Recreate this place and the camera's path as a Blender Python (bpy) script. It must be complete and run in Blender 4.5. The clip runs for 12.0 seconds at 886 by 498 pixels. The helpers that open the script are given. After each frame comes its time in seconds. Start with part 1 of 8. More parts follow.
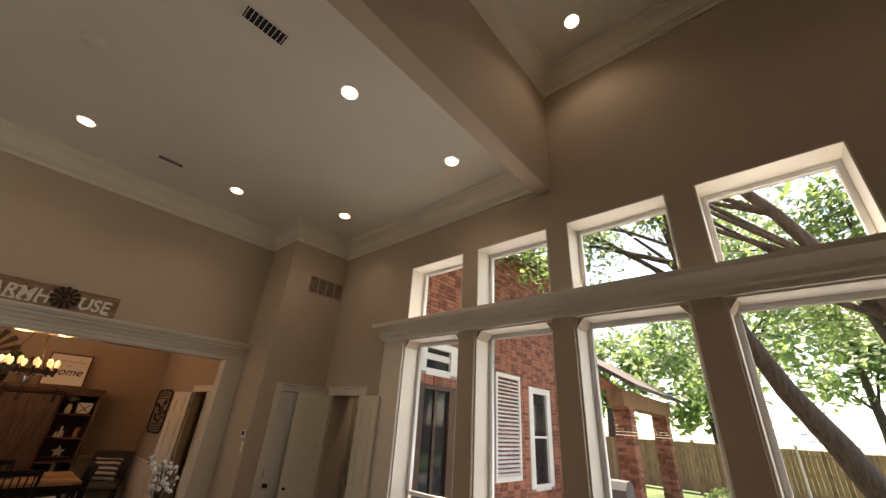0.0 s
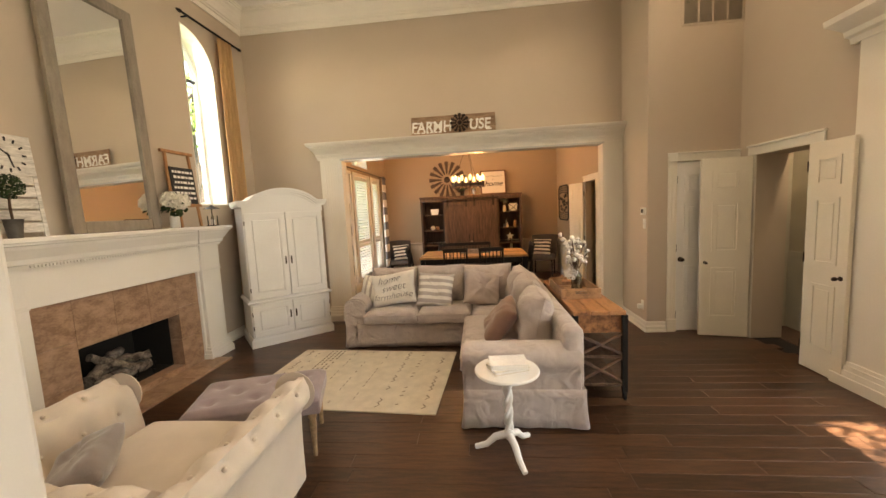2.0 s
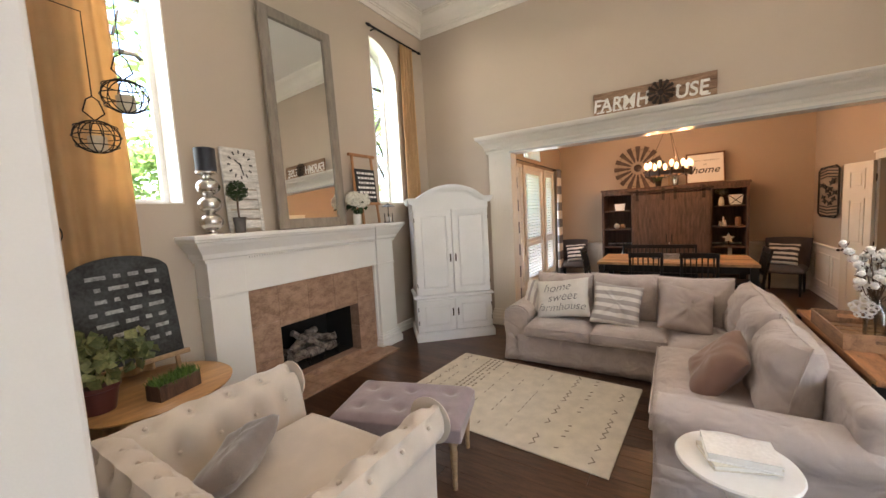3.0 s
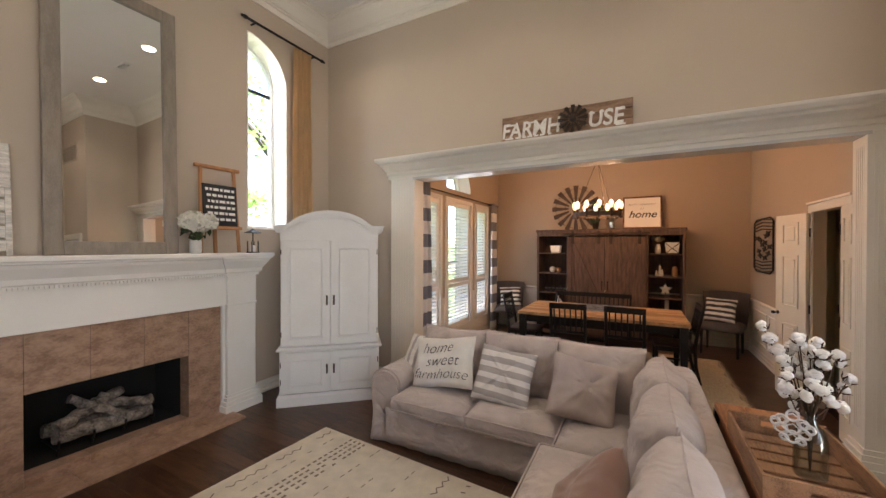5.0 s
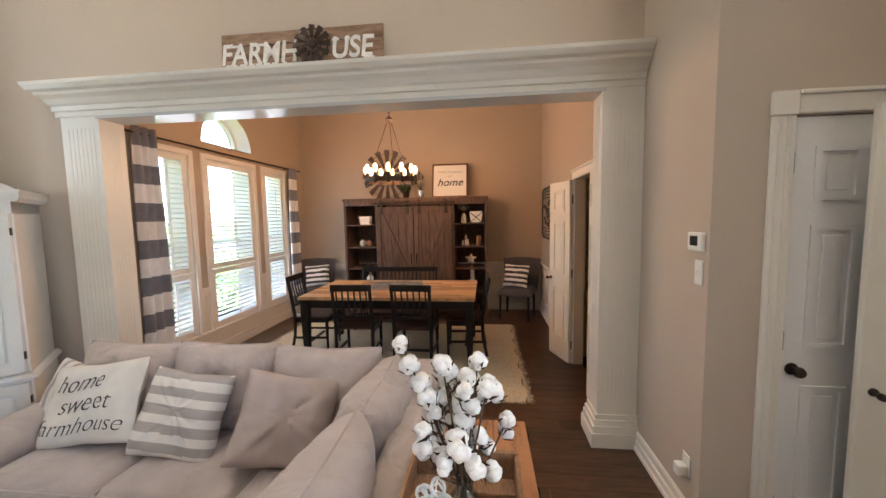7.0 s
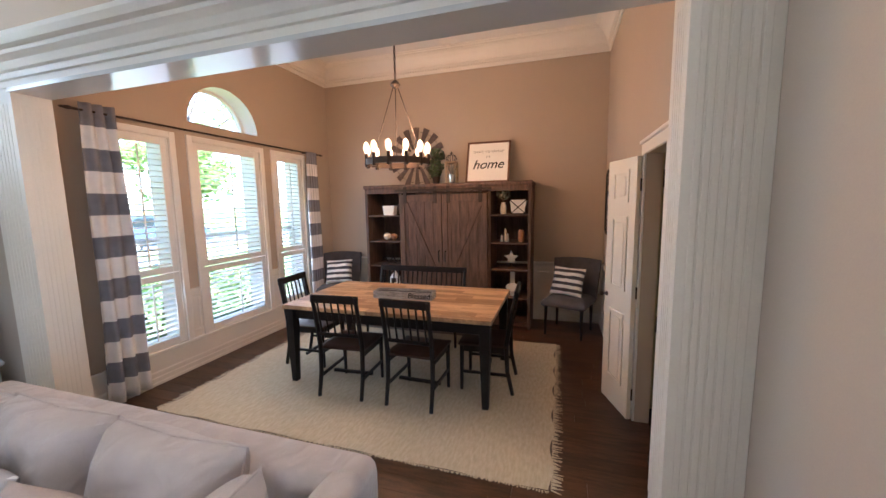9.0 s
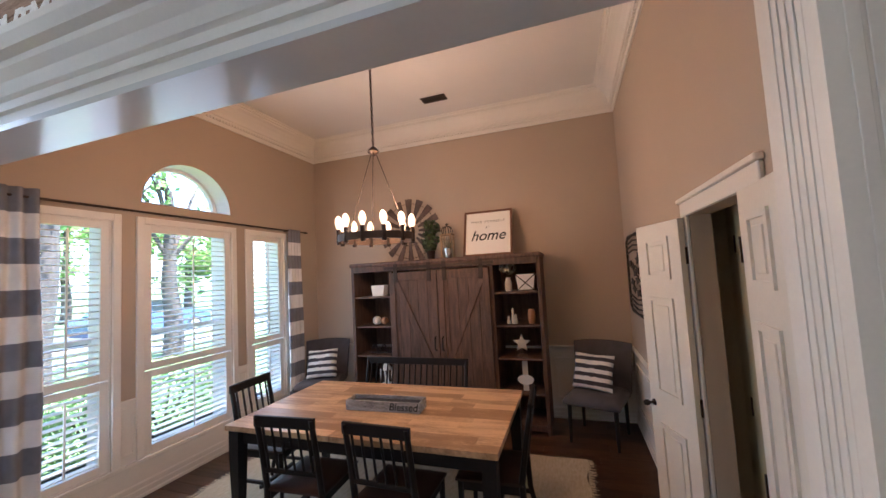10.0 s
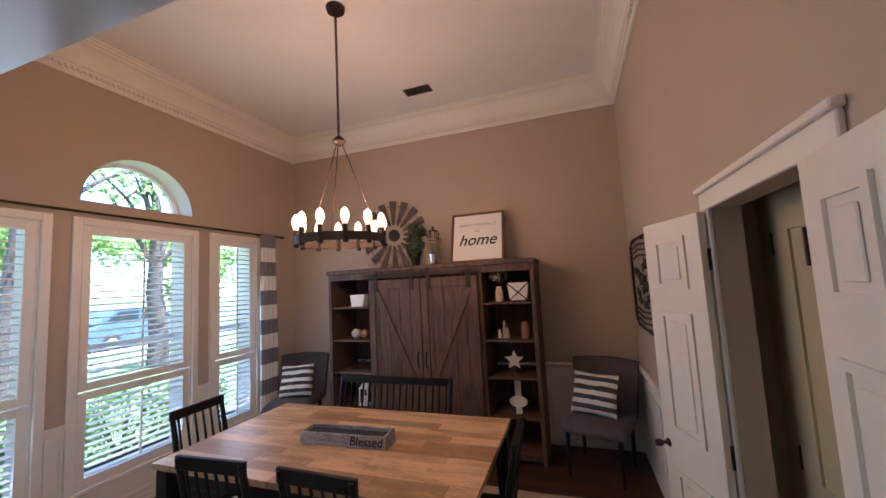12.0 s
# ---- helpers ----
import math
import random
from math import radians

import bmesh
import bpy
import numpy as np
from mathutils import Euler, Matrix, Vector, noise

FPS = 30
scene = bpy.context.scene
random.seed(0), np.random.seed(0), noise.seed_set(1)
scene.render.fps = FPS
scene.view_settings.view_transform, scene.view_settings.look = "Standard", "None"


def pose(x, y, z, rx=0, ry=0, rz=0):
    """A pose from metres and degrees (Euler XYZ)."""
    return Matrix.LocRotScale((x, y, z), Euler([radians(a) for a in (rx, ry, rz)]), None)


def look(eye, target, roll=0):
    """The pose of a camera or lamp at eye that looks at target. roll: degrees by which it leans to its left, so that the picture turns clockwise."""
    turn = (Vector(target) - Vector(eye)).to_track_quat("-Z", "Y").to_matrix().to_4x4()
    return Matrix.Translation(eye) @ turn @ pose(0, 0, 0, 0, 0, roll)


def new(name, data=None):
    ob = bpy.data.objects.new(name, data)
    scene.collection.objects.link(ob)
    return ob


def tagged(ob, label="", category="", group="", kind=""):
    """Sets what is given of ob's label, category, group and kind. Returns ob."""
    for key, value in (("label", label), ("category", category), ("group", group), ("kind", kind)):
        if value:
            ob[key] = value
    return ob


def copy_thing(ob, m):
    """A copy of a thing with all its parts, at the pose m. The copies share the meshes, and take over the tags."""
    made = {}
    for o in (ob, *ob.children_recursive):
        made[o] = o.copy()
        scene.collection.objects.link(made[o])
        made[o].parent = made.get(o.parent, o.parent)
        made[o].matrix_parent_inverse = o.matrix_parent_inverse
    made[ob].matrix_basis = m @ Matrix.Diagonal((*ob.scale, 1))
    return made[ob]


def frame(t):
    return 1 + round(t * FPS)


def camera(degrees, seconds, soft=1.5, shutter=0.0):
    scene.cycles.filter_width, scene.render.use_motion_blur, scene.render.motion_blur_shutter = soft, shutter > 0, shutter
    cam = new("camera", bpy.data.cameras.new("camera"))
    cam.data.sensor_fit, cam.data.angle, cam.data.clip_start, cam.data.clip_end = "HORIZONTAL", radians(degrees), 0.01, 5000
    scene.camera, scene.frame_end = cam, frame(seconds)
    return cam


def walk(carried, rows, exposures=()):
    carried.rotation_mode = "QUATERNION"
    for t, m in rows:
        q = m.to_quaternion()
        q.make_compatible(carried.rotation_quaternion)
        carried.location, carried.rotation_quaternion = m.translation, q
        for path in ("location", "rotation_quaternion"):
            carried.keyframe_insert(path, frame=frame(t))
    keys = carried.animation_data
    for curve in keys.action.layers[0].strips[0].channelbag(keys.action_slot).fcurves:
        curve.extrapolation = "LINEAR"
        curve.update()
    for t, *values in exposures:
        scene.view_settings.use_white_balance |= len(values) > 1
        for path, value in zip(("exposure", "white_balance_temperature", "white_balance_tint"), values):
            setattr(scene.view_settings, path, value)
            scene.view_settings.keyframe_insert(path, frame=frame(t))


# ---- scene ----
cam = camera(100.5, 12.0)
METRES, EYE, TILT, LEAN, TURN = 7.0, 1.8, 0.0, 0.0, 43.0
PATH = [
    (0, (0.382, 0.644, 1.755), (-0.843, 1.972, 2.612), 3.8),
    (0.3, (0.274, 0.646, 1.713), (-1.214, 1.85, 2.293), 2.3),
    (0.5, (0.163, 0.564, 1.705), (-1.394, 1.766, 2.064), -0.1),
    (1, (0.005, 0.744, 1.619), (-1.783, 1.64, 1.617), -1.3),
    (1.5, (-0.229, 0.914, 1.612), (-2.181, 1.32, 1.448), -3.1),
    (2, (-0.426, 1.019, 1.611), (-2.406, 0.822, 1.406), -2.9),
    (2.5, (-0.725, 0.955, 1.583), (-2.579, 0.235, 1.376), -2.2),
    (2.7, (-0.817, 0.938, 1.603), (-2.603, 0.065, 1.383), -2.6),
    (4.3, (-1.747, 1.246, 1.647), (-3.052, -0.267, 1.737), -0.1),
    (4.5, (-1.91, 1.272, 1.642), (-3.367, -0.095, 1.741), -0.2),
    (5, (-2.165, 1.364, 1.641), (-3.931, 0.425, 1.627), 0.1),
    (5.5, (-2.341, 1.476, 1.61), (-4.253, 0.891, 1.57), -0.1),
    (6, (-2.659, 1.695, 1.631), (-4.625, 1.332, 1.562), -0.3),
    (6.5, (-2.97, 1.781, 1.632), (-4.957, 1.605, 1.502), 0.0),
    (7, (-3.229, 2.0, 1.624), (-5.208, 1.769, 1.453), -1.0),
    (7.2, (-3.324, 2.095, 1.634), (-5.291, 1.764, 1.486), -0.0),
    (7.7, (-3.53, 2.27, 1.655), (-5.48, 1.84, 1.509), -0.6),
    (8.2, (-3.83, 2.34, 1.67), (-5.76, 1.805, 1.525), -1.2),
    (8.8, (-4.146, 2.323, 1.672), (-6.035, 1.681, 1.53), -1.8),
    (9, (-4.325, 2.368, 1.678), (-6.217, 1.767, 1.434), -1.0),
    (9.5, (-4.661, 2.391, 1.699), (-6.535, 1.719, 1.507), -2.7),
    (10, (-5.017, 2.321, 1.761), (-6.907, 1.682, 1.897), -3.1),
    (10.5, (-5.283, 2.31, 1.805), (-7.095, 1.631, 2.31), -1.3),
    (11, (-5.467, 2.333, 1.823), (-7.194, 1.618, 2.534), 0.9),
    (11.5, (-5.497, 2.344, 1.822), (-7.274, 1.599, 2.358), -1.1),
    (12, (-5.473, 2.37, 1.75), (-7.356, 1.722, 1.932), -3.0),
]
EXPOSURES = [(0.0, 1.75, 7900, 18), (0.6, 2.2, 8300, 19), (1.2, 2.85, 9600, 14), (1.8, 3.35, 9500, 15), (2.4, 3.35, 6900, 15), (4.5, 3.0, 6600, 18), (6.5, 3.37, 6250, 13), (9.0, 3.42, 5350, 13), (10.5, 2.95, 5100, 14), (12.0, 2.82, 5000, 15)]
walk(cam, [(t, look(eye, target, roll)) for t, eye, target, roll in PATH], EXPOSURES)

# ---- world, sun, large lights ----
SUN_EL, SUN_AZ = 69.0, 4.0
world = bpy.data.worlds.new("sky")
scene.world = world
world.use_nodes = True
wn = world.node_tree.nodes
sky = wn.new("ShaderNodeTexSky")
sky.sky_type, sky.sun_disc = "NISHITA", False
sky.sun_elevation, sky.sun_rotation = radians(SUN_EL), radians(SUN_AZ)
wn["Background"].inputs["Strength"].default_value = 0.15
world.node_tree.links.new(sky.outputs["Color"], wn["Background"].inputs["Color"])


def lamp(name, kind, m, energy, color=(1, 1, 1), **kw):
    data = bpy.data.lights.new(name, kind)
    data.energy, data.color = energy, color
    if kind == "SUN":
        data.angle = radians(0.5)
    if kind == "AREA":
        data.shape, data.size, data.size_y = "RECTANGLE", kw["w"], kw["h"]
    if kind in ("POINT", "SPOT"):
        data.shadow_soft_size = kw.get("r", 0.05)
    if kind == "SPOT":
        data.spot_size, data.spot_blend = radians(kw.get("cone", 110)), 0.6
    ob = new(name, data)
    ob.matrix_world = m
    return ob


lamp("sun", "SUN", look((0, math.cos(radians(SUN_EL)) * 10, math.sin(radians(SUN_EL)) * 10), (0.5, 0, 0)), 5.0, (1, 0.95, 0.86))
WIN_X = [-3.33, -2.155, -0.985, 0.185, 1.355]      # left edges of the tall window bays
WIN_W = 0.945
DAY = (0.93, 0.97, 1.0)
for x in WIN_X:
    lamp("window_light", "AREA", look((x + WIN_W / 2, 4.34, 1.5), (x + WIN_W / 2, 0, 1.3)), 2.1, DAY, w=WIN_W, h=2.3)
    lamp("window_light", "AREA", look((x + WIN_W / 2, 4.34, 3.38), (x + WIN_W / 2, 0, 2.9)), 0.7, DAY, w=WIN_W, h=0.7)
for x in (-4.945, -2.115):
    lamp("window_light", "AREA", look((x, -2.67, 2.8), (x, 0, 2.5)), 1.75, DAY, w=0.5, h=1.9)
for x, w in ((-6.78, 0.5), (-7.75, 0.84), (-8.73, 0.5)):
    lamp("window_light", "AREA", look((x, -1.235, 1.35), (x, 3, 0.9)), 0.65 * w / 0.5, DAY, w=w, h=1.8)

# ---- materials ----
MATS = {}


def mat(name, col, rough=0.5, metal=0.0, var=0.12, scale=3.0, fine=60.0, bump=0.05, stretch=(1, 1, 1), col2=None, rnd=0.0, emit=None, power=0.0,
        coat=0.0, spec=0.5, sheen=0.0, island=0.0, folds=0.0):
    if name in MATS:
        return MATS[name]
    m = bpy.data.materials.new(name)
    m.use_nodes = True
    n, l = m.node_tree.nodes, m.node_tree.links
    b = n["Principled BSDF"]
    b.inputs["Roughness"].default_value = rough
    b.inputs["Metallic"].default_value = metal
    b.inputs["Coat Weight"].default_value = coat
    b.inputs["Specular IOR Level"].default_value = spec
    b.inputs["Sheen Weight"].default_value = sheen
    tc = n.new("ShaderNodeTexCoord")
    mp = n.new("ShaderNodeMapping")
    mp.inputs["Scale"].default_value = stretch
    l.new(tc.outputs["Object"], mp.inputs["Vector"])
    big = n.new("ShaderNodeTexNoise")
    big.inputs["Scale"].default_value, big.inputs["Detail"].default_value = scale, 4
    small = n.new("ShaderNodeTexNoise")
    small.inputs["Scale"].default_value, small.inputs["Detail"].default_value = fine, 3
    l.new(mp.outputs["Vector"], big.inputs["Vector"])
    l.new(mp.outputs["Vector"], small.inputs["Vector"])
    add = n.new("ShaderNodeMath")
    add.operation = "ADD"
    l.new(big.outputs["Fac"], add.inputs[0])
    sc = n.new("ShaderNodeMath")
    sc.operation = "MULTIPLY_ADD"
    sc.inputs[1].default_value, sc.inputs[2].default_value = 0.6, -0.3
    l.new(small.outputs["Fac"], sc.inputs[0])
    l.new(sc.outputs[0], add.inputs[1])
    if rnd or island:
        src = n.new("ShaderNodeObjectInfo").outputs["Random"] if rnd else n.new("ShaderNodeNewGeometry").outputs["Random Per Island"]
        r = n.new("ShaderNodeMath")
        r.operation = "MULTIPLY_ADD"
        r.inputs[1].default_value, r.inputs[2].default_value = (rnd or island), -(rnd or island) / 2
        l.new(src, r.inputs[0])
        add2 = n.new("ShaderNodeMath")
        add2.operation = "ADD"
        l.new(add.outputs[0], add2.inputs[0])
        l.new(r.outputs[0], add2.inputs[1])
        add = add2
    ramp = n.new("ShaderNodeValToRGB")
    lo = [c * (1 - var) for c in col]
    hi = col2 or [min(1, c * (1 + var)) for c in col]
    ramp.color_ramp.elements[0].position, ramp.color_ramp.elements[1].position = 0.3, 0.7
    ramp.color_ramp.elements[0].color = (*lo, 1)
    ramp.color_ramp.elements[1].color = (*hi, 1)
    l.new(add.outputs[0], ramp.inputs["Fac"])
    l.new(ramp.outputs["Color"], b.inputs["Base Color"])
    if bump:
        bp = n.new("ShaderNodeBump")
        bp.inputs["Strength"].default_value, bp.inputs["Distance"].default_value = min(1, bump * 5), 0.004
        l.new(add.outputs[0], bp.inputs["Height"])
        l.new(bp.outputs["Normal"], b.inputs["Normal"])
        if folds:
            fo = n.new("ShaderNodeTexNoise")
            fo.inputs["Scale"].default_value, fo.inputs["Detail"].default_value, fo.inputs["Distortion"].default_value = 6.0, 1.5, 1.6
            l.new(tc.outputs["Object"], fo.inputs["Vector"])
            fb = n.new("ShaderNodeBump")
            fb.inputs["Strength"].default_value, fb.inputs["Distance"].default_value = folds, 0.05
            l.new(fo.outputs["Fac"], fb.inputs["Height"])
            l.new(fb.outputs["Normal"], bp.inputs["Normal"])
    if emit:
        b.inputs["Emission Color"].default_value = (*emit, 1)
        b.inputs["Emission Strength"].default_value = power
    MATS[name] = m
    return m


def glass_mat(name, tint=(1, 1, 1), rough=0.0):
    m = bpy.data.materials.new(name)
    m.use_nodes = True
    n, l = m.node_tree.nodes, m.node_tree.links
    n.remove(n["Principled BSDF"])
    tr, gl, mx, fr = n.new("ShaderNodeBsdfTransparent"), n.new("ShaderNodeBsdfGlossy"), n.new("ShaderNodeMixShader"), n.new("ShaderNodeLayerWeight")
    tr.inputs["Color"].default_value = (*tint, 1)
    gl.inputs["Roughness"].default_value = rough
    fr.inputs["Blend"].default_value = 0.12
    half = n.new("ShaderNodeMath")
    half.operation = "MULTIPLY"
    half.inputs[1].default_value = 0.5
    l.new(fr.outputs["Fresnel"], half.inputs[0])
    l.new(half.outputs[0], mx.inputs[0])
    l.new(tr.outputs[0], mx.inputs[1])
    l.new(gl.outputs[0], mx.inputs[2])
    l.new(mx.outputs[0], n["Material Output"].inputs["Surface"])
    return m


WALL = mat("wall_paint", (0.53, 0.445, 0.36), 0.75, var=0.03, scale=1.2, fine=180, bump=0.03)
DWALL = mat("dining_paint", (0.465, 0.377, 0.287), 0.7, var=0.03, scale=1.2, fine=180, bump=0.03)
CEIL = mat("ceiling_paint", (0.78, 0.76, 0.72), 0.85, var=0.02, scale=2, fine=200, bump=0.03)
TRIM = mat("trim_paint", (0.80, 0.765, 0.69), 0.38, var=0.03, scale=2, fine=90, bump=0.015)
WHITE = mat("white_lacquer", (0.80, 0.80, 0.79), 0.42, var=0.03, scale=3, fine=70, bump=0.02)
DOOR = mat("door_paint", (0.78, 0.74, 0.64), 0.42, var=0.03, scale=3, fine=70, bump=0.02)
PLANK = mat("dark_oak", (0.044, 0.020, 0.010), 0.30, var=0.4, scale=5, fine=38, bump=0.04, stretch=(7, 1, 1), col2=(0.092, 0.042, 0.022), rnd=0.28)
PLANKS = mat("dark_oak_joined", (0.044, 0.020, 0.010), 0.30, var=0.4, scale=5, fine=38, bump=0.04, stretch=(7, 1, 1), col2=(0.092, 0.042, 0.022), island=0.28)
GROOVE = mat("floor_groove", (0.012, 0.008, 0.006), 0.8)
LINEN = mat("sofa_linen", (0.48, 0.41, 0.375), 0.95, var=0.10, scale=7, fine=350, bump=0.2, sheen=0.3, folds=0.5)
CREAM = mat("tufted_linen", (0.57, 0.49, 0.41), 0.92, var=0.07, scale=5, fine=350, bump=0.10, sheen=0.3)
MAUVE = mat("mauve_velvet", (0.25, 0.19, 0.20), 0.85, var=0.15, scale=9, fine=250, bump=0.06, sheen=0.5)
BLACKWOOD = mat("black_wood", (0.010, 0.0085, 0.008), 0.45, var=0.3, scale=8, fine=60, bump=0.03, spec=0.3)
BUTCHER = mat("butcher_block", (0.47, 0.27, 0.13), 0.38, var=0.35, scale=3, fine=30, bump=0.03, stretch=(6, 1, 1), col2=(0.64, 0.42, 0.23), rnd=0.5)
GREYWOOD = mat("weathered_wood", (0.085, 0.047, 0.031), 0.6, var=0.35, scale=4, fine=40, bump=0.06, stretch=(7, 7, 1), col2=(0.14, 0.080, 0.053), rnd=0.1)
RUSTIC = mat("rustic_wood", (0.19, 0.075, 0.034), 0.45, var=0.4, scale=4, fine=30, bump=0.06, stretch=(1, 6, 6), col2=(0.44, 0.20, 0.088), rnd=0.4)
TRAYW = mat("tray_wood", (0.22, 0.115, 0.058), 0.55, var=0.3, scale=5, fine=40, bump=0.05, stretch=(1, 5, 5), col2=(0.38, 0.21, 0.11), rnd=0.3)
PINE = mat("pale_pine", (0.36, 0.235, 0.13), 0.6, var=0.3, scale=5, fine=40, bump=0.05, stretch=(1, 5, 5), rnd=0.2)
OAKTOP = mat("honey_oak", (0.46, 0.25, 0.10), 0.35, var=0.2, scale=4, fine=30, bump=0.03, stretch=(1, 6, 1))
MARBLE = mat("brown_marble", (0.33, 0.20, 0.135), 0.32, var=0.25, scale=9, fine=45, bump=0.02, stretch=(1, 1, 1.6), col2=(0.44, 0.29, 0.205), rnd=0.06)
# real soot in the firebox; also black for shade behind vents and panes
SOOT_SHADE = mat("soot_and_shade", (0.012, 0.011, 0.010), 0.9)
LOGM = mat("ceramic_log", (0.11, 0.085, 0.07), 0.9, var=0.5, scale=14, fine=60, bump=0.2, col2=(0.34, 0.30, 0.26))
IRON = mat("black_iron", (0.016, 0.015, 0.014), 0.5, metal=0.6, var=0.2)
BRONZE = mat("dark_bronze", (0.055, 0.04, 0.032), 0.4, metal=0.8, var=0.2)
CHROME = mat("silver_metal", (0.62, 0.60, 0.57), 0.22, metal=1.0, var=0.06)
RUGM = mat("cream_rug", (0.60, 0.54, 0.44), 0.98, var=0.10, scale=9, fine=300, bump=0.2)
RUGD = mat("rug_pattern", (0.20, 0.16, 0.125), 0.98, var=0.2, scale=20, fine=300, bump=0.1)
JUTE = mat("natural_rug", (0.50, 0.42, 0.285), 0.98, var=0.10, scale=16, fine=140, bump=0.3, stretch=(1, 3, 1), col2=(0.56, 0.48, 0.35))
GLASS = glass_mat("window_glass")
BOTTLE = glass_mat("bottle_glass", (0.88, 0.91, 0.90))
BOTTLE.node_tree.nodes["Layer Weight"].inputs["Blend"].default_value = 0.35
GREYCHAIR = mat("grey_tweed", (0.085, 0.078, 0.082), 0.95, var=0.15, scale=9, fine=350, bump=0.1)
SHUT = mat("shutter_paint", (0.82, 0.79, 0.73), 0.45, var=0.03, bump=0.01)
CURT_G = mat("grey_curtain", (0.19, 0.19, 0.215), 0.9, var=0.1, scale=12, fine=300)
CURT_W = mat("white_curtain", (0.74, 0.72, 0.70), 0.9, var=0.05, scale=12, fine=300)
GOLD = mat("gold_curtain", (0.66, 0.46, 0.25), 0.8, var=0.10, scale=8, fine=200)
_n, _l = GOLD.node_tree.nodes, GOLD.node_tree.links
_t, _m = _n.new("ShaderNodeBsdfTranslucent"), _n.new("ShaderNodeMixShader")
_t.inputs["Color"].default_value, _m.inputs[0].default_value = (0.72, 0.50, 0.27, 1), 0.5
_l.new(_n["Principled BSDF"].outputs[0], _m.inputs[1])
_l.new(_t.outputs[0], _m.inputs[2])
_l.new(_m.outputs[0], _n["Material Output"].inputs["Surface"])
PAPER = mat("white_paper", (0.84, 0.83, 0.80), 0.7, var=0.02)
INK = mat("black_ink", (0.02, 0.02, 0.02), 0.7)
PLASTIC = mat("white_plastic", (0.80, 0.79, 0.75), 0.35, var=0.02, bump=0)
LEAF = mat("leaf_green", (0.06, 0.12, 0.025), 0.6, var=0.4, scale=20, col2=(0.13, 0.22, 0.05), island=0.4)
DARKLEAF = mat("topiary_green", (0.018, 0.04, 0.012), 0.8, var=0.4, scale=20, col2=(0.045, 0.085, 0.025), island=0.4)
COTTON = mat("cotton_white", (0.86, 0.84, 0.81), 0.95, var=0.05, scale=30, fine=120, bump=0.2)
TWIG = mat("brown_twig", (0.10, 0.06, 0.035), 0.8, var=0.3)
BRICK = mat("red_brick", (0.27, 0.095, 0.06), 0.85, var=0.35, scale=9, fine=60, bump=0.2, col2=(0.42, 0.17, 0.11), island=0.5)
MORTAR = mat("mortar", (0.36, 0.31, 0.27), 0.95, var=0.15, scale=20)
STONE = mat("patio_stone", (0.24, 0.22, 0.19), 0.85, var=0.2, scale=2, fine=40, bump=0.1, island=0.25)
GRASS = mat("lawn", (0.07, 0.125, 0.03), 0.9, var=0.5, scale=0.7, fine=30, bump=0.3, col2=(0.14, 0.21, 0.06))
BARK = mat("bark", (0.07, 0.055, 0.045), 0.9, var=0.4, scale=8, fine=40, bump=0.5, stretch=(3, 3, 0.6))
FENCE = mat("cedar_fence", (0.25, 0.135, 0.075), 0.85, var=0.3, scale=3, fine=30, bump=0.1, stretch=(6, 6, 1), island=0.4)

# ---- mesh helpers ----


def part(name, bm, material, parent=None, label="", smooth=False):
    """Link a bmesh as one mesh object, under a thing or a part."""
    bmesh.ops.recalc_face_normals(bm, faces=bm.faces[:])
    me = bpy.data.meshes.new(name)
    if smooth:
        for f in bm.faces:
            f.smooth = True
    bm.to_mesh(me)
    bm.free()
    for m in (material if isinstance(material, (list, tuple)) else [material]):
        me.materials.append(m)
    if smooth and smooth != 2:
        me.set_sharp_from_angle(angle=radians(40))
    ob = new(name, me)
    ob.parent = parent
    if label:
        ob["label"] = label
    return ob


def mesh_part(name, me, parent, m=None):
    """One more object on shared mesh data."""
    ob = new(name, me)
    ob.parent = parent
    if m is not None:
        ob.matrix_local = m
    return ob


def thing(name, m, label, category, group="", kind=""):
    e = new(name)
    e.empty_display_size = 0.1
    e.matrix_world = m
    return tagged(e, label, category, group, kind)


def B():
    return bmesh.new()


def box(bm, x0, x1, y0, y1, z0, z1, bev=0.0, seg=1, m=None, mi=0):
    r = bmesh.ops.create_cube(bm, size=1)
    vs = r["verts"]
    bmesh.ops.transform(bm, verts=vs, matrix=Matrix.Translation(((x0 + x1) / 2, (y0 + y1) / 2, (z0 + z1) / 2)) @ Matrix.Diagonal((x1 - x0, y1 - y0, z1 - z0, 1)))
    if bev:
        es = list({e for v in vs for e in v.link_edges})
        r = bmesh.ops.bevel(bm, geom=es, offset=bev, segments=seg, affect="EDGES", profile=0.5)
        vs = list({v for f in r["faces"] for v in f.verts} | {v for v in vs if v.is_valid})
    if m is not None:
        bmesh.ops.transform(bm, verts=vs, matrix=m)
    if mi:
        for f in {f for v in vs for f in v.link_faces}:
            f.material_index = mi
    return bm


def lathe(bm, prof, seg=20, m=None, mi=0):
    """Turn a profile of (radius, z) round the z axis."""
    rings = []
    for r, z in prof:
        rings.append([bm.verts.new((r * math.cos(2 * math.pi * i / seg), r * math.sin(2 * math.pi * i / seg), z)) for i in range(seg)])
    fs = []
    for a, b in zip(rings, rings[1:]):
        for i in range(seg):
            fs.append(bm.faces.new((a[i], a[(i + 1) % seg], b[(i + 1) % seg], b[i])))
    fs.append(bm.faces.new(rings[0][::-1]))
    fs.append(bm.faces.new(rings[-1]))
    for f in fs:
        f.material_index = mi
    if m is not None:
        bmesh.ops.transform(bm, verts=[v for r in rings for v in r], matrix=m)
    return bm


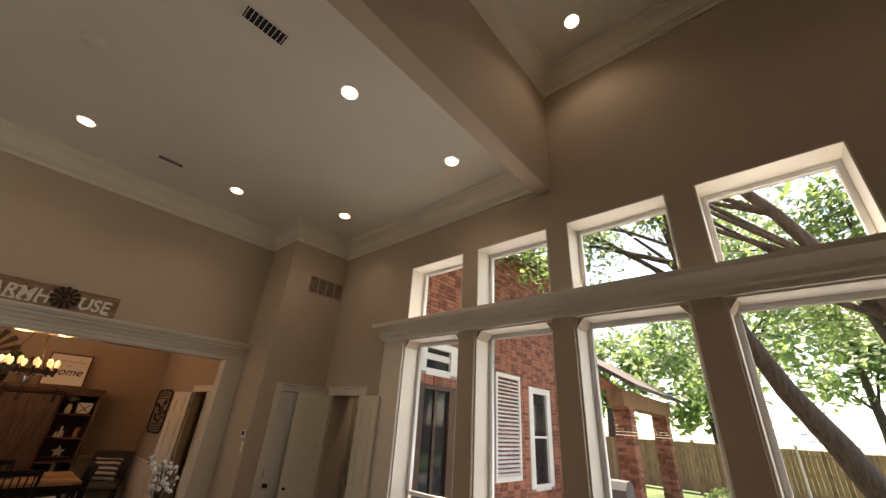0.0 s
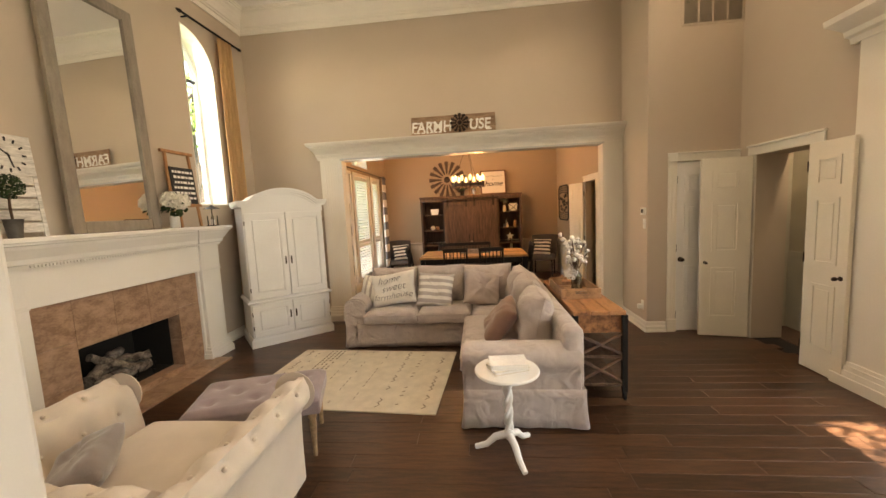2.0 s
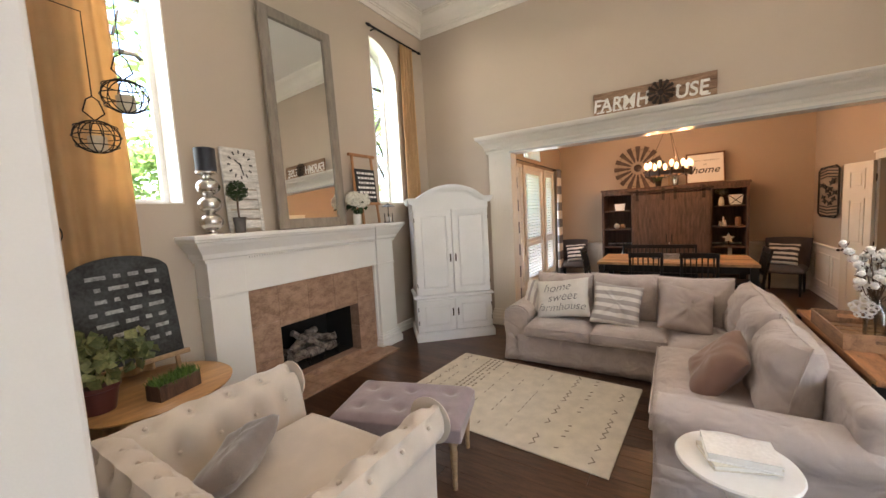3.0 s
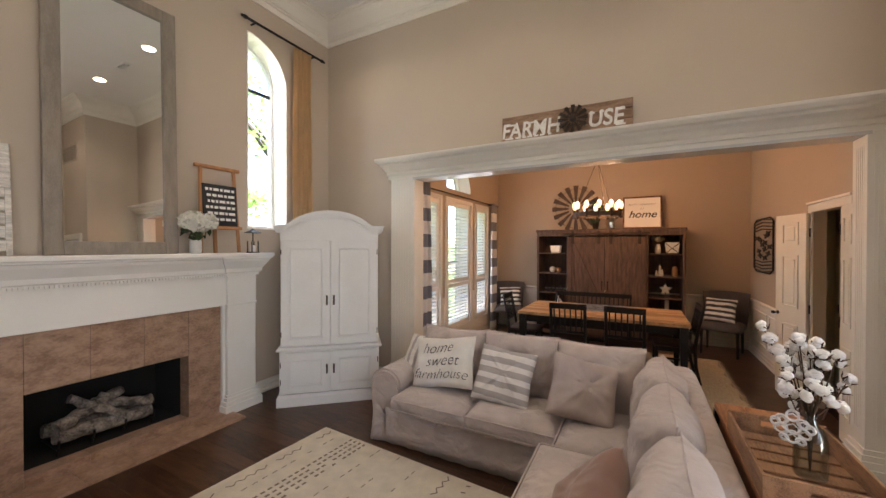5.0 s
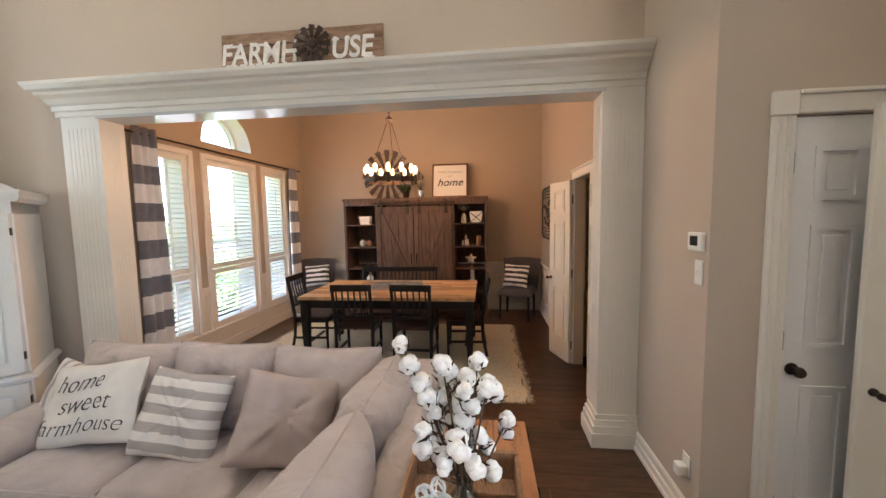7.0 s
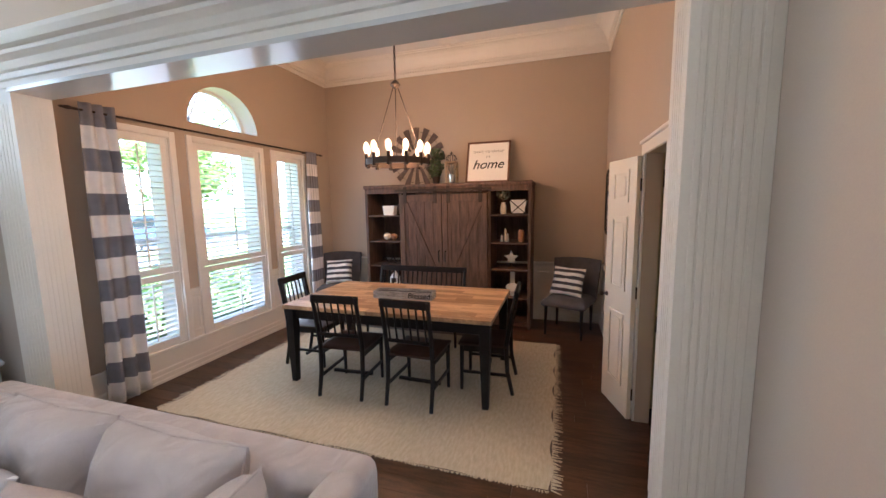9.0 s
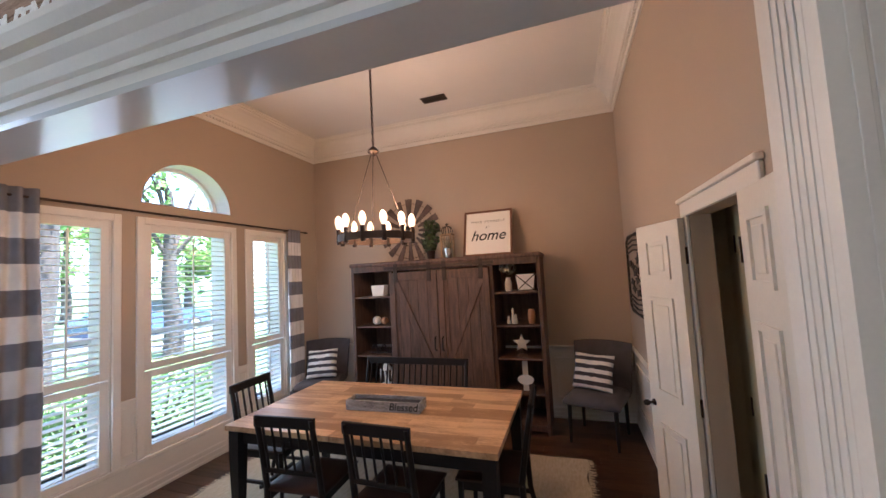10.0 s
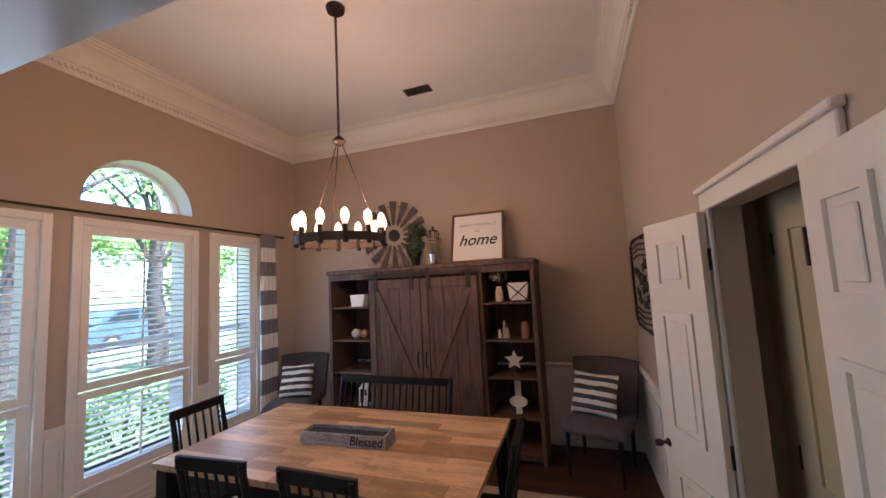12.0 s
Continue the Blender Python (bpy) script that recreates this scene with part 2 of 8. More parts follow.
def tube(bm, pts, r, seg=8, closed=False, mi=0):
    """A round bar along points; r is one radius or one for each point."""
    pts = [Vector(p) for p in pts]
    n = len(pts)
    rings = []
    up = None
    for i, p in enumerate(pts):
        a = pts[(i - 1) % n] if (i or closed) else p
        b = pts[(i + 1) % n] if (i < n - 1 or closed) else p
        d = (b - a).normalized()
        if up is None:
            up = d.orthogonal().normalized()
        u = (up - d * up.dot(d)).normalized()
        up = u
        v = d.cross(u)
        rr = r[i] if isinstance(r, (list, tuple)) else r
        rings.append([bm.verts.new(p + (u * math.cos(2 * math.pi * k / seg) + v * math.sin(2 * math.pi * k / seg)) * rr) for k in range(seg)])
    pairs = list(zip(rings, rings[1:])) + ([(rings[-1], rings[0])] if closed else [])
    fs = []
    for a, b in pairs:
        for k in range(seg):
            fs.append(bm.faces.new((a[k], a[(k + 1) % seg], b[(k + 1) % seg], b[k])))
    if not closed:
        fs.append(bm.faces.new(rings[0][::-1]))
        fs.append(bm.faces.new(rings[-1]))
    for f in fs:
        f.material_index = mi
    return bm


def prism(bm, outline, d0, d1, axis="y", mi=0):
    """Extrude a 2D outline: axis y: points are (x, z); x: (y, z); z: (x, y)."""
    def at(p, d):
        return {"y": (p[0], d, p[1]), "x": (d, p[0], p[1]), "z": (p[0], p[1], d)}[axis]
    a = [bm.verts.new(at(p, d0)) for p in outline]
    b = [bm.verts.new(at(p, d1)) for p in outline]
    fs = [bm.faces.new(a), bm.faces.new(b[::-1])]
    for i in range(len(a)):
        j = (i + 1) % len(a)
        fs.append(bm.faces.new((a[i], b[i], b[j], a[j])))
    for f in fs:
        f.material_index = mi
    return bm


def sweep(bm, pts, prof, closed=False):
    """Carry a moulding's profile of (out, z) along a plan line, mitred; out is to the left of the line."""
    pts = [Vector((p[0], p[1])) for p in pts]
    n = len(pts)
    rings = []
    for i, p in enumerate(pts):
        d1 = (p - pts[i - 1]).normalized() if (i or closed) else None
        d2 = (pts[(i + 1) % n] - p).normalized() if (i < n - 1 or closed) else None
        d1, d2 = d1 or d2, d2 or d1
        n1, n2 = Vector((-d1.y, d1.x)), Vector((-d2.y, d2.x))
        mt = (n1 + n2) / max(0.2, 1 + n1.dot(n2))
        rings.append([bm.verts.new((p.x + mt.x * o, p.y + mt.y * o, z)) for o, z in prof])
    for a, b in list(zip(rings, rings[1:])) + ([(rings[-1], rings[0])] if closed else []):
        for k in range(len(prof)):
            j = (k + 1) % len(prof)
            bm.faces.new((a[k], b[k], b[j], a[j]))
    if not closed:
        bm.faces.new(rings[0])
        bm.faces.new(rings[-1][::-1])
    return bm


def wall_cells(bm, u0, u1, z0, z1, d0, d1, along, holes=()):
    """A wall as joined boxes round its openings; holes are (u0, u1, z0, z1)."""
    us = sorted({u0, u1, *[h[0] for h in holes], *[h[1] for h in holes]})
    for a, b in zip(us, us[1:]):
        cut = sorted((h[2], h[3]) for h in holes if h[0] < (a + b) / 2 < h[1])
        z = z0
        for c0, c1 in cut + [(z1, z1)]:
            if c0 - z > 0.001:
                if along == "x":
                    box(bm, a, b, d0, d1, z, c0)
                else:
                    box(bm, d0, d1, a, b, z, c0)
            z = c1
    return bm


def ring_frame(bm, x0, x1, z0, z1, w, y0, y1):
    """One joined rectangular moulding of width w in the plane x, z, from y0 to y1."""
    out, inn = ((x0, z0), (x1, z0), (x1, z1), (x0, z1)), ((x0 + w, z0 + w), (x1 - w, z0 + w), (x1 - w, z1 - w), (x0 + w, z1 - w))
    v = [[bm.verts.new((a, y, b)) for a, b in r] for y in (y0, y1) for r in (out, inn)]
    for i in range(4):
        j = (i + 1) % 4
        for a, b in ((v[0], v[1]), (v[2], v[3]), (v[0], v[2]), (v[1], v[3])):
            bm.faces.new((a[i], a[j], b[j], b[i]))


def arch_pts(x0, x1, z, h, n=14):
    c, r = (x0 + x1) / 2, (x1 - x0) / 2
    return [(c - r * math.cos(math.pi * i / n), z + h * math.sin(math.pi * i / n)) for i in range(n + 1)]


def spandrel(bm, x0, x1, z, h, y0, y1):
    """The wall between an arch and the square head over it."""
    p = arch_pts(x0, x1, z, h)
    k = len(p) // 2
    prism(bm, p[:k + 1] + [(x0, z + h)], y0, y1)
    prism(bm, p[k:] + [(x1, z + h)], y0, y1)


def pillow_place(a, b, s, w, h, t, sag=0.0, wr=0.0):
    """A place on a soft cushion's side s, at a and b from -1 to 1; wr is the depth of its creases."""
    f = max(0.0, (1 - a ** 4) * (1 - b ** 4)) ** 0.45
    pinch = 1 - 0.07 * (1 - abs(a * b))
    z = b * h / 2 * (pinch if abs(b) > abs(a) else 1) - sag * (1 - a * a) * (b > 0) * b
    x = a * w / 2 * (pinch if abs(a) >= abs(b) else 1)
    y = s * t / 2 * f * (1 + 0.12 * math.sin(3 * a + 2 * b + s))
    if wr:
        ang = math.atan2(b - 0.1, a)
        y += s * wr * f * (noise.noise(Vector((a * 1.6 + w * 31, b * 1.6 + t * 50, s))) + 0.5 * noise.noise(Vector((ang * 3.2 + w * 17, math.hypot(a, b) * 0.9, s + h * 9))))
    return x, y, z


def pillow_rim(bm, w, h, m, r=0.005, n=12):
    """Piping round a soft cushion's seam."""
    loop = [(-1 + 2 * i / n, -1) for i in range(n)] + [(1, -1 + 2 * i / n) for i in range(n)] + [(1 - 2 * i / n, 1) for i in range(n)] + [(-1, 1 - 2 * i / n) for i in range(n)]
    tube(bm, [m @ Vector(pillow_place(a, b, -1, w, h, 0.1)) for a, b in loop], r, 6, True)


def pillow(bm, w, h, t, m=None, n=8, sag=0.0, mi=0, wr=0.0):
    """A soft cushion, w along x, h along z, thick along y."""
    vs = {}
    for s in (-1, 1):
        for i in range(n + 1):
            for j in range(n + 1):
                a, b = 2 * i / n - 1, 2 * j / n - 1
                edge = (i in (0, n)) or (j in (0, n))
                if edge and s == 1:
                    vs[s, i, j] = vs[-1, i, j]
                    continue
                vs[s, i, j] = bm.verts.new(pillow_place(a, b, s, w, h, t, sag, wr))
    fs = []
    for s in (-1, 1):
        for i in range(n):
            for j in range(n):
                q = [vs[s, i, j], vs[s, i + 1, j], vs[s, i + 1, j + 1], vs[s, i, j + 1]]
                fs.append(bm.faces.new(q if s < 0 else q[::-1]))
    for f in fs:
        f.material_index = mi
    if m is not None:
        bmesh.ops.transform(bm, verts=list(set(vs.values())), matrix=m)
    return fs


def cushion(bm, x0, x1, y0, y1, z0, z1, r=0.05, puff=0.03, m=None):
    """A box cushion with round edges and a crowned top."""
    n = 8
    xs = [x0 + (x1 - x0) * t for t in (0, 0.04, 0.12, 0.3, 0.5, 0.7, 0.88, 0.96, 1)]
    ys = [y0 + (y1 - y0) * t for t in (0, 0.04, 0.12, 0.3, 0.5, 0.7, 0.88, 0.96, 1)]
    top, bot = {}, {}
    for i, x in enumerate(xs):
        for j, y in enumerate(ys):
            a, b = 2 * i / n - 1, 2 * j / n - 1
            e = max(abs(2 * (x - x0) / (x1 - x0) - 1), abs(2 * (y - y0) / (y1 - y0) - 1))
            drop = r * max(0, (e - 0.75) / 0.25) ** 2.5
            f = (1 - a * a) * (1 - b * b)
            top[i, j] = bm.verts.new((x, y, z1 + puff * f - drop))
            bot[i, j] = bm.verts.new((x, y, z0 - 0 * f + drop * 0.6))
    for i in range(n):
        for j in range(n):
            bm.faces.new((top[i, j], top[i + 1, j], top[i + 1, j + 1], top[i, j + 1]))
            bm.faces.new((bot[i, j + 1], bot[i + 1, j + 1], bot[i + 1, j], bot[i, j]))
    ring = [(i, 0) for i in range(n)] + [(n, j) for j in range(n)] + [(i, n) for i in range(n, 0, -1)] + [(0, j) for j in range(n, 0, -1)]
    for k, a in enumerate(ring):
        b = ring[(k + 1) % len(ring)]
        bm.faces.new((bot[a], bot[b], top[b], top[a]))
    if m is not None:
        bmesh.ops.transform(bm, verts=list(top.values()) + list(bot.values()), matrix=m)
    return bm


def words(text, size, m, material, parent, name="lettering", shear=0.0, bold=0.0, space=1.0):
    """Flat letters in the built-in font, turned into a mesh; they stand in the plane x, y of m."""
    c = bpy.data.curves.new(name, "FONT")
    c.body, c.size, c.align_x, c.align_y, c.extrude, c.shear, c.offset, c.space_character = text, size, "CENTER", "CENTER", 0.001, shear, bold, space
    t = bpy.data.objects.new(name, c)
    me = bpy.data.meshes.new_from_object(t)
    me.transform(m)
    bpy.data.objects.remove(t)
    me.materials.append(material)
    ob = new(name, me)
    ob.parent = parent
    return ob

# ---- the structure ----
XW, YS, YN = -5.87, -2.38, 4.05            # living room: west, south and north faces
XC, YT = -5.07, 3.035                      # closet wall, thermostat wall
XP, YP = -1.16, -0.045                       # partition's face and end
LC, EC, DC = 4.615, 6.02, 3.848              # ceilings: living room, entry side, dining room
DXW, DYS, DYN = -9.68, -1.29, 2.94        # dining room: west, south and north faces
OX = -6.00                                 # dining side of the wide opening
OY0, OY1, OZ = -0.985, 2.79, 2.45           # wide opening
XE = 4.2


def structure(name, bm, m, label, cat, smooth=False):
    return tagged(part(name, bm, m, smooth=smooth), label, cat, kind="structure")


# walls of the living room
bm = B()
wall_cells(bm, YS - 0.32, YT, 0, LC + 0.1, OX, XW, "y", [(OY0, OY1, 0, OZ)])
structure("wall_west", bm, WALL, "tan painted wall with a wide cased opening", "wall")
bm = B()
box(bm, OX, XC - 0.2, YT, YT + 0.2, 0, LC + 0.1)
structure("wall_thermostat", bm, WALL, "short tan painted wall with a thermostat", "wall")
bm = B()
wall_cells(bm, YT, YN + 0.32, 0, LC + 0.1, XC - 0.2, XC, "y", [(3.36, 3.985, 0, 2.045)])
structure("wall_closet", bm, WALL, "tan painted wall over the closet doors", "wall")
holes = [(-4.80, -4.09, 0, 2.045)]
for x in WIN_X:
    holes += [(x, x + WIN_W, 0.25, 2.75), (x, x + WIN_W, 2.99, 3.79)]
bm = B()
wall_cells(bm, XC, XE, 0, EC + 0.1, YN, YN + 0.32, "x", holes)
for x in WIN_X:                               # clipped corners of the tall bays
    for s, e in ((x, x + 0.085), (x + WIN_W, x + WIN_W - 0.085)):
        prism(bm, [(s, 2.75), (e, 2.75), (s, 2.63)], YN, YN + 0.22)
structure("wall_north", bm, WALL, "tan painted wall with two rows of windows", "wall")
AW = [(-4.69, -5.20), (-2.37, -1.86)]           # straight edge by the chimney, outer edge
AZ0, AZ1, AZ2 = 1.83, 3.50, 3.974           # sill, spring and top of the quarter-round heads


def quarter(i, o, z1, z2, n=12):
    """A quarter-round head from the outer edge up to the straight edge."""
    return [(i + (o - i) * math.cos(math.pi / 2 * k / n), z1 + (z2 - z1) * math.sin(math.pi / 2 * k / n)) for k in range(n + 1)]


bm = B()
wall_cells(bm, XW, XE, 0, EC + 0.1, YS - 0.32, YS, "x", [(min(w), max(w), AZ0, AZ2) for w in AW] + [(-4.06, -2.98, 0.0, 0.677)])
for a, b in AW:
    prism(bm, [(b, AZ2)] + quarter(a, b, AZ1, AZ2), YS - 0.32, YS)
structure("wall_south", bm, WALL, "tan painted wall behind the fireplace with arched windows", "wall")
bm = B()
box(bm, XP, XP + 0.2, YS, YP, 0, EC + 0.1, 0.012, 2)
structure("wall_partition", bm, mat("partition_paint", (0.62, 0.595, 0.565), 0.6, var=0.02, fine=180, bump=0.02), "pale painted partition with a rounded end", "wall")
bm = B()
box(bm, XP - 0.15, XP + 0.03, YS, YN, 4.26, EC + 0.1)
structure("beam", bm, WALL, "tan painted header beam under the ceiling", "beam")
bm = B()
box(bm, XE, XE + 0.2, YS - 0.3, YN + 0.3, 0, EC + 0.1)
structure("wall_east", bm, WALL, "plain tan wall", "wall")
bm = B()
box(bm, OX, XP, YS - 0.3, YN + 0.3, LC, LC + 0.1)
structure("ceiling", bm, CEIL, "white painted living room ceiling", "ceiling")
bm = B()
box(bm, XP - 0.15, XE, YS - 0.3, YN + 0.3, EC, EC + 0.1)
structure("ceiling_entry", bm, CEIL, "white painted tall ceiling", "ceiling")

# walls of the dining room
DW = [(-7.04, -6.44), (-8.19, -7.28), (-8.99, -8.44)]      # shuttered windows
AR = (-8.19, -7.26)
bm = B()
wall_cells(bm, DXW - 0.3, OX, 0, DC + 0.1, DYS - 0.3, DYS, "x", [(a, b, 0.32, 2.36) for a, b in DW] + [(AR[0], AR[1], 2.56, 3.01)])
spandrel(bm, AR[0], AR[1], 2.56, 0.45, DYS - 0.3, DYS)
structure("wall_dining_south", bm, DWALL, "brown painted wall with shuttered windows and a half-round light", "wall")
bm = B()
box(bm, DXW - 0.3, DXW, DYS, DYN + 0.2, 0, DC + 0.1)
structure("wall_dining_west", bm, DWALL, "brown painted wall behind the hutch", "wall")
bm = B()
wall_cells(bm, DXW, OX, 0, DC + 0.1, DYN, DYN + 0.1, "x", [(-7.27, -6.55, 0, 2.0)])
structure("wall_dining_north", bm, DWALL, "brown painted wall with a double door", "wall")
bm = B()
box(bm, DXW - 0.3, OX + 0.001, DYS - 0.3, DYN + 0.2, DC, DC + 0.1)
structure("ceiling_dining", bm, CEIL, "white painted dining room ceiling", "ceiling")
bm = B()
box(bm, OX - 0.01, OX, DYS, OY0, 0, DC)
box(bm, OX - 0.01, OX, OY1, DYN, 0, DC)
box(bm, OX - 0.01, OX, OY0, OY1, OZ, DC)
structure("wall_dining_east", bm, DWALL, "brown painted back of the opening wall", "wall")

# small rooms behind the doors
HALL = mat("hall_paint", (0.50, 0.47, 0.38), 0.75, var=0.03, fine=150)
bm = B()
box(bm, -5.3, -4.66, 4.72, 4.8, 0, 2.7)
box(bm, -4.66, -3.9, 6.4, 6.5, 0, 2.7)
box(bm, -5.3, -5.2, 4.33, 4.72, 0, 2.7)
box(bm, -4.06, -3.96, 4.33, 6.4, 0, 2.7)
box(bm, -4.74, -4.66, 4.8, 6.4, 0, 2.7)
structure("wall_hall", bm, HALL, "pale greenish hall walls", "wall")
bm = B()
box(bm, -5.3, -3.9, YN + 0.32, 6.5, 2.7, 2.8)
structure("ceiling_hall", bm, CEIL, "hall ceiling", "ceiling")
CLOS = mat("closet_paint", (0.50, 0.43, 0.27), 0.8, var=0.05)
bm = B()
box(bm, -7.6, -6.2, 3.18, 3.26, 0, 2.7)
box(bm, -7.6, -7.5, DYN + 0.1, 3.18, 0, 2.7)
box(bm, -6.3, -6.2, DYN + 0.1, 3.18, 0, 2.7)
box(bm, -7.6, -6.2, DYN + 0.1, 4.0, 2.7, 2.8)
structure("wall_passage", bm, CLOS, "dim olive passage walls", "wall")
# unseen shell, closed so no daylight leaks past the closet door
bm = B()
box(bm, -5.6, XC - 0.2, YT + 0.2, 4.3, 0, 0.02)
box(bm, -5.65, -5.6, YT + 0.2, 4.33, 0, 2.6)
box(bm, -5.6, XC - 0.2, 4.30, 4.34, 0.02, 2.6)
box(bm, -5.65, XC - 0.2, YT + 0.2, 4.34, 2.6, 2.7)
structure("wall_closet_inside", bm, CLOS, "unseen closet shell closed against daylight", "wall")

# crown mouldings
CROWN = [(0.0, -0.29), (0.016, -0.29), (0.018, -0.232), (0.034, -0.222), (0.036, -0.204), (0.05, -0.196), (0.06, -0.16), (0.085, -0.11), (0.12, -0.07), (0.15, -0.05), (0.152, -0.036), (0.17, -0.032), (0.176, -0.014), (0.196, -0.012), (0.20, 0.0), (0, 0)]


def crown(name, pts, z, label):
    bm = B()
    sweep(bm, pts, [(o, z + h) for o, h in CROWN], closed=True)
    structure(name, bm, TRIM, label, "moulding")


crown("trim_crown", [(XW, YS), (XP - 0.15, YS), (XP - 0.15, YN), (XC, YN), (XC, YT), (XW, YT)], LC, "stepped cream crown moulding")
crown("trim_crown_entry", [(XP + 0.03, YS), (XE, YS), (XE, YN), (XP + 0.03, YN)], EC, "cream crown moulding of the tall ceiling")
crown("trim_crown_dining", [(DXW, DYS), (OX - 0.01, DYS), (OX - 0.01, DYN), (DXW, DYN)], DC, "cream crown moulding with small dentils")
bm = B()
k = 0
y = DYS + 0.05
while y < DYN - 0.04:
    box(bm, DXW + 0.016, DXW + 0.04, y, y + 0.022, DC - 0.246, DC - 0.222)
    y += 0.04
x = DXW + 0.05
while x < OX - 0.05:
    box(bm, x, x + 0.022, DYN - 0.04, DYN - 0.016, DC - 0.246, DC - 0.222)
    box(bm, x, x + 0.022, DYS + 0.016, DYS + 0.04, DC - 0.246, DC - 0.222)
    x += 0.04
tagged(part("trim_dentils", bm, TRIM), "row of small cream dentil blocks", "moulding", kind="structure")

# baseboards
BASE = [(0, 0), (0.03, 0), (0.03, 0.025), (0.022, 0.03), (0.022, 0.07), (0.014, 0.078), (0.014, 0.115), (0.006, 0.13), (0, 0.13)]


def baseboard(name, runs, prof=BASE):
    bm = B()
    for r in runs:
        sweep(bm, r, prof)
    structure(name, bm, TRIM, "stepped cream baseboard", "baseboard")


baseboard("baseboard_living", [[(XW, YS), (-4.78, YS)], [(-2.36, YS), (XP, YS), (XP, YP)], [(XC, 3.25), (XC, YT), (XW + 0.05, YT)], [(-3.72, YN), (-4.0, YN)], [(XW, -1.33), (XW, YS)]])
baseboard("baseboard_dining", [[(OX, DYN), (-6.46, DYN)], [(-7.37, DYN), (DXW, DYN), (DXW, DYS)], [(DXW, DYS), (OX, DYS)]])

# the wide cased opening: cornice, fluted pilasters, plinths
CORN = [(0.0, 2.452), (0.05, 2.452), (0.05, 2.49), (0.065, 2.495), (0.065, 2.53), (0.08, 2.54), (0.10, 2.575), (0.13, 2.60), (0.135, 2.62), (0.165, 2.63), (0.185, 2.66), (0.19, 2.682), (0, 2.682)]
bm = B()
sweep(bm, [(XW, YT - 0.002), (XW, OY0 - 0.31), (XW - 0.02, OY0 - 0.31)][:2], CORN)
# return of the cornice at its free end
n = len(CORN)
b = [bm.verts.new((XW + o, OY0 - 0.31 - o * 0.8, z)) for o, z in CORN]
c = [bm.verts.new((XW, OY0 - 0.31 - o * 0.8, z)) for o, z in CORN]
for i in range(n):
    j = (i + 1) % n
    bm.faces.new((b[i], b[j], c[j], c[i]))
bm.faces.new(c)
d = [bm.verts.new((XW + o, OY0 - 0.31, z)) for o, z in CORN]
for i in range(n - 1):
    bm.faces.new((d[i], d[i + 1], b[i + 1], b[i]))
bm.verts.ensure_lookup_table()
structure("trim_cornice", bm, TRIM, "broad cream stepped cornice over the wide opening", "cornice")
SOFFIT = mat("gloss_soffit", (0.62, 0.62, 0.60), 0.16, var=0.02, fine=60, bump=0.01)
bm = B()
box(bm, OX - 0.03, XW + 0.05, OY0, OY1, OZ - 0.022, OZ + 0.002)
structure("trim_soffit", bm, SOFFIT, "glossy painted underside of the cased opening", "trim")


def fluted(y0, y1, jamb_y, s):
    """Casing on the wall face and the jamb, with flutes cut as narrow ribs."""
    bm = B()
    box(bm, XW, XW + 0.045, y0, y1, 0.0, OZ)
    box(bm, OX - 0.03, XW - 0.001, min(jamb_y - s * 0.002, jamb_y + s * 0.02), max(jamb_y - s * 0.002, jamb_y + s * 0.02), 0, OZ - 0.022)
    w = y1 - y0
    for i in range(7):
        yy = y0 + w * (0.17 + 0.66 * i / 6)
        box(bm, XW + 0.045, XW + 0.048, yy - 0.011, yy + 0.011, 0.34, OZ - 0.09, 0.0012)
    for i in range(5):
        xx = OX + 0.01 + (XW - OX) * (i + 0.5) / 5
        a, b = sorted((jamb_y + s * 0.02, jamb_y + s * 0.023))
        box(bm, xx - 0.009, xx + 0.009, a, b, 0.34, OZ - 0.09, 0.0012)
    for z0, z1, o in ((0, 0.10, 0.045), (0.10, 0.15, 0.034), (0.15, 0.19, 0.024), (0.19, 0.225, 0.012)):
        a, b = sorted((y0 if s > 0 else y1, (y1 if s > 0 else y0) + s * (o)))
        if s > 0:
            a -= o
        else:
            b = min(b + o, YT - 0.001)
        box(bm, OX - 0.03 - o, XW - 0.001, min(jamb_y, jamb_y + s * (0.02 + o)), max(jamb_y, jamb_y + s * (0.02 + o)), z0, z1)
        box(bm, XW, XW + 0.045 + o, a, b, z0, z1)
    return bm


structure("trim_pilaster", fluted(OY0 - 0.31, OY0 + 0.022, OY0, 1), TRIM, "cream fluted pilaster on a stepped plinth", "pilaster")
structure("trim_pilaster", fluted(OY1 - 0.022, YT - 0.002, OY1, -1), TRIM, "cream fluted pilaster on a stepped plinth", "pilaster")

# north windows: pilasters, band, sashes
bm = B()
BAND = [(0, 2.755), (0.045, 2.755), (0.05, 2.80), (0.07, 2.82), (0.075, 2.86), (0.11, 2.90), (0.15, 2.94), (0.155, 2.985), (0, 2.985)]
sweep(bm, [(XE, YN), (-3.74, YN)], BAND)
c = [bm.verts.new((-3.74 - o * 1.1, YN, z)) for o, z in BAND]
b = [bm.verts.new((-3.74 - o * 1.1, YN - o, z)) for o, z in BAND]
d = [bm.verts.new((-3.74, YN - o, z)) for o, z in BAND]
for i in range(len(BAND)):
    j = (i + 1) % len(BAND)
    bm.faces.new((b[i], b[j], c[j], c[i]))
    bm.faces.new((d[i], d[j], b[j], b[i]))
bm.faces.new(c)
structure("trim_window_band", bm, TRIM, "cream moulded band between the window rows", "cornice")
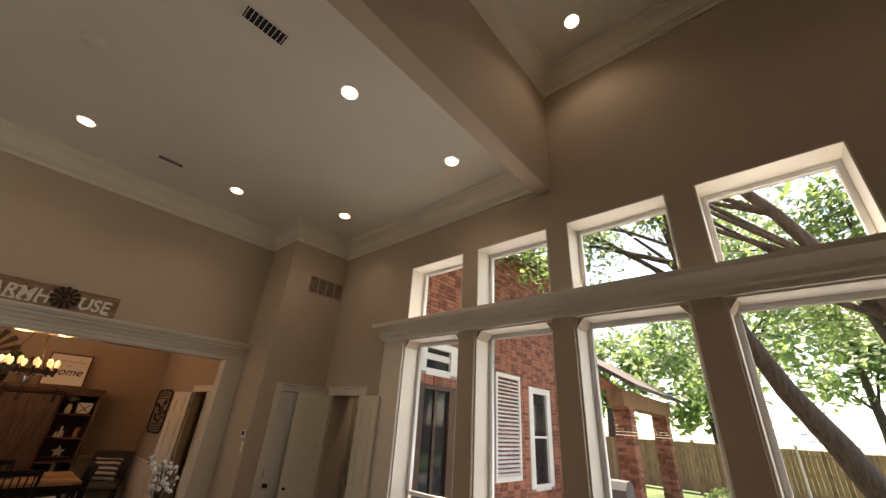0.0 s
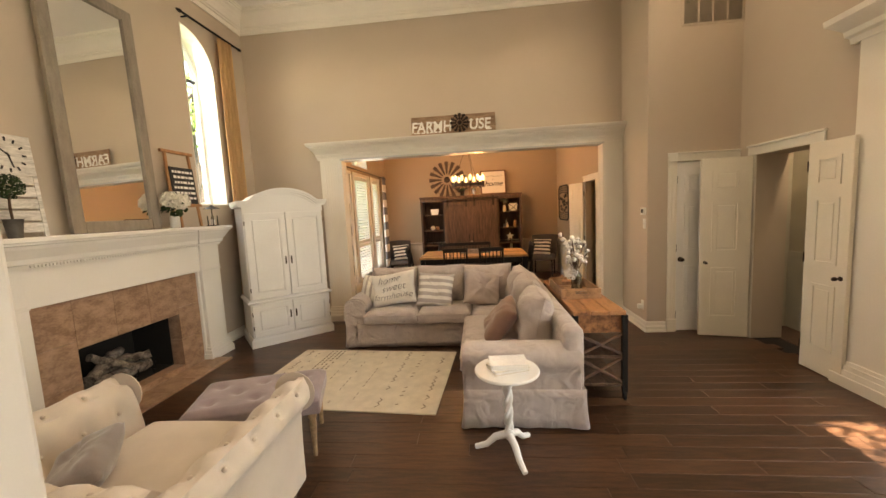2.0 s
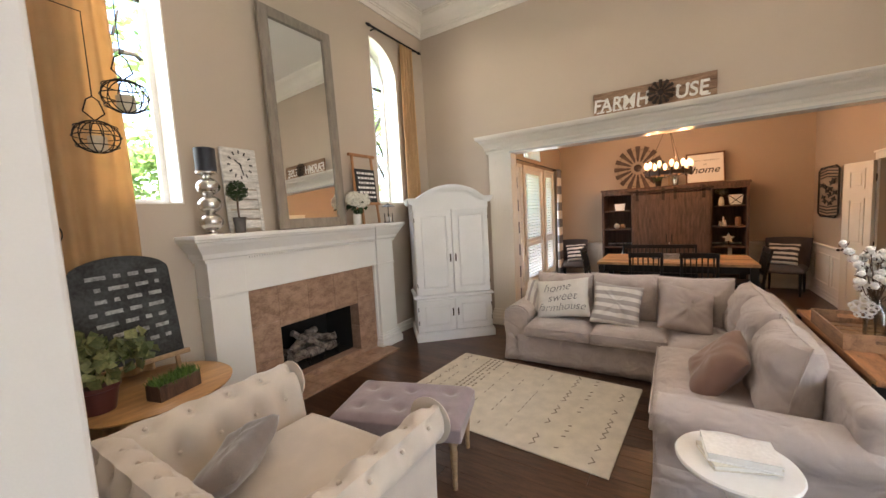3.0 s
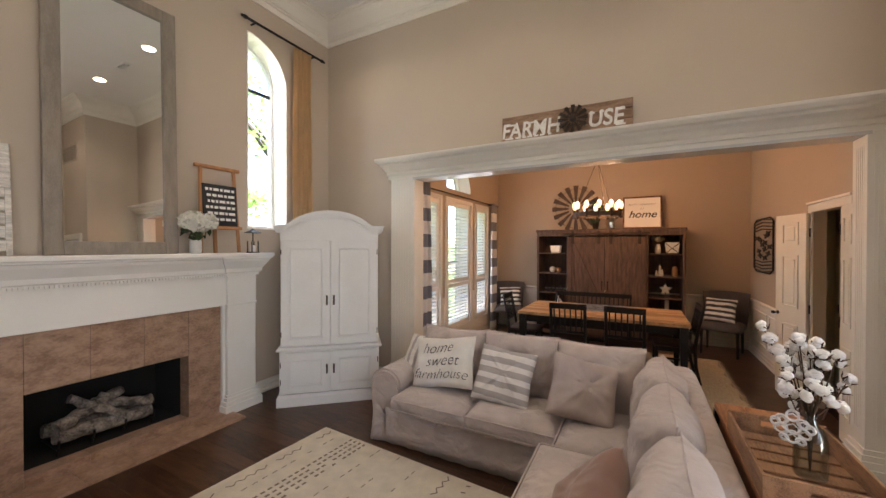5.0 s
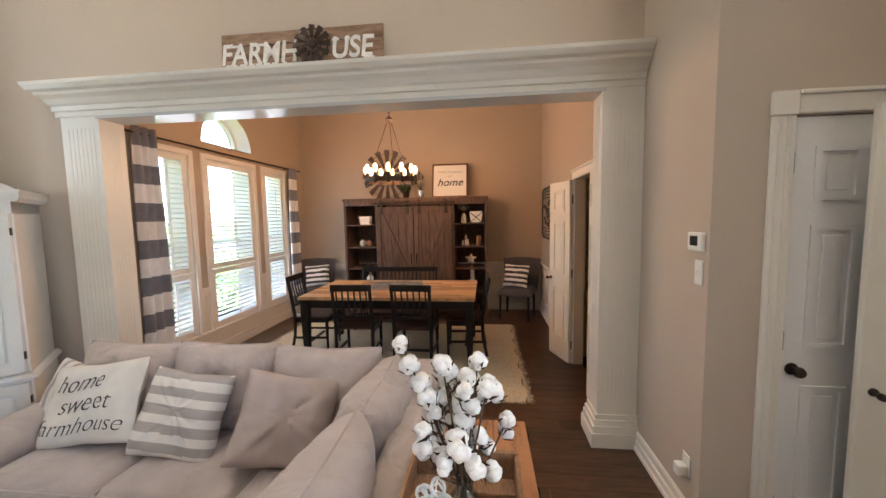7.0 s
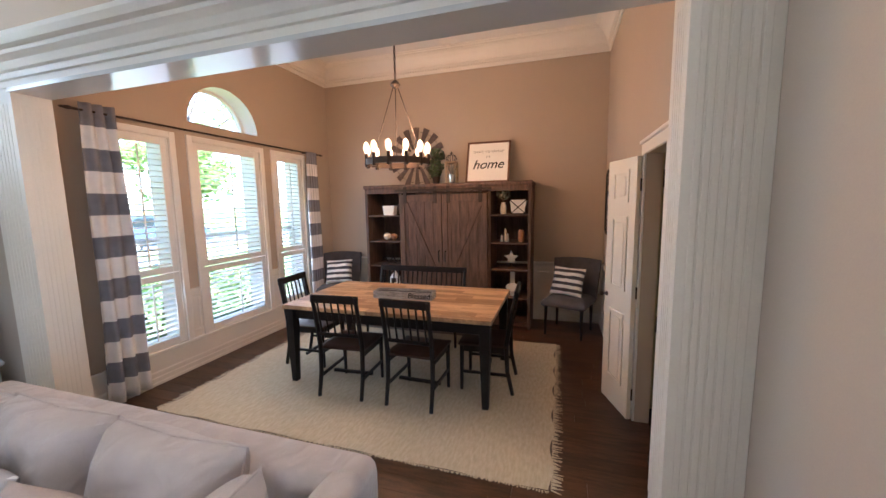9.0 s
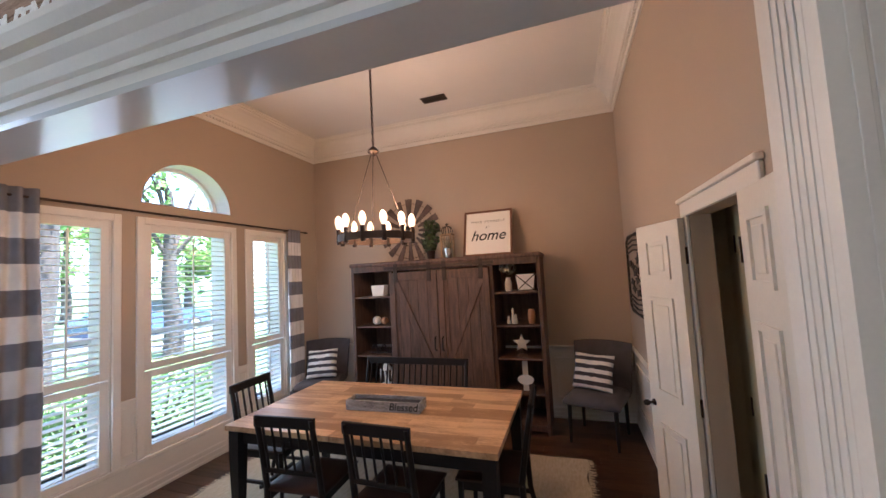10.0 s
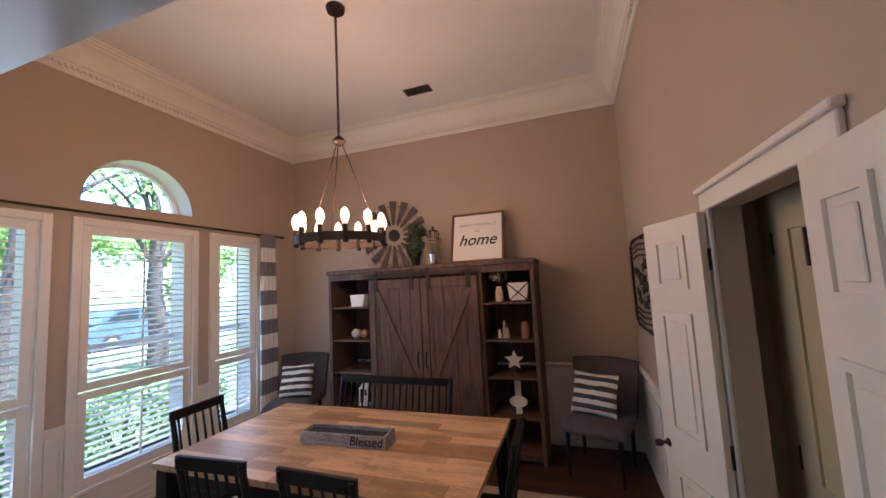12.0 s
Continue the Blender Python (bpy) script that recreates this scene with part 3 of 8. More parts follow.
edges = [(-3.72, WIN_X[0])] + [(x + WIN_W, x2) for x, x2 in zip(WIN_X, WIN_X[1:])] + [(WIN_X[-1] + WIN_W, WIN_X[-1] + WIN_W + 0.3)]
for a, b in edges:
    bm = B()
    box(bm, a + 0.004, b - 0.004, YN - 0.04, YN, 0, 2.755, 0.004)
    for z0, z1, o in ((0, 0.09, 0.055), (0.09, 0.14, 0.04), (0.14, 0.18, 0.028), (0.18, 0.21, 0.014)):
        box(bm, a - o * 0.6, b + o * 0.6, YN - 0.04 - o, YN, z0, z1)
    structure("trim_window_pilaster", bm, WALL if a > -3.5 else TRIM, "painted pilaster between the tall windows", "pilaster")


def north_window(n, x, z0, z1, rail):
    w = tagged(new("window_%d" % n), "tall white sash window in a deep reveal" if rail else "white square transom window", "window", kind="structure")
    w.location = (x, YN, z0)
    H, W = z1 - z0, WIN_W
    bm = B()
    t = 0.012
    for x0, x1, a, b in ((0, t, 0, H), (W - t, W, 0, H), (t, W - t, H - t, H)):
        box(bm, x0, x1, -0.006, 0.24, a, b)
    part("reveal", bm, TRIM, w)
    bm = B()
    box(bm, -0.02 if rail else t, W + 0.02 if rail else W - t, -0.05 if rail else -0.006, 0.24, -0.001, 0.03, 0.004)
    part("sill", bm, TRIM, w)
    bm = B()
    f = 0.045
    for x0, x1, a, b in ((t, t + f, 0.03, H - t), (W - t - f, W - t, 0.03, H - t), (t + f, W - t - f, H - t - f, H - t), (t + f, W - t - f, 0.03, 0.03 + f)):
        box(bm, x0, x1, 0.235, 0.29, a, b, 0.004)
    if rail:
        box(bm, t + f, W - t - f, 0.235, 0.29, 0.735, 0.775, 0.004)
    part("sash", bm, WHITE, w)
    for a, b in (((0.075, 0.735), (0.775, H - 0.06)) if rail else ((0.075, H - 0.06),)):
        bm = B()
        box(bm, t + f, W - t - f, 0.262, 0.266, a, b)
        p = part("pane", bm, GLASS, w)
        p.visible_shadow = False


n = 0
for x in WIN_X:
    n += 1
    north_window(n, x, 0.25, 2.75, True)
    n += 1
    north_window(n, x, 2.99, 3.79, False)

# quarter-round windows beside the chimney
for a, b in AW:
    n += 1
    w = tagged(new("window_%d" % n), "narrow quarter-round window with one crossbar in a deep white reveal", "window", kind="structure")
    w.location = (a, YS, AZ0)
    W, d, H = b - a, (1 if b > a else -1), AZ1 - AZ0
    loops = []
    for t in (0.0, 0.012, 0.05):
        loops.append([(d * t, t)] + [(W - d * t, t)] + quarter(d * t, W - d * t, H, AZ2 - AZ0 - t))
    for name, o, q, y0, y1, m in (("reveal", loops[0], loops[1], -0.25, 0.004, TRIM), ("frame", loops[1], loops[2], -0.275, -0.225, WHITE)):
        bm = B()
        vo = [[bm.verts.new((p[0], y, p[1])) for p in o] for y in (y0, y1)]
        vi = [[bm.verts.new((p[0], y, p[1])) for p in q] for y in (y0, y1)]
        k = len(o)
        for e in range(k):
            f = (e + 1) % k
            bm.faces.new((vo[1][e], vo[1][f], vi[1][f], vi[1][e]))
            bm.faces.new((vo[0][e], vo[0][f], vi[0][f], vi[0][e]))
            bm.faces.new((vi[0][e], vi[0][f], vi[1][f], vi[1][e]))
        part(name, bm, m, w)
    bm = B()
    prism(bm, loops[2], -0.252, -0.248)
    p = part("pane", bm, GLASS, w)
    p.visible_shadow = False
    bm = B()
    x0, x1 = sorted((d * 0.045, W - d * 0.03))
    box(bm, x0, x1, -0.268, -0.232, 1.60, 1.628)
    part("crossbar", bm, IRON, w)

# floors
bm = B()
box(bm, DXW - 0.2, XE, YS - 0.3, YN + 0.3, -0.2, -0.012)
box(bm, -7.6, -6.2, DYN, 3.5, -0.2, -0.002)
floor = structure("floor", bm, GROOVE, "dark brown oak plank floor", "floor")
bm = B()
box(bm, -5.3, -3.9, YN + 0.3, 6.5, -0.2, 0.0)
structure("floor_hall", bm, GREYWOOD, "dim wooden hall floor", "floor")

# ---- doors and fixtures of the living room ----


def panel_door(name, w, h, m, label, rows, cols, material=DOOR, knob=None, knob_mat=BRONZE, kr=0.026, cat="door"):
    """A moulded panel door, hinged at its local origin, leaf along x, faces along y."""
    d = thing(name, m, label, cat)
    bm = B()
    t = 0.034
    box(bm, 0, w, -t / 2, t / 2, 0, h, 0.002)
    part("leaf", bm, material, d)
    st = 0.30 * w if cols == 1 else 0.14 * w
    for z0, z1 in rows:
        for c in range(cols):
            pw = (w - 2 * st * (0.75 if cols == 1 else 1) - (cols - 1) * st * 0.7) / cols
            x0 = st * (0.75 if cols == 1 else 1) + c * (pw + st * 0.7)
            bm = B()
            for s in (-1, 1):
                y = s * t / 2
                ring_frame(bm, x0, x0 + pw, z0, z1, 0.024, y, y + s * 0.009)
                box(bm, x0 + 0.05, x0 + pw - 0.05, min(y, y + s * 0.006), max(y, y + s * 0.006), z0 + 0.045, z1 - 0.045, 0.003)
            part("panel", bm, material, d)
    if knob:
        bm = B()
        for s in (-1, 1):
            rot = Matrix.Translation((knob[0], s * t / 2, knob[1])) @ Matrix.Rotation(-s * math.pi / 2, 4, "X")
            lathe(bm, [(kr * 1.1, 0), (kr * 1.1, 0.005), (kr * 0.45, 0.008), (kr * 0.45, 0.03), (kr * 0.9, 0.038), (kr, 0.05), (kr * 0.8, 0.062), (0.004, 0.066)], 16, rot)
        part("knob", bm, knob_mat, d, "dark round door knob", smooth=True)
    for z in (0.2, h / 2, h - 0.2):
        bm = B()
        box(bm, -0.006, 0.002, -t / 2 - 0.006, -t / 2 + 0.006, z - 0.045, z + 0.045)
        part("hinge", bm, BRONZE, d)
    return d


ROWS3 = [(0.22, 0.80), (0.98, 1.55), (1.66, 1.90)]
panel_door("closet_door", 0.61, 2.03, pose(XC - 0.022, 3.37, 0.01, 0, 0, 90), "white six-panel closet door with a dark knob, closed", ROWS3, 2, WHITE, (0.045, 0.88), cat="closet door")
panel_door("hall_door", 0.48, 2.03, pose(-4.815, YN - 0.035, 0.01, 0, 0, -103), "cream panelled door leaf swung open across the closet door", ROWS3, 1, DOOR, (0.43, 0.86), kr=0.016)
panel_door("hall_door", 0.41, 2.03, pose(-4.07, YN - 0.06, 0.01, 0, 0, -1.0), "cream panelled door leaf standing open against the wall", ROWS3, 1, DOOR, (0.36, 0.88), kr=0.018)
panel_door("dining_door", 0.42, 1.985, pose(-7.28, DYN - 0.04, 0.005, 0, 0, 199), "cream panelled door leaf folded open against the dining wall", ROWS3, 1, DOOR, (0.38, 0.90), kr=0.018)
panel_door("dining_door", 0.33, 1.985, pose(-6.545, DYN - 0.035, 0.005, 0, 0, -5), "cream panelled door leaf standing open beside the opening", ROWS3, 1, DOOR)
panel_door("passage_door", 0.75, 2.03, pose(-7.29, 3.155, 0.005), "olive panelled door at the end of a dim passage", [(0.2, 0.8), (0.95, 1.9)], 2, mat("olive_door", (0.46, 0.40, 0.24), 0.5, var=0.06), (0.68, 0.92))


def casing(name, segs, label):
    bm = B()
    for s in segs:
        box(bm, *s, 0.004)
    structure(name, bm, TRIM, label, "door casing")


c = 0.018
casing("trim_closet_casing", [(XC, XC + c, 3.262, 3.36, 0, 2.045), (XC, XC + c + 0.006, 3.258, 3.364, 2.045, 2.15), (XC, XC + c, 3.364, YN - 0.002, 2.05, 2.132), (XC, XC + c + 0.012, 3.364, YN - 0.002, 2.132, 2.15),
                              (XC, XC + c + 0.012, 3.258, 3.366, 0, 0.16), (XC + c, XC + c + 0.004, 3.285, 3.30, 0.16, 2.045), (XC + c, XC + c + 0.004, 3.32, 3.335, 0.16, 2.045)], "cream fluted closet casing with a corner block")
casing("trim_hall_casing", [(-4.92, -4.80, YN - c, YN, 0, 2.045), (-4.09, -4.005, YN - c, YN, 0, 2.045), (-4.92, -4.0, YN - c, YN, 2.045, 2.135), (-4.93, -3.99, YN - c - 0.014, YN, 2.135, 2.158)], "cream casing round the hall doorway")
casing("trim_dining_casing", [(-7.36, -7.27, DYN - c, DYN, 0, 2.0), (-6.55, -6.46, DYN - c, DYN, 0, 2.0), (-7.36, -6.46, DYN - c, DYN, 2.0, 2.075), (-7.37, -6.45, DYN - c - 0.014, DYN, 2.075, 2.1)], "cream casing round the dining double door")
bm = B()
box(bm, -5.3, -4.66, 4.71, 4.722, 0.86, 0.93, 0.004)
box(bm, -5.3, -4.66, 4.712, 4.721, 0, 0.86)
structure("trim_hall_rail", bm, mat("hall_wainscot", (0.62, 0.62, 0.55), 0.5, var=0.03), "pale chair rail in the hall", "trim")
# shelf in the far hall
sh = thing("pantry_shelf", pose(-4.36, 6.15, 0), "dark wooden pantry shelf with jars in the hall", "shelf")
for z in (0.3, 0.75, 1.2, 1.65, 2.0):
    bm = B()
    box(bm, -0.28, 0.28, -0.15, 0.2, z, z + 0.025)
    part("shelf_board", bm, GREYWOOD, sh)
for x in (-0.29, 0.26):
    bm = B()
    box(bm, x, x + 0.03, -0.15, 0.2, 0, 2.05)
    part("side", bm, GREYWOOD, sh)
rng = random.Random(3)
for z in (0.325, 0.775, 1.225, 1.675):
    for k in range(4):
        j = thing("jar", pose(-4.55 + k * 0.125, 6.1, z), "small storage jar on the pantry shelf", "jar", "jars on the pantry shelf")
        bm = B()
        lathe(bm, [(0.04, 0), (0.045, 0.02), (0.045, 0.13), (0.03, 0.15), (0.03, 0.17)], 12)
        part("body", bm, rng.choice((WHITE, BRONZE, PINE)), j, smooth=True)

# wall fixtures
t = thing("thermostat", pose(-5.16, YT, 1.485), "white thermostat with a dark display on the wall", "thermostat")
bm = B()
box(bm, -0.06, 0.06, -0.022, 0, -0.045, 0.045, 0.006, 2)
part("body", bm, PLASTIC, t)
bm = B()
box(bm, -0.035, 0.03, -0.0235, -0.022, -0.02, 0.028)
part("display", bm, mat("dark_display", (0.03, 0.035, 0.035), 0.2, var=0.02, bump=0), t, "dark display")
t = thing("light_switch", pose(-5.14, YT, 1.335), "white toggle light switch plate on the wall", "light switch")
bm = B()
box(bm, -0.035, 0.035, -0.007, 0, -0.06, 0.06, 0.003)
part("plate", bm, PLASTIC, t)
bm = B()
box(bm, -0.006, 0.006, -0.02, -0.007, -0.004, 0.014, 0.002)
part("toggle", bm, PLASTIC, t)
t = thing("wall_outlet", pose(-5.18, YT, 0.315), "white outlet plate with a plug-in freshener", "outlet")
bm = B()
box(bm, -0.036, 0.036, -0.007, 0, -0.06, 0.06, 0.003)
part("plate", bm, PLASTIC, t)
bm = B()
box(bm, -0.026, 0.026, -0.06, -0.007, -0.05, 0.01, 0.01, 2)
part("plug", bm, PLASTIC, t)

vent = thing("return_vent", pose(XC, 3.72, 3.70), "tan painted louvred return air grille", "vent")
bm = B()
for a in ((-0.33, 0.33, 0.13, 0.155), (-0.33, 0.33, -0.155, -0.13), (-0.33, -0.305, -0.13, 0.13), (0.305, 0.33, -0.13, 0.13)):
    box(bm, 0, 0.012, a[0], a[1], a[2], a[3], 0.002)
for k in (1, 2, 3):
    box(bm, 0.002, 0.01, -0.305 + k * 0.1525 - 0.008, -0.305 + k * 0.1525 + 0.008, -0.13, 0.13)
part("frame", bm, WALL, vent)
# black sheet stands in for the duct's shade between the louvres
bm = B()
box(bm, 0.0005, 0.002, -0.305, 0.305, -0.13, 0.13)
part("backing", bm, SOOT_SHADE, vent)
sl = B()
box(sl, 0.002, 0.009, -0.302, 0.302, -0.002, 0.0015)
first = part("slat", sl, WALL, vent)
first.location = (0, 0, -0.122)
for k in range(1, 22):
    mesh_part("slat", first.data, vent, Matrix.Translation((0, 0, -0.122 + k * 0.0116)))

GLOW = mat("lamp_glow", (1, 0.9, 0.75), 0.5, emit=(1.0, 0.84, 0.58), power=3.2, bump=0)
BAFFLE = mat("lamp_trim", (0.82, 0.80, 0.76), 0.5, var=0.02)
bmr = B()
lathe(bmr, [(0.075, -0.004), (0.10, -0.006), (0.10, 0.0), (0.075, 0.0)], 24)
ring_me = None
# last entry is an unseen hall fitting, added to brighten the doorway
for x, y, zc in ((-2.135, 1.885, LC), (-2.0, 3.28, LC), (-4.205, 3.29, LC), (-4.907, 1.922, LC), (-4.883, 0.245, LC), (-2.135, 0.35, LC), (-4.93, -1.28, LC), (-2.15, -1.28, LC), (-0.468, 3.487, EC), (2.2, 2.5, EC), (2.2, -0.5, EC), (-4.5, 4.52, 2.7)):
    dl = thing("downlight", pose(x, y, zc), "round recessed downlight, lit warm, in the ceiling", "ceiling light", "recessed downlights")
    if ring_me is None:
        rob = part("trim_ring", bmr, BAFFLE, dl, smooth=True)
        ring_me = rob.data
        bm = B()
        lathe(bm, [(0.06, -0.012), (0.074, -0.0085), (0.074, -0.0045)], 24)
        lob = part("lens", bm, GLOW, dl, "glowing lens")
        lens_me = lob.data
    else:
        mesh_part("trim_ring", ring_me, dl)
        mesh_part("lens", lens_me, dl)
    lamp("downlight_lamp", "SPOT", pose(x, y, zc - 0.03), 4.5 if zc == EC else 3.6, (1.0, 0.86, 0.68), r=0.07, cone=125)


def ceiling_vent(x, y, z, lx, ly, label, m):
    v = thing("ceiling_vent", pose(x, y, z), label, "vent")
    bm = B()
    for a in ((-lx, lx, -ly, -ly + 0.025), (-lx, lx, ly - 0.025, ly), (-lx, -lx + 0.025, -ly + 0.025, ly - 0.025), (lx - 0.025, lx, -ly + 0.025, ly - 0.025)):
        box(bm, *a, -0.01, 0, 0.002)
    part("frame", bm, m, v)
    # shade above the slots is a flat black sheet
    bm = B()
    box(bm, -lx + 0.025, lx - 0.025, -ly + 0.025, ly - 0.025, -0.002, -0.0005)
    part("backing", bm, SOOT_SHADE, v)
    n = 9
    for k in range(n):
        bm = B()
        if lx > ly:
            xx = -lx + 0.04 + (2 * lx - 0.08) * k / (n - 1)
            box(bm, xx - 0.003, xx + 0.003, -ly + 0.025, ly - 0.025, -0.009, -0.002)
        else:
            yy = -ly + 0.04 + (2 * ly - 0.08) * k / (n - 1)
            box(bm, -lx + 0.025, lx - 0.025, yy - 0.003, yy + 0.003, -0.009, -0.002)
        part("slat", bm, m, v)


ceiling_vent(-2.125, 1.04, LC, 0.09, 0.19, "white ceiling supply vent with dark slots", CEIL)
ceiling_vent(-4.915, 1.095, LC, 0.07, 0.16, "slim ceiling supply vent with dark slots", CEIL)
ceiling_vent(-9.04, 0.948, DC, 0.07, 0.15, "dark bronze dining room ceiling vent", BRONZE)
sd = thing("smoke_detector", pose(-3.48, 0.13, LC), "round white ceiling smoke detector", "smoke detector")
bm = B()
lathe(bm, [(0.06, -0.028), (0.085, -0.018), (0.09, 0)], 24)
part("housing", bm, PLASTIC, sd, smooth=True)

# ---- FARMHOUSE sign on the cornice ----
sg = thing("farmhouse_sign", pose(-5.795, 0.716, 2.684, 0, -4, 0), "brown plank sign lettered FARMHOUSE with a metal windmill", "sign")
SIGNB = mat("sign_plank", (0.23, 0.125, 0.07), 0.7, var=0.3, scale=4, fine=40, bump=0.06, stretch=(4, 1, 6), col2=(0.36, 0.23, 0.15), rnd=0.2)
for k in range(3):
    bm = B()
    box(bm, -0.01, 0.01, -0.597, 0.597, 0.002 + k * 0.0915, 0.0885 + k * 0.0915, 0.003)
    part("board", bm, SIGNB, sg)
SIGNW = mat("worn_white", (0.78, 0.76, 0.72), 0.8, var=0.12, scale=14)
for text, y in (("FARMH", -0.31), ("USE", 0.375)):
    words(text, 0.205, Matrix.Translation((0.0115, y, 0.118)) @ Matrix.Rotation(math.pi / 2, 4, "Z") @ Matrix.Rotation(math.pi / 2, 4, "X") @ Matrix.Diagonal((0.86, 1, 1, 1)), SIGNW, sg, shear=0.10, bold=0.0045, space=1.02)
# slab serifs of the worn letters
for y0, y1, z in ((-0.56, -0.475, 0.045), (-0.455, -0.40, 0.045), (-0.385, -0.345, 0.045), (-0.335, -0.285, 0.045), (-0.27, -0.225, 0.045), (-0.21, -0.165, 0.045), (-0.13, -0.10, 0.045),
                  (-0.545, -0.44, 0.182), (-0.325, -0.25, 0.182), (0.235, 0.285, 0.182), (0.325, 0.365, 0.182), (0.465, 0.535, 0.182), (0.46, 0.54, 0.045)):
    bm = B()
    box(bm, 0.0102, 0.0126, y0, y1, z - 0.009, z + 0.009, 0.001)
    part("serif", bm, SIGNW, sg)


def windmill(parent, r, n, blade, hub_r, x, y, z, m=BRONZE):
    for k in range(n):
        a = 2 * math.pi * k / n
        bm = B()
        w0, w1 = r * (0.5 / n), r * (1.75 / n)
        vs = [(-w0, r * 0.30), (w0, r * 0.30), (w1, r * 0.99), (0, r), (-w1, r * 0.99)]
        prism(bm, vs, -0.003, 0.003, "x")
        bmesh.ops.rotate(bm, verts=bm.verts[:], cent=(0, 0, 0), matrix=Matrix.Rotation(0.22, 3, "Z"))
        bmesh.ops.rotate(bm, verts=bm.verts[:], cent=(0, 0, 0), matrix=Matrix.Rotation(a, 3, "X"))
        bmesh.ops.translate(bm, verts=bm.verts[:], vec=(x, y, z))
        part("blade", bm, blade, parent)
    bm = B()
    rot = Matrix.Translation((x, y, z)) @ Matrix.Rotation(math.pi / 2, 4, "Y")
    lathe(bm, [(hub_r, -0.008), (hub_r, 0.012), (hub_r * 0.6, 0.022), (0.003, 0.024)], 18, rot)
    part("hub", bm, m, parent, smooth=True)
    for rr in (0.45, 0.85):
        bm = B()
        tube(bm, [(x - 0.004, y + r * rr * math.cos(i * math.pi / 16), z + r * rr * math.sin(i * math.pi / 16)) for i in range(32)], 0.0035, 6, True)
        part("rim", bm, m, parent, smooth=True)


windmill(sg, 0.135, 12, BRONZE, 0.03, 0.03, 0.096, 0.15)

# ---- armoire ----
ar = thing("armoire", Matrix.Translation((-5.005, -1.475, 0)) @ Matrix.Rotation(math.atan2(0.745, -0.667), 4, "Z"), "white painted armoire with an arched top, closed", "armoire")
# along x: from the fireplace side to the opening side; +y goes to the back
W2 = 0.49


def abox(name, x0, x1, y0, y1, z0, z1, parent=ar, m=WHITE, bev=0.004, label=""):
    bm = B()
    box(bm, x0, x1, y0, y1, z0, z1, bev)
    return part(name, bm, m, parent, label)


abox("upper_case", -W2, W2, 0.03, 0.60, 0.60, 1.78)
abox("lower_case", -W2 - 0.01, W2 + 0.01, 0.02, 0.61, 0.12, 0.565)
bm = B()
sweep(bm, [(W2 + 0.01, 0.62), (W2 + 0.01, 0.02), (-W2 - 0.01, 0.02), (-W2 - 0.01, 0.62)], [(0, 0), (0.025, 0), (0.025, 0.09), (0.012, 0.12), (0, 0.12)])
part("plinth", bm, WHITE, ar)
bm = B()
sweep(bm, [(W2 + 0.005, 0.61), (W2 + 0.005, 0.025), (-W2 - 0.005, 0.025), (-W2 - 0.005, 0.61)], [(0, 0.56), (0.03, 0.565), (0.035, 0.58), (0.02, 0.60), (0, 0.61)])
part("waist_moulding", bm, WHITE, ar)
bm = B()


def arch_top(x):
    a = max(0.0, 1 - (x / 0.40) ** 2)
    return 1.80 + 0.155 * a ** 0.75


xs = [-W2 + i * (2 * W2) / 28 for i in range(29)]
prism(bm, [(-W2, 1.70)] + [(x, arch_top(x)) for x in xs] + [(W2, 1.70)], 0.0, 0.60)
part("pediment", bm, WHITE, ar)
bm = B()
out = [(-W2 - 0.05, 1.80)] + [(x, arch_top(x)) for x in xs] + [(W2 + 0.05, 1.80)]
prism(bm, out[::-1] + [(x * 1.0, z + 0.025) for x, z in out], -0.035, 0.62)
prism(bm, [(x, z + 0.025) for x, z in out][::-1] + [(x * 1.02, z + 0.055) for x, z in out], -0.055, 0.63)
prism(bm, [(x * 0.97, z - 0.022) for x, z in out][::-1] + [(x * 0.985, z) for x, z in out], -0.018, 0.61)
part("cornice", bm, WHITE, ar)


def adoor(x0, x1, z0, z1, hx, hz):
    d = abox("door", x0, x1, 0.006, 0.03, z0, z1, bev=0.003)
    bm = B()
    ring_frame(bm, x0 + 0.004, x1 - 0.004, z0 + 0.004, z1 - 0.004, 0.058, -0.012, 0.006)
    part("stile_frame", bm, WHITE, d)
    bm = B()
    ring_frame(bm, x0 + 0.0625, x1 - 0.0625, z0 + 0.0625, z1 - 0.0625, 0.009, -0.006, 0.006)
    part("moulding", bm, WHITE, d)
    bm = B()
    box(bm, x0 + 0.082, x1 - 0.082, -0.009, 0.006, z0 + 0.082, z1 - 0.082, 0.011, 1)
    part("panel", bm, WHITE, d)
    bm = B()
    box(bm, hx - 0.009, hx + 0.009, -0.016, -0.012, hz - 0.05, hz + 0.05, 0.002)
    tube(bm, [(hx, -0.014, hz + 0.035), (hx, -0.034, hz + 0.022), (hx, -0.040, hz), (hx, -0.034, hz - 0.022), (hx, -0.014, hz - 0.035)], 0.0045, 8)
    part("handle", bm, BRONZE, d, "dark metal drop handle")
    for z in (z0 + 0.12, z1 - 0.12):
        bm = B()
        hxx = x0 if abs(x0) > abs(x1) else x1
        box(bm, hxx - 0.004, hxx + 0.004, -0.014, 0.012, z - 0.025, z + 0.025)
        part("hinge", bm, BRONZE, d)


adoor(-W2 + 0.012, -0.002, 0.62, 1.70, -0.035, 1.08)
adoor(0.002, W2 - 0.012, 0.62, 1.70, 0.035, 1.08)
adoor(-W2 + 0.005, -0.002, 0.135, 0.55, -0.035, 0.37)
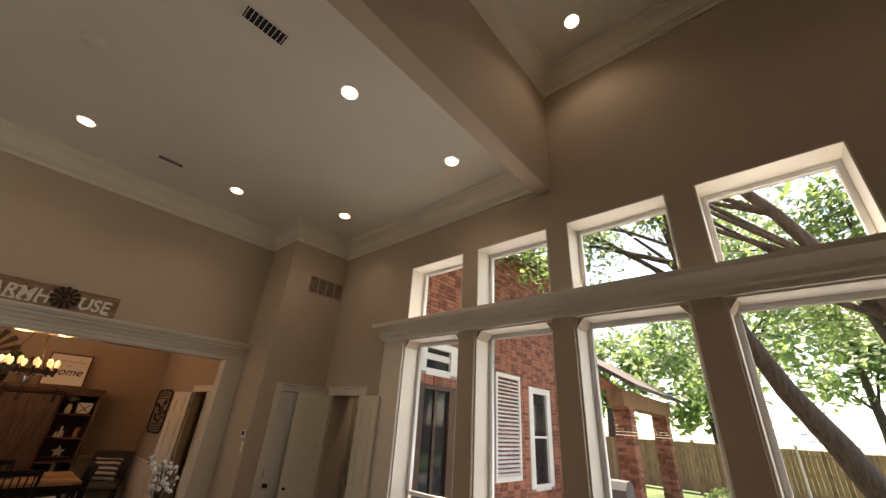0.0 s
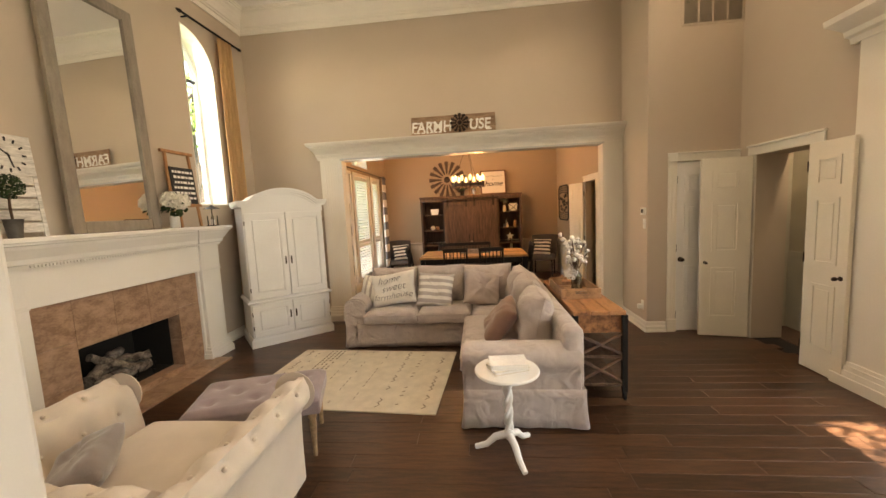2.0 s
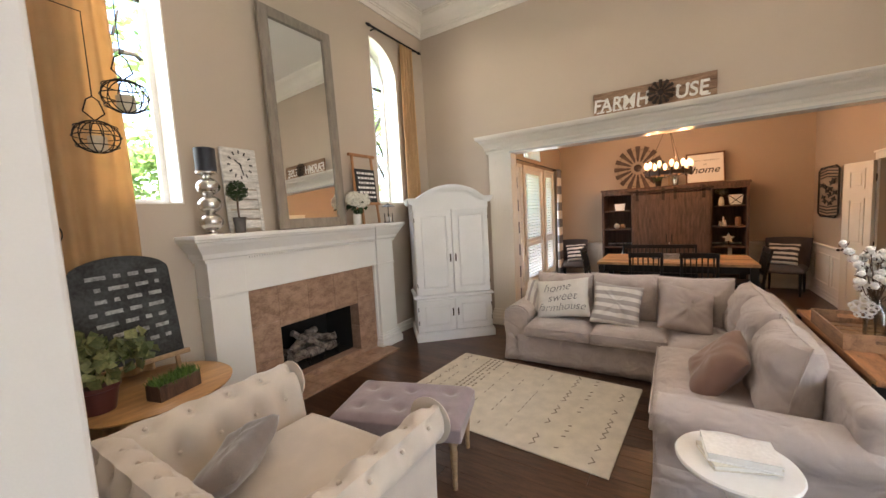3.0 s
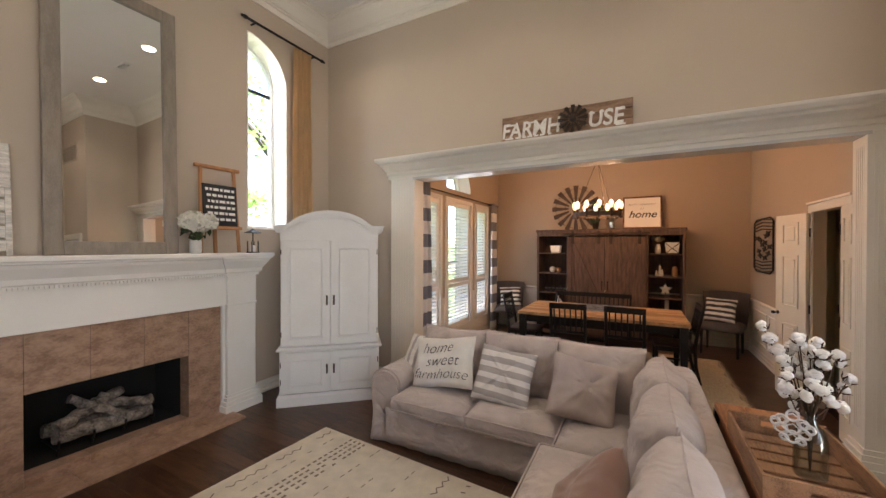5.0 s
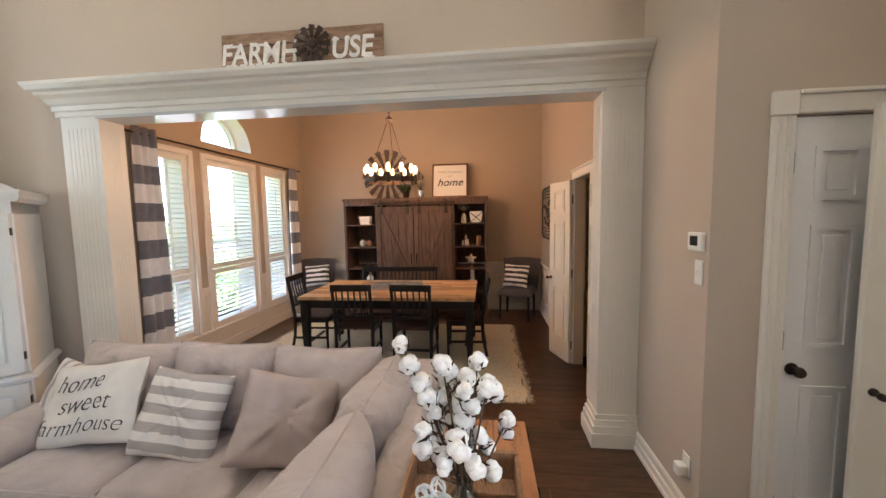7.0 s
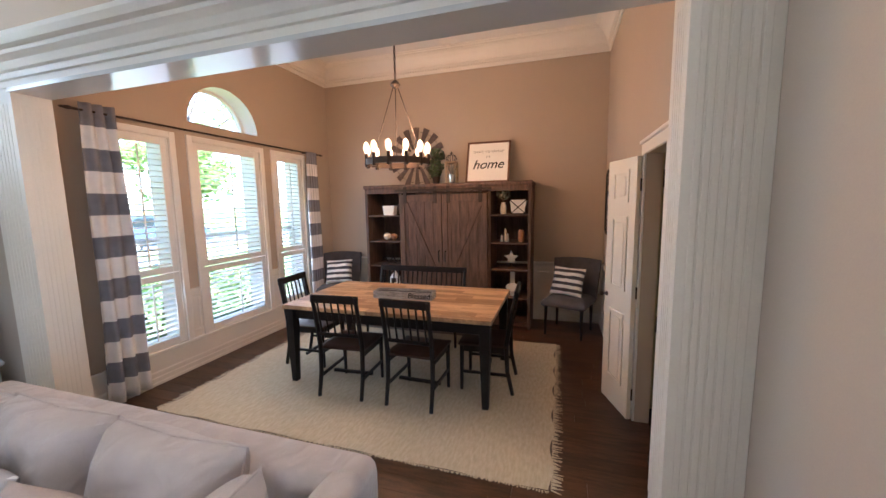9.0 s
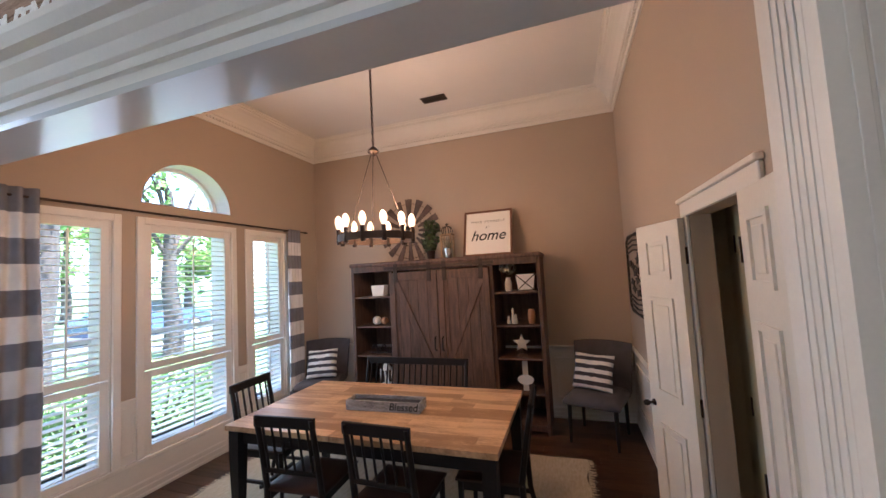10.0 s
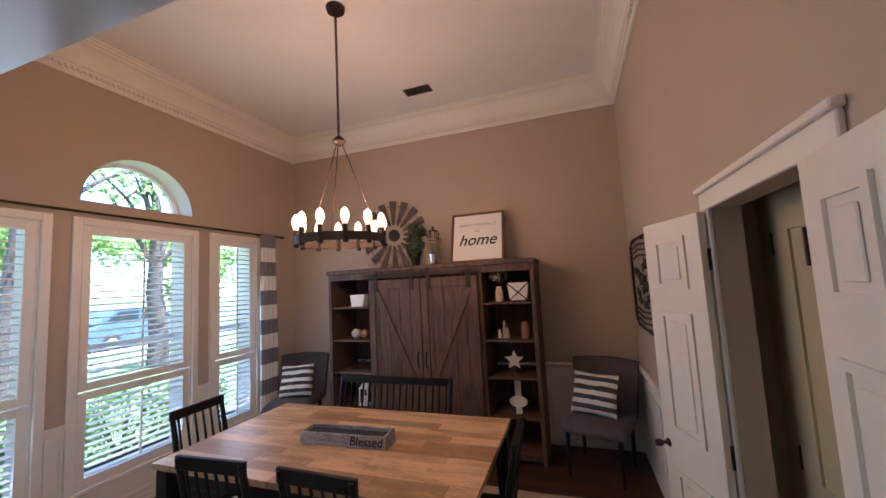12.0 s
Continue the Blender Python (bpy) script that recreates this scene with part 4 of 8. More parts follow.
adoor(0.002, W2 - 0.005, 0.135, 0.55, 0.035, 0.37)

# ---- fireplace ----
fp = thing("fireplace", pose(-3.52, YS, 0), "white moulded fireplace surround with brown marble facing", "fireplace")
# local x runs west to east, y forward from the wall


def fbox(name, x0, x1, y0, y1, z0, z1, m=TRIM, bev=0.003, label=""):
    bm = B()
    box(bm, x0, x1, y0, y1, z0, z1, bev)
    return part(name, bm, m, fp, label)


FW = mat("mantel_paint", (0.80, 0.79, 0.76), 0.4, var=0.02, fine=80, bump=0.015)
for s in (-1, 1):
    a, b = sorted((s * 0.83, s * 1.13))
    fbox("leg", a, b, 0, 0.20, 0.0, 1.07, FW)
    i0, i1 = sorted((s * 0.80, s * 0.83))
    fbox("inner_moulding", i0, i1, 0, 0.165, 0.02, 1.06, FW)
    bm = B()
    for z0, z1, o in ((0, 0.08, 0.045), (0.08, 0.12, 0.034), (0.12, 0.155, 0.022), (0.155, 0.18, 0.01)):
        box(bm, a - o, b + o, 0, 0.20 + o, z0, z1)
    part("plinth", bm, FW, fp)
    bm = B()
    box(bm, a - 0.008, b + 0.008, 0, 0.21, 1.055, 1.075, 0.003)
    part("necking", bm, FW, fp)
    fbox("frieze_block", a, b, 0, 0.205, 1.075, 1.36, FW)
fbox("frieze", -0.83, 0.83, 0, 0.185, 1.06, 1.36, FW)
bm = B()
MPRO = [(0, 1.345), (-0.018, 1.345), (-0.022, 1.375), (-0.04, 1.385), (-0.045, 1.42), (-0.065, 1.45), (-0.09, 1.49), (-0.10, 1.515), (-0.115, 1.52), (-0.115, 1.535), (0, 1.535)]
sweep(bm, [(1.13, 0.0), (1.13, 0.205), (0.83, 0.205), (0.83, 0.187), (-0.83, 0.187), (-0.83, 0.205), (-1.13, 0.205), (-1.13, 0.0)], MPRO)
part("bed_moulding", bm, FW, fp)
k = -1.12
bm = B()
while k < 1.12:
    box(bm, k, k + 0.012, 0.19, 0.222, 1.352, 1.372)
    k += 0.024
dent = part("dentil_band", bm, FW, fp)
dent["kind"] = "stuff"
fbox("shelf", -1.255, 1.255, 0, 0.34, 1.535, 1.572, FW, 0.006)
# marble facing in pieces round the firebox
rng = random.Random(11)
tiles = []
for x0, x1, z0, z1 in ((-0.80, -0.508, 0.02, 1.06), (0.508, 0.80, 0.02, 1.06), (-0.508, 0.508, 0.645, 1.06), (-0.508, 0.508, 0.02, 0.085)):
    nx, nz = max(1, round((x1 - x0) / 0.30)), max(1, round((z1 - z0) / 0.31))
    for i in range(nx):
        for j in range(nz):
            tiles.append((x0 + (x1 - x0) * i / nx, x0 + (x1 - x0) * (i + 1) / nx, z0 + (z1 - z0) * j / nz, z0 + (z1 - z0) * (j + 1) / nz))
for a, b, c, d in tiles:
    fbox("marble_tile", a + 0.001, b - 0.001, 0, 0.14, c + 0.001, d - 0.001, MARBLE, 0.0015)
for i in range(6):
    bm = B()
    box(bm, -0.86 + i * 0.287 + 0.001, -0.86 + (i + 1) * 0.287 - 0.001, 0.14, 0.44, 0.0, 0.022, 0.002)
    part("hearth_slab", bm, MARBLE, fp)
bm = B()
for a in ((-0.538, -0.508, -0.45, 0.0, 0.0, 0.675), (0.508, 0.538, -0.45, 0.0, 0.0, 0.675), (-0.538, 0.538, -0.48, -0.45, 0.0, 0.675), (-0.508, 0.508, -0.45, 0.0, 0.645, 0.675), (-0.508, 0.508, -0.45, 0.0, 0.0, 0.085)):
    box(bm, *a)
part("firebox", bm, SOOT_SHADE, fp, "sooty black firebox")
lg = thing("gas_logs", pose(-3.52, YS - 0.12, 0.086), "grey ceramic gas logs on an iron grate", "logs")
for i, (p, q, r) in enumerate((((-0.32, 0.0, 0.10), (0.30, 0.04, 0.12), 0.055), ((-0.28, -0.12, 0.13), (0.33, -0.1, 0.14), 0.06), ((-0.30, 0.06, 0.2), (0.05, -0.1, 0.26), 0.045), ((0.30, 0.07, 0.2), (-0.03, -0.06, 0.30), 0.045), ((-0.1, 0.08, 0.16), (0.2, -0.04, 0.36), 0.035), ((-0.15, -0.1, 0.30), (0.22, 0.0, 0.22), 0.04))):
    p, q = Vector(p), Vector(q)
    bm = B()
    rr = random.Random(i)
    tube(bm, [p.lerp(q, k / 8) + Vector((0, rr.uniform(-1, 1), rr.uniform(-1, 1))) * 0.012 for k in range(9)], [r * rr.uniform(0.8, 1.15) for k in range(9)], 10)
    part("log", bm, LOGM, lg, smooth=True)
for x in (-0.3, -0.1, 0.1, 0.3):
    bm = B()
    tube(bm, [(x, 0.12, 0.12), (x, 0.11, 0.05), (x, -0.2, 0.05)], 0.009, 6)
    tube(bm, [(x, 0.08, 0.05), (x, 0.08, 0.0)], 0.009, 6)
    part("grate_bar", bm, IRON, lg)

# ---- mirror leaning over the mantel ----
MIRM = bpy.data.materials.new("mirror_glass")
MIRM.use_nodes = True
MIRM.node_tree.nodes["Principled BSDF"].inputs["Metallic"].default_value = 1.0
MIRM.node_tree.nodes["Principled BSDF"].inputs["Roughness"].default_value = 0.015
MIRM.node_tree.nodes["Principled BSDF"].inputs["Base Color"].default_value = (0.86, 0.87, 0.86, 1)
mr = thing("mirror", pose(-3.528, YS + 0.11, 1.573, 1.4, 0, 0), "tall mirror in a grey wooden frame leaning on the mantel", "mirror")
MF = mat("taupe_frame", (0.25, 0.215, 0.18), 0.55, var=0.15, scale=6, fine=60, bump=0.04, stretch=(4, 1, 1))
MW, MH = 0.42, 2.105
for nm, a in (("frame_side", (-MW, -MW + 0.10, 0.0, 0.04, 0, MH)), ("frame_side", (MW - 0.10, MW, 0.0, 0.04, 0, MH)), ("frame_top", (-MW + 0.10, MW - 0.10, 0.0, 0.038, MH - 0.10, MH)), ("frame_bottom", (-MW + 0.10, MW - 0.10, 0.0, 0.038, 0, 0.10))):
    bm = B()
    box(bm, *a, 0.006, 2)
    part(nm, bm, MF, mr)
bm = B()
box(bm, -MW + 0.09, MW - 0.09, 0.012, 0.018, 0.09, MH - 0.09)
part("glass", bm, MIRM, mr, "clear mirror glass")

# ---- mantel decoration ----
SH = 1.572
ch = thing("candle_holder", pose(-2.48, YS + 0.17, SH) @ Matrix.Diagonal((1.4, 1.4, 1.22, 1)), "stacked silver ball candle holder with a navy pillar candle", "candle holder")
bm = B()
prof = [(0.055, 0), (0.055, 0.008), (0.02, 0.02)]
for k in range(3):
    c0 = 0.085 + k * 0.115
    prof += [(max(0.02, 0.063 * math.sin(math.pi * i / 10)), c0 - 0.06 * math.cos(math.pi * i / 10)) for i in range(1, 10)]
prof += [(0.02, 0.385), (0.058, 0.40), (0.058, 0.41)]
lathe(bm, prof, 24)
part("stem", bm, CHROME, ch, smooth=True)
bm = B()
lathe(bm, [(0.052, 0.41), (0.054, 0.42), (0.054, 0.56), (0.046, 0.565), (0.01, 0.558)], 24)
part("candle", bm, mat("navy_wax", (0.018, 0.022, 0.035), 0.5, var=0.1), ch, "navy pillar candle", smooth=True)

tp = thing("topiary", pose(-2.69, YS + 0.20, SH) @ Matrix.Scale(1.15, 4), "small round topiary in a dark metal pot", "plant")
bm = B()
lathe(bm, [(0.032, 0), (0.045, 0.11), (0.05, 0.115), (0.046, 0.115), (0.04, 0.10)], 16)
part("pot", bm, mat("zinc", (0.16, 0.155, 0.15), 0.5, metal=0.7, var=0.2), tp, smooth=True)
bm = B()
tube(bm, [(0, 0, 0.09), (0.004, 0, 0.18), (0, 0, 0.27)], 0.007, 6)
part("trunk", bm, TWIG, tp)


def leaf_ball(bm, c, r, n, size, rng, squash=1.0):
    for _ in range(n):
        d = Vector((rng.gauss(0, 1), rng.gauss(0, 1), rng.gauss(0, 1))).normalized()
        p = Vector(c) + Vector((d.x, d.y, d.z * squash)) * r * rng.uniform(0.72, 1.05)
        t = d.orthogonal().normalized()
        t.rotate(Matrix.Rotation(rng.uniform(0, 6.28), 3, d))
        t = (t + d * rng.uniform(0.0, 0.9)).normalized()
        b = d.cross(t).normalized() * size * 0.45
        q = p + t * size
        mid = p + t * size * 0.5 + d * size * 0.12
        v = [bm.verts.new(x) for x in (p, mid - b, q, mid + b)]
        bm.faces.new(v)


bm = B()
leaf_ball(bm, (0, 0, 0.31), 0.068, 700, 0.016, random.Random(2))
part("crown", bm, DARKLEAF, tp)

ck = thing("shutter_clock", pose(-2.82, YS + 0.08, SH, 4, 0, 0) @ Matrix.Diagonal((1, 1, 1.13, 1)), "whitewashed slatted board with a square clock face", "clock")
WASH = mat("whitewash", (0.62, 0.60, 0.57), 0.8, var=0.25, scale=8, fine=50, bump=0.08, stretch=(1, 5, 5))
for x in (-0.16, 0.13):
    bm = B()
    box(bm, x, x + 0.03, 0, 0.015, 0, 0.66, 0.002)
    part("stile", bm, WASH, ck)
for k in range(5):
    bm = B()
    box(bm, -0.13, 0.13, 0.002, 0.014, 0.03 + k * 0.078, 0.095 + k * 0.078, 0.002)
    part("slat", bm, WASH, ck)
bm = B()
box(bm, -0.155, 0.155, 0.012, 0.022, 0.40, 0.66, 0.003)
part("clock_face", bm, WASH, ck)
bm = B()
for h in range(12):
    a = h * math.pi / 6
    box(bm, -0.006, 0.006, 0.0225, 0.0245, 0.085, 0.112, m=Matrix.Translation((0, 0, 0.53)) @ Matrix.Rotation(a, 4, "Y"))
part("numerals", bm, INK, ck)
for a, L in ((0.9, 0.06), (3.4, 0.085)):
    bm = B()
    box(bm, -0.005, 0.005, 0.025, 0.027, -0.015, L, m=Matrix.Translation((0, 0, 0.53)) @ Matrix.Rotation(a, 4, "Y"))
    part("pointer", bm, INK, ck)

vs = thing("hydrangea_vase", pose(-4.06, YS + 0.20, SH) @ Matrix.Scale(1.25, 4), "white hydrangeas in a small clear jar", "vase")
bm = B()
lathe(bm, [(0.033, 0), (0.038, 0.01), (0.038, 0.09), (0.028, 0.11), (0.028, 0.125), (0.024, 0.125), (0.024, 0.108), (0.033, 0.088), (0.033, 0.012)], 16)
part("jar", bm, mat("milk_glass", (0.70, 0.69, 0.66), 0.2, var=0.1), vs, smooth=True)
for k, (x, y, z) in enumerate(((-0.07, 0.02, 0.23), (0.06, 0.03, 0.235), (0.0, -0.02, 0.25), (0.02, 0.07, 0.21))):
    bm = B()
    tube(bm, [(0, 0, 0.05), (x * 0.5, y * 0.5, 0.15), (x, y, z)], 0.004, 5)
    part("stalk", bm, LEAF, vs)
    bm = B()
    leaf_ball(bm, (x, y, z), 0.062, 260, 0.026, random.Random(20 + k), 0.85)
    part("bloom", bm, mat("hydrangea_petal", (0.80, 0.78, 0.70), 0.8, var=0.08), vs)
bm = B()
leaf_ball(bm, (0, 0.02, 0.16), 0.07, 24, 0.06, random.Random(31), 0.4)
part("leaves", bm, DARKLEAF, vs)

es = thing("easel_board", pose(-4.33, YS + 0.12, SH, 4, 0, 0) @ Matrix.Scale(1.28, 4), "small wooden easel holding a black letter board", "easel")
OR = mat("orange_pine", (0.40, 0.19, 0.08), 0.55, var=0.2, scale=6, fine=40, bump=0.04, stretch=(5, 5, 1))
for x in (-0.155, 0.135):
    bm = B()
    box(bm, x, x + 0.022, 0, 0.02, 0, 0.66, 0.003, m=Matrix.Rotation(0.03 if x < 0 else -0.03, 4, "Y"))
    part("leg", bm, OR, es)
bm = B()
box(bm, -0.17, 0.17, -0.004, 0.024, 0.64, 0.665, 0.003)
part("top_rail", bm, OR, es)
bm = B()
box(bm, -0.165, 0.165, 0.0, 0.035, 0.18, 0.205, 0.003)
part("ledge", bm, OR, es)
bm = B()
box(bm, -0.012, 0.012, -0.07, -0.05, 0, 0.5, 0.003)
part("back_leg", bm, OR, es)
bm = B()
box(bm, -0.13, 0.13, 0.02, 0.032, 0.205, 0.52, 0.003)
bd = part("board", bm, mat("slate_black", (0.02, 0.021, 0.023), 0.7, var=0.2), es, "black letter board")
bm = B()
rng = random.Random(8)
for k in range(6):
    x = -0.11
    while x < 0.09:
        w = rng.uniform(0.015, 0.05)
        box(bm, x, min(0.11, x + w), 0.0325, 0.0335, 0.47 - k * 0.045, 0.49 - k * 0.045)
        x += w + 0.01
ew = part("writing", bm, PAPER, es, "rows of small white letters")
ew["kind"] = "stuff"

ln = thing("mantel_lantern", pose(-4.62, YS + 0.20, SH), "small dark metal lantern with a candle and a flat lid", "lantern")
bm = B()
for x in (-0.035, 0.035):
    for y in (-0.035, 0.035):
        box(bm, x - 0.004, x + 0.004, y - 0.004, y + 0.004, 0, 0.12)
box(bm, -0.045, 0.045, -0.045, 0.045, 0, 0.01)
part("cage", bm, IRON, ln)
bm = B()
lathe(bm, [(0.09, 0.205), (0.07, 0.215), (0.02, 0.235), (0.008, 0.25)], 16)
tube(bm, [(0, 0, 0.12), (0, 0, 0.21)], 0.006, 6)
part("lid", bm, IRON, ln, smooth=True)
bm = B()
lathe(bm, [(0.025, 0.01), (0.025, 0.075), (0.005, 0.078)], 14)
part("candle", bm, PAPER, ln, "white candle", smooth=True)

# ---- curtains and rods of the living room ----


def curtain(name, m, w, h, folds, material, label, cat="curtain", amp=0.03, bands=None, grp="", top=0.9):
    """A pleated hanging cloth: width along x, folds along y, hanging down from z = 0."""
    c = thing(name, m, label, cat, grp)
    bm = B()
    nx, nz = folds * 8, 28
    g = {}
    for i in range(nx + 1):
        for j in range(nz + 1):
            u, v = i / nx, j / nz
            a = amp * (0.55 + 0.45 * v)
            x = (u - 0.5) * w * (top + (1 - top) * v) + 0.006 * math.sin(9 * v + 5 * u)
            y = a * math.sin(2 * math.pi * folds * u + 0.5 * math.sin(3 * v)) + 0.3 * a * math.sin(2.3 * math.pi * folds * u + 1 + 2 * v)
            g[i, j] = bm.verts.new((x, y, -h * v))
    for i in range(nx):
        for j in range(nz):
            f = bm.faces.new((g[i, j], g[i + 1, j], g[i + 1, j + 1], g[i, j + 1]))
            if bands:
                f.material_index = int((j + 0.5) / nz * bands) % 2
    ob = part("cloth", bm, material, c, smooth=2)
    md = ob.modifiers.new("thickness", "SOLIDIFY")
    md.thickness = 0.003
    return c


def rod(m, length, r, label, finial=0.022, mt=IRON, n=2):
    c = thing("curtain_rod", m, label, "curtain rod")
    bm = B()
    tube(bm, [(-length / 2, 0, 0), (length / 2, 0, 0)], r, 10)
    part("pole", bm, mt, c, smooth=True)
    for s in (-1, 1):
        bm = B()
        lathe(bm, [(r * 1.2, 0), (finial, 0.012), (finial * 0.9, 0.03), (r, 0.045), (finial * 0.6, 0.06), (0.002, 0.075)], 14, Matrix.Translation((s * length / 2, 0, 0)) @ Matrix.Rotation(s * math.pi / 2, 4, "Y"))
        part("finial", bm, mt, c, smooth=True)
        bm = B()
        tube(bm, [(s * length * 0.4, 0, 0), (s * length * 0.4, -0.085, 0)], r * 0.7, 8)
        part("bracket", bm, mt, c)


rod(pose(-5.15, YS + 0.085, 4.05), 1.02, 0.014, "black iron curtain rod with ball finials")
rod(pose(-1.83, YS + 0.085, 4.04), 1.02, 0.014, "black iron curtain rod with ball finials")
curtain("curtain", pose(-5.36, YS + 0.085, 4.03), 0.29, 3.98, 4, GOLD, "gold curtain panel hanging beside the arched window")
curtain("curtain", pose(-1.80, YS + 0.085, 4.02), 0.44, 3.98, 4, GOLD, "gold curtain panel hanging beside the arched window")

# ---- sectional sofa ----
so = thing("sectional_sofa", pose(-4.3, 0.6, 0), "taupe linen slipcovered corner sofa", "sofa")
P0 = Vector((-4.3, 0.6, 0))


def sbox(name, x0, x1, y0, y1, z0, z1, bev=0.03, seg=3, label=""):
    bm = B()
    box(bm, x0 - P0.x, x1 - P0.x, y0 - P0.y, y1 - P0.y, z0, z1, bev, seg)
    return part(name, bm, LINEN, so, label, smooth=True)


def skirt(pts, z0, z1, label=""):
    """A slipcover skirt with soft pleats, along plan points."""
    bm = B()
    rows = []
    total = 0
    samples = []
    for (x0, y0), (x1, y1) in zip(pts, pts[1:]):
        L = math.hypot(x1 - x0, y1 - y0)
        n = max(4, int(L / 0.04))
        nx, ny = (y1 - y0) / L, -(x1 - x0) / L
        for i in range(n + 1):
            u = i / n
            e = min(u, 1 - u) * L
            flare = 0.028 * math.exp(-e / 0.07)
            samples.append((x0 + (x1 - x0) * u - P0.x, y0 + (y1 - y0) * u - P0.y, nx, ny, 0.006 * math.sin(37 * (total + u * L)) + flare))
        total += L
    for k in range(5):
        v = k / 4
        rows.append([bm.verts.new((x + nx * w * v * v, y + ny * w * v * v, z1 + (z0 - z1) * v)) for x, y, nx, ny, w in samples])
    for a, b in zip(rows, rows[1:]):
        for i in range(len(a) - 1):
            bm.faces.new((a[i], a[i + 1], b[i + 1], b[i]))
    ob = part("skirt", bm, LINEN, so, label, smooth=2)
    ob.modifiers.new("thickness", "SOLIDIFY").thickness = 0.004


SX0, SX1, SY0, SY1 = -5.50, -4.65, -0.63, 1.735      # long side
EX, EY = -3.0, 0.86                                 # end of the short side, and its seat front
sbox("seat_base", SX0 + 0.04, SX1, SY0 + 0.05, SY1 - 0.04, 0.10, 0.31)
sbox("seat_base", SX1 - 0.02, EX, EY, SY1 - 0.04, 0.10, 0.31)
skirt([(SX0, SY0), (SX1, SY0), (SX1, EY), (EX, EY), (EX, SY1), (SX0, SY1), (SX0, SY0)][::-1][::-1], 0.012, 0.30)
sbox("back_frame", SX0, SX0 + 0.22, SY0 + 0.02, SY1, 0.28, 0.74, 0.06, 4)
sbox("back_frame", SX0 + 0.1, EX - 0.02, SY1 - 0.15, SY1, 0.28, 0.745, 0.05, 4)


def rolled_arm(x0, x1, y0, y1, along):
    """An arm with a rolled top; along is the arm's long axis."""
    bm = B()
    prof = [(-0.122, 0.10), (0.122, 0.10), (0.122, 0.42)] + [(0.005 + 0.145 * math.cos(a), 0.50 + 0.115 * math.sin(a)) for a in [math.radians(d) for d in range(-35, 216, 18)]] + [(-0.122, 0.42)]
    if along == "x":
        c = (y0 + y1) / 2
        prism(bm, [(p[0] + c - P0.y, p[1]) for p in prof], x0 - P0.x, x1 - P0.x, "x")
    else:
        c = (x0 + x1) / 2
        prism(bm, [(p[0] + c - P0.x, p[1]) for p in prof], y0 - P0.y, y1 - P0.y, "y")
    es = [e for e in bm.edges if len(e.link_faces) == 2 and any(len(f.verts) > 5 for f in e.link_faces)]
    bmesh.ops.bevel(bm, geom=es, offset=0.018, segments=2, affect="EDGES")
    part("arm", bm, LINEN, so, smooth=True)


rolled_arm(SX0 + 0.02, SX1, SY0 + 0.01, SY0 + 0.23, "x")
rolled_arm(EX - 0.25, EX - 0.01, EY, SY1 - 0.02, "y")


def scush(name, x0, x1, y0, y1, z0, z1, puff=0.03):
    bm = B()
    cushion(bm, x0 - P0.x, x1 - P0.x, y0 - P0.y, y1 - P0.y, z0, z1, 0.045, puff)
    part(name, bm, LINEN, so, smooth=2)
    for zz in (z1 - 0.03, z0 + 0.035):
        bm = B()
        r = 0.012
        a = [(x0 - 0.002, y0 + r), (x0 - 0.002, y1 - r), (x0 + r, y1 + 0.002), (x1 - r, y1 + 0.002), (x1 + 0.002, y1 - r), (x1 + 0.002, y0 + r), (x1 - r, y0 - 0.002), (x0 + r, y0 - 0.002)]
        tube(bm, [(x - P0.x, y - P0.y, zz) for x, y in a], 0.005, 6, True)
        part("piping", bm, LINEN, so, smooth=True)


scush("seat_cushion", -5.16, -4.57, SY0 + 0.24, 0.25, 0.30, 0.445)
scush("seat_cushion", -5.16, -4.57, 0.255, 0.90, 0.30, 0.45)
scush("seat_cushion", -5.16, -4.46, 0.905, 1.52, 0.30, 0.455, 0.02)
scush("seat_cushion", -4.455, -3.265, 0.83, 1.52, 0.30, 0.455, 0.025)


def back_cushion(w, h, t, m):
    bm = B()
    pillow(bm, w, h, t, m, 22, wr=0.035)
    c = part("back_cushion", bm, LINEN, so, smooth=True)
    bm = B()
    pillow_rim(bm, w, h, m)
    part("piping", bm, LINEN, c, smooth=True)


for y, dz, t in ((-0.10, 0.0, 0.27), (0.50, 0.01, 0.28), (1.10, 0.0, 0.265)):
    back_cushion(0.63, 0.50, t, Matrix.Translation((-5.13 - P0.x, y - P0.y, 0.66 + dz)) @ Matrix.Rotation(radians(90), 4, "Z") @ Matrix.Rotation(radians(-13), 4, "X"))
for x, dz, tl, t in ((-4.84, 0.0, 12, 0.27), (-4.24, 0.01, 10, 0.28), (-3.64, -0.005, 13, 0.29)):
    back_cushion(0.60, 0.48, t, Matrix.Translation((x - P0.x, 1.465 - P0.y, 0.655 + dz)) @ Matrix.Rotation(radians(-tl), 4, "X"))

# throw pillows
STRW = mat("pillow_white", (0.72, 0.69, 0.64), 0.9, var=0.06, scale=9, fine=250, bump=0.08)
STRG = mat("pillow_grey", (0.42, 0.385, 0.36), 0.9, var=0.08, scale=9, fine=250, bump=0.08)
TAUPE = mat("pillow_taupe", (0.42, 0.35, 0.32), 0.9, var=0.08, scale=9, fine=250, bump=0.08)
RUSSET = mat("pillow_russet", (0.22, 0.12, 0.085), 0.85, var=0.12, scale=7, fine=250, bump=0.05, sheen=0.4)


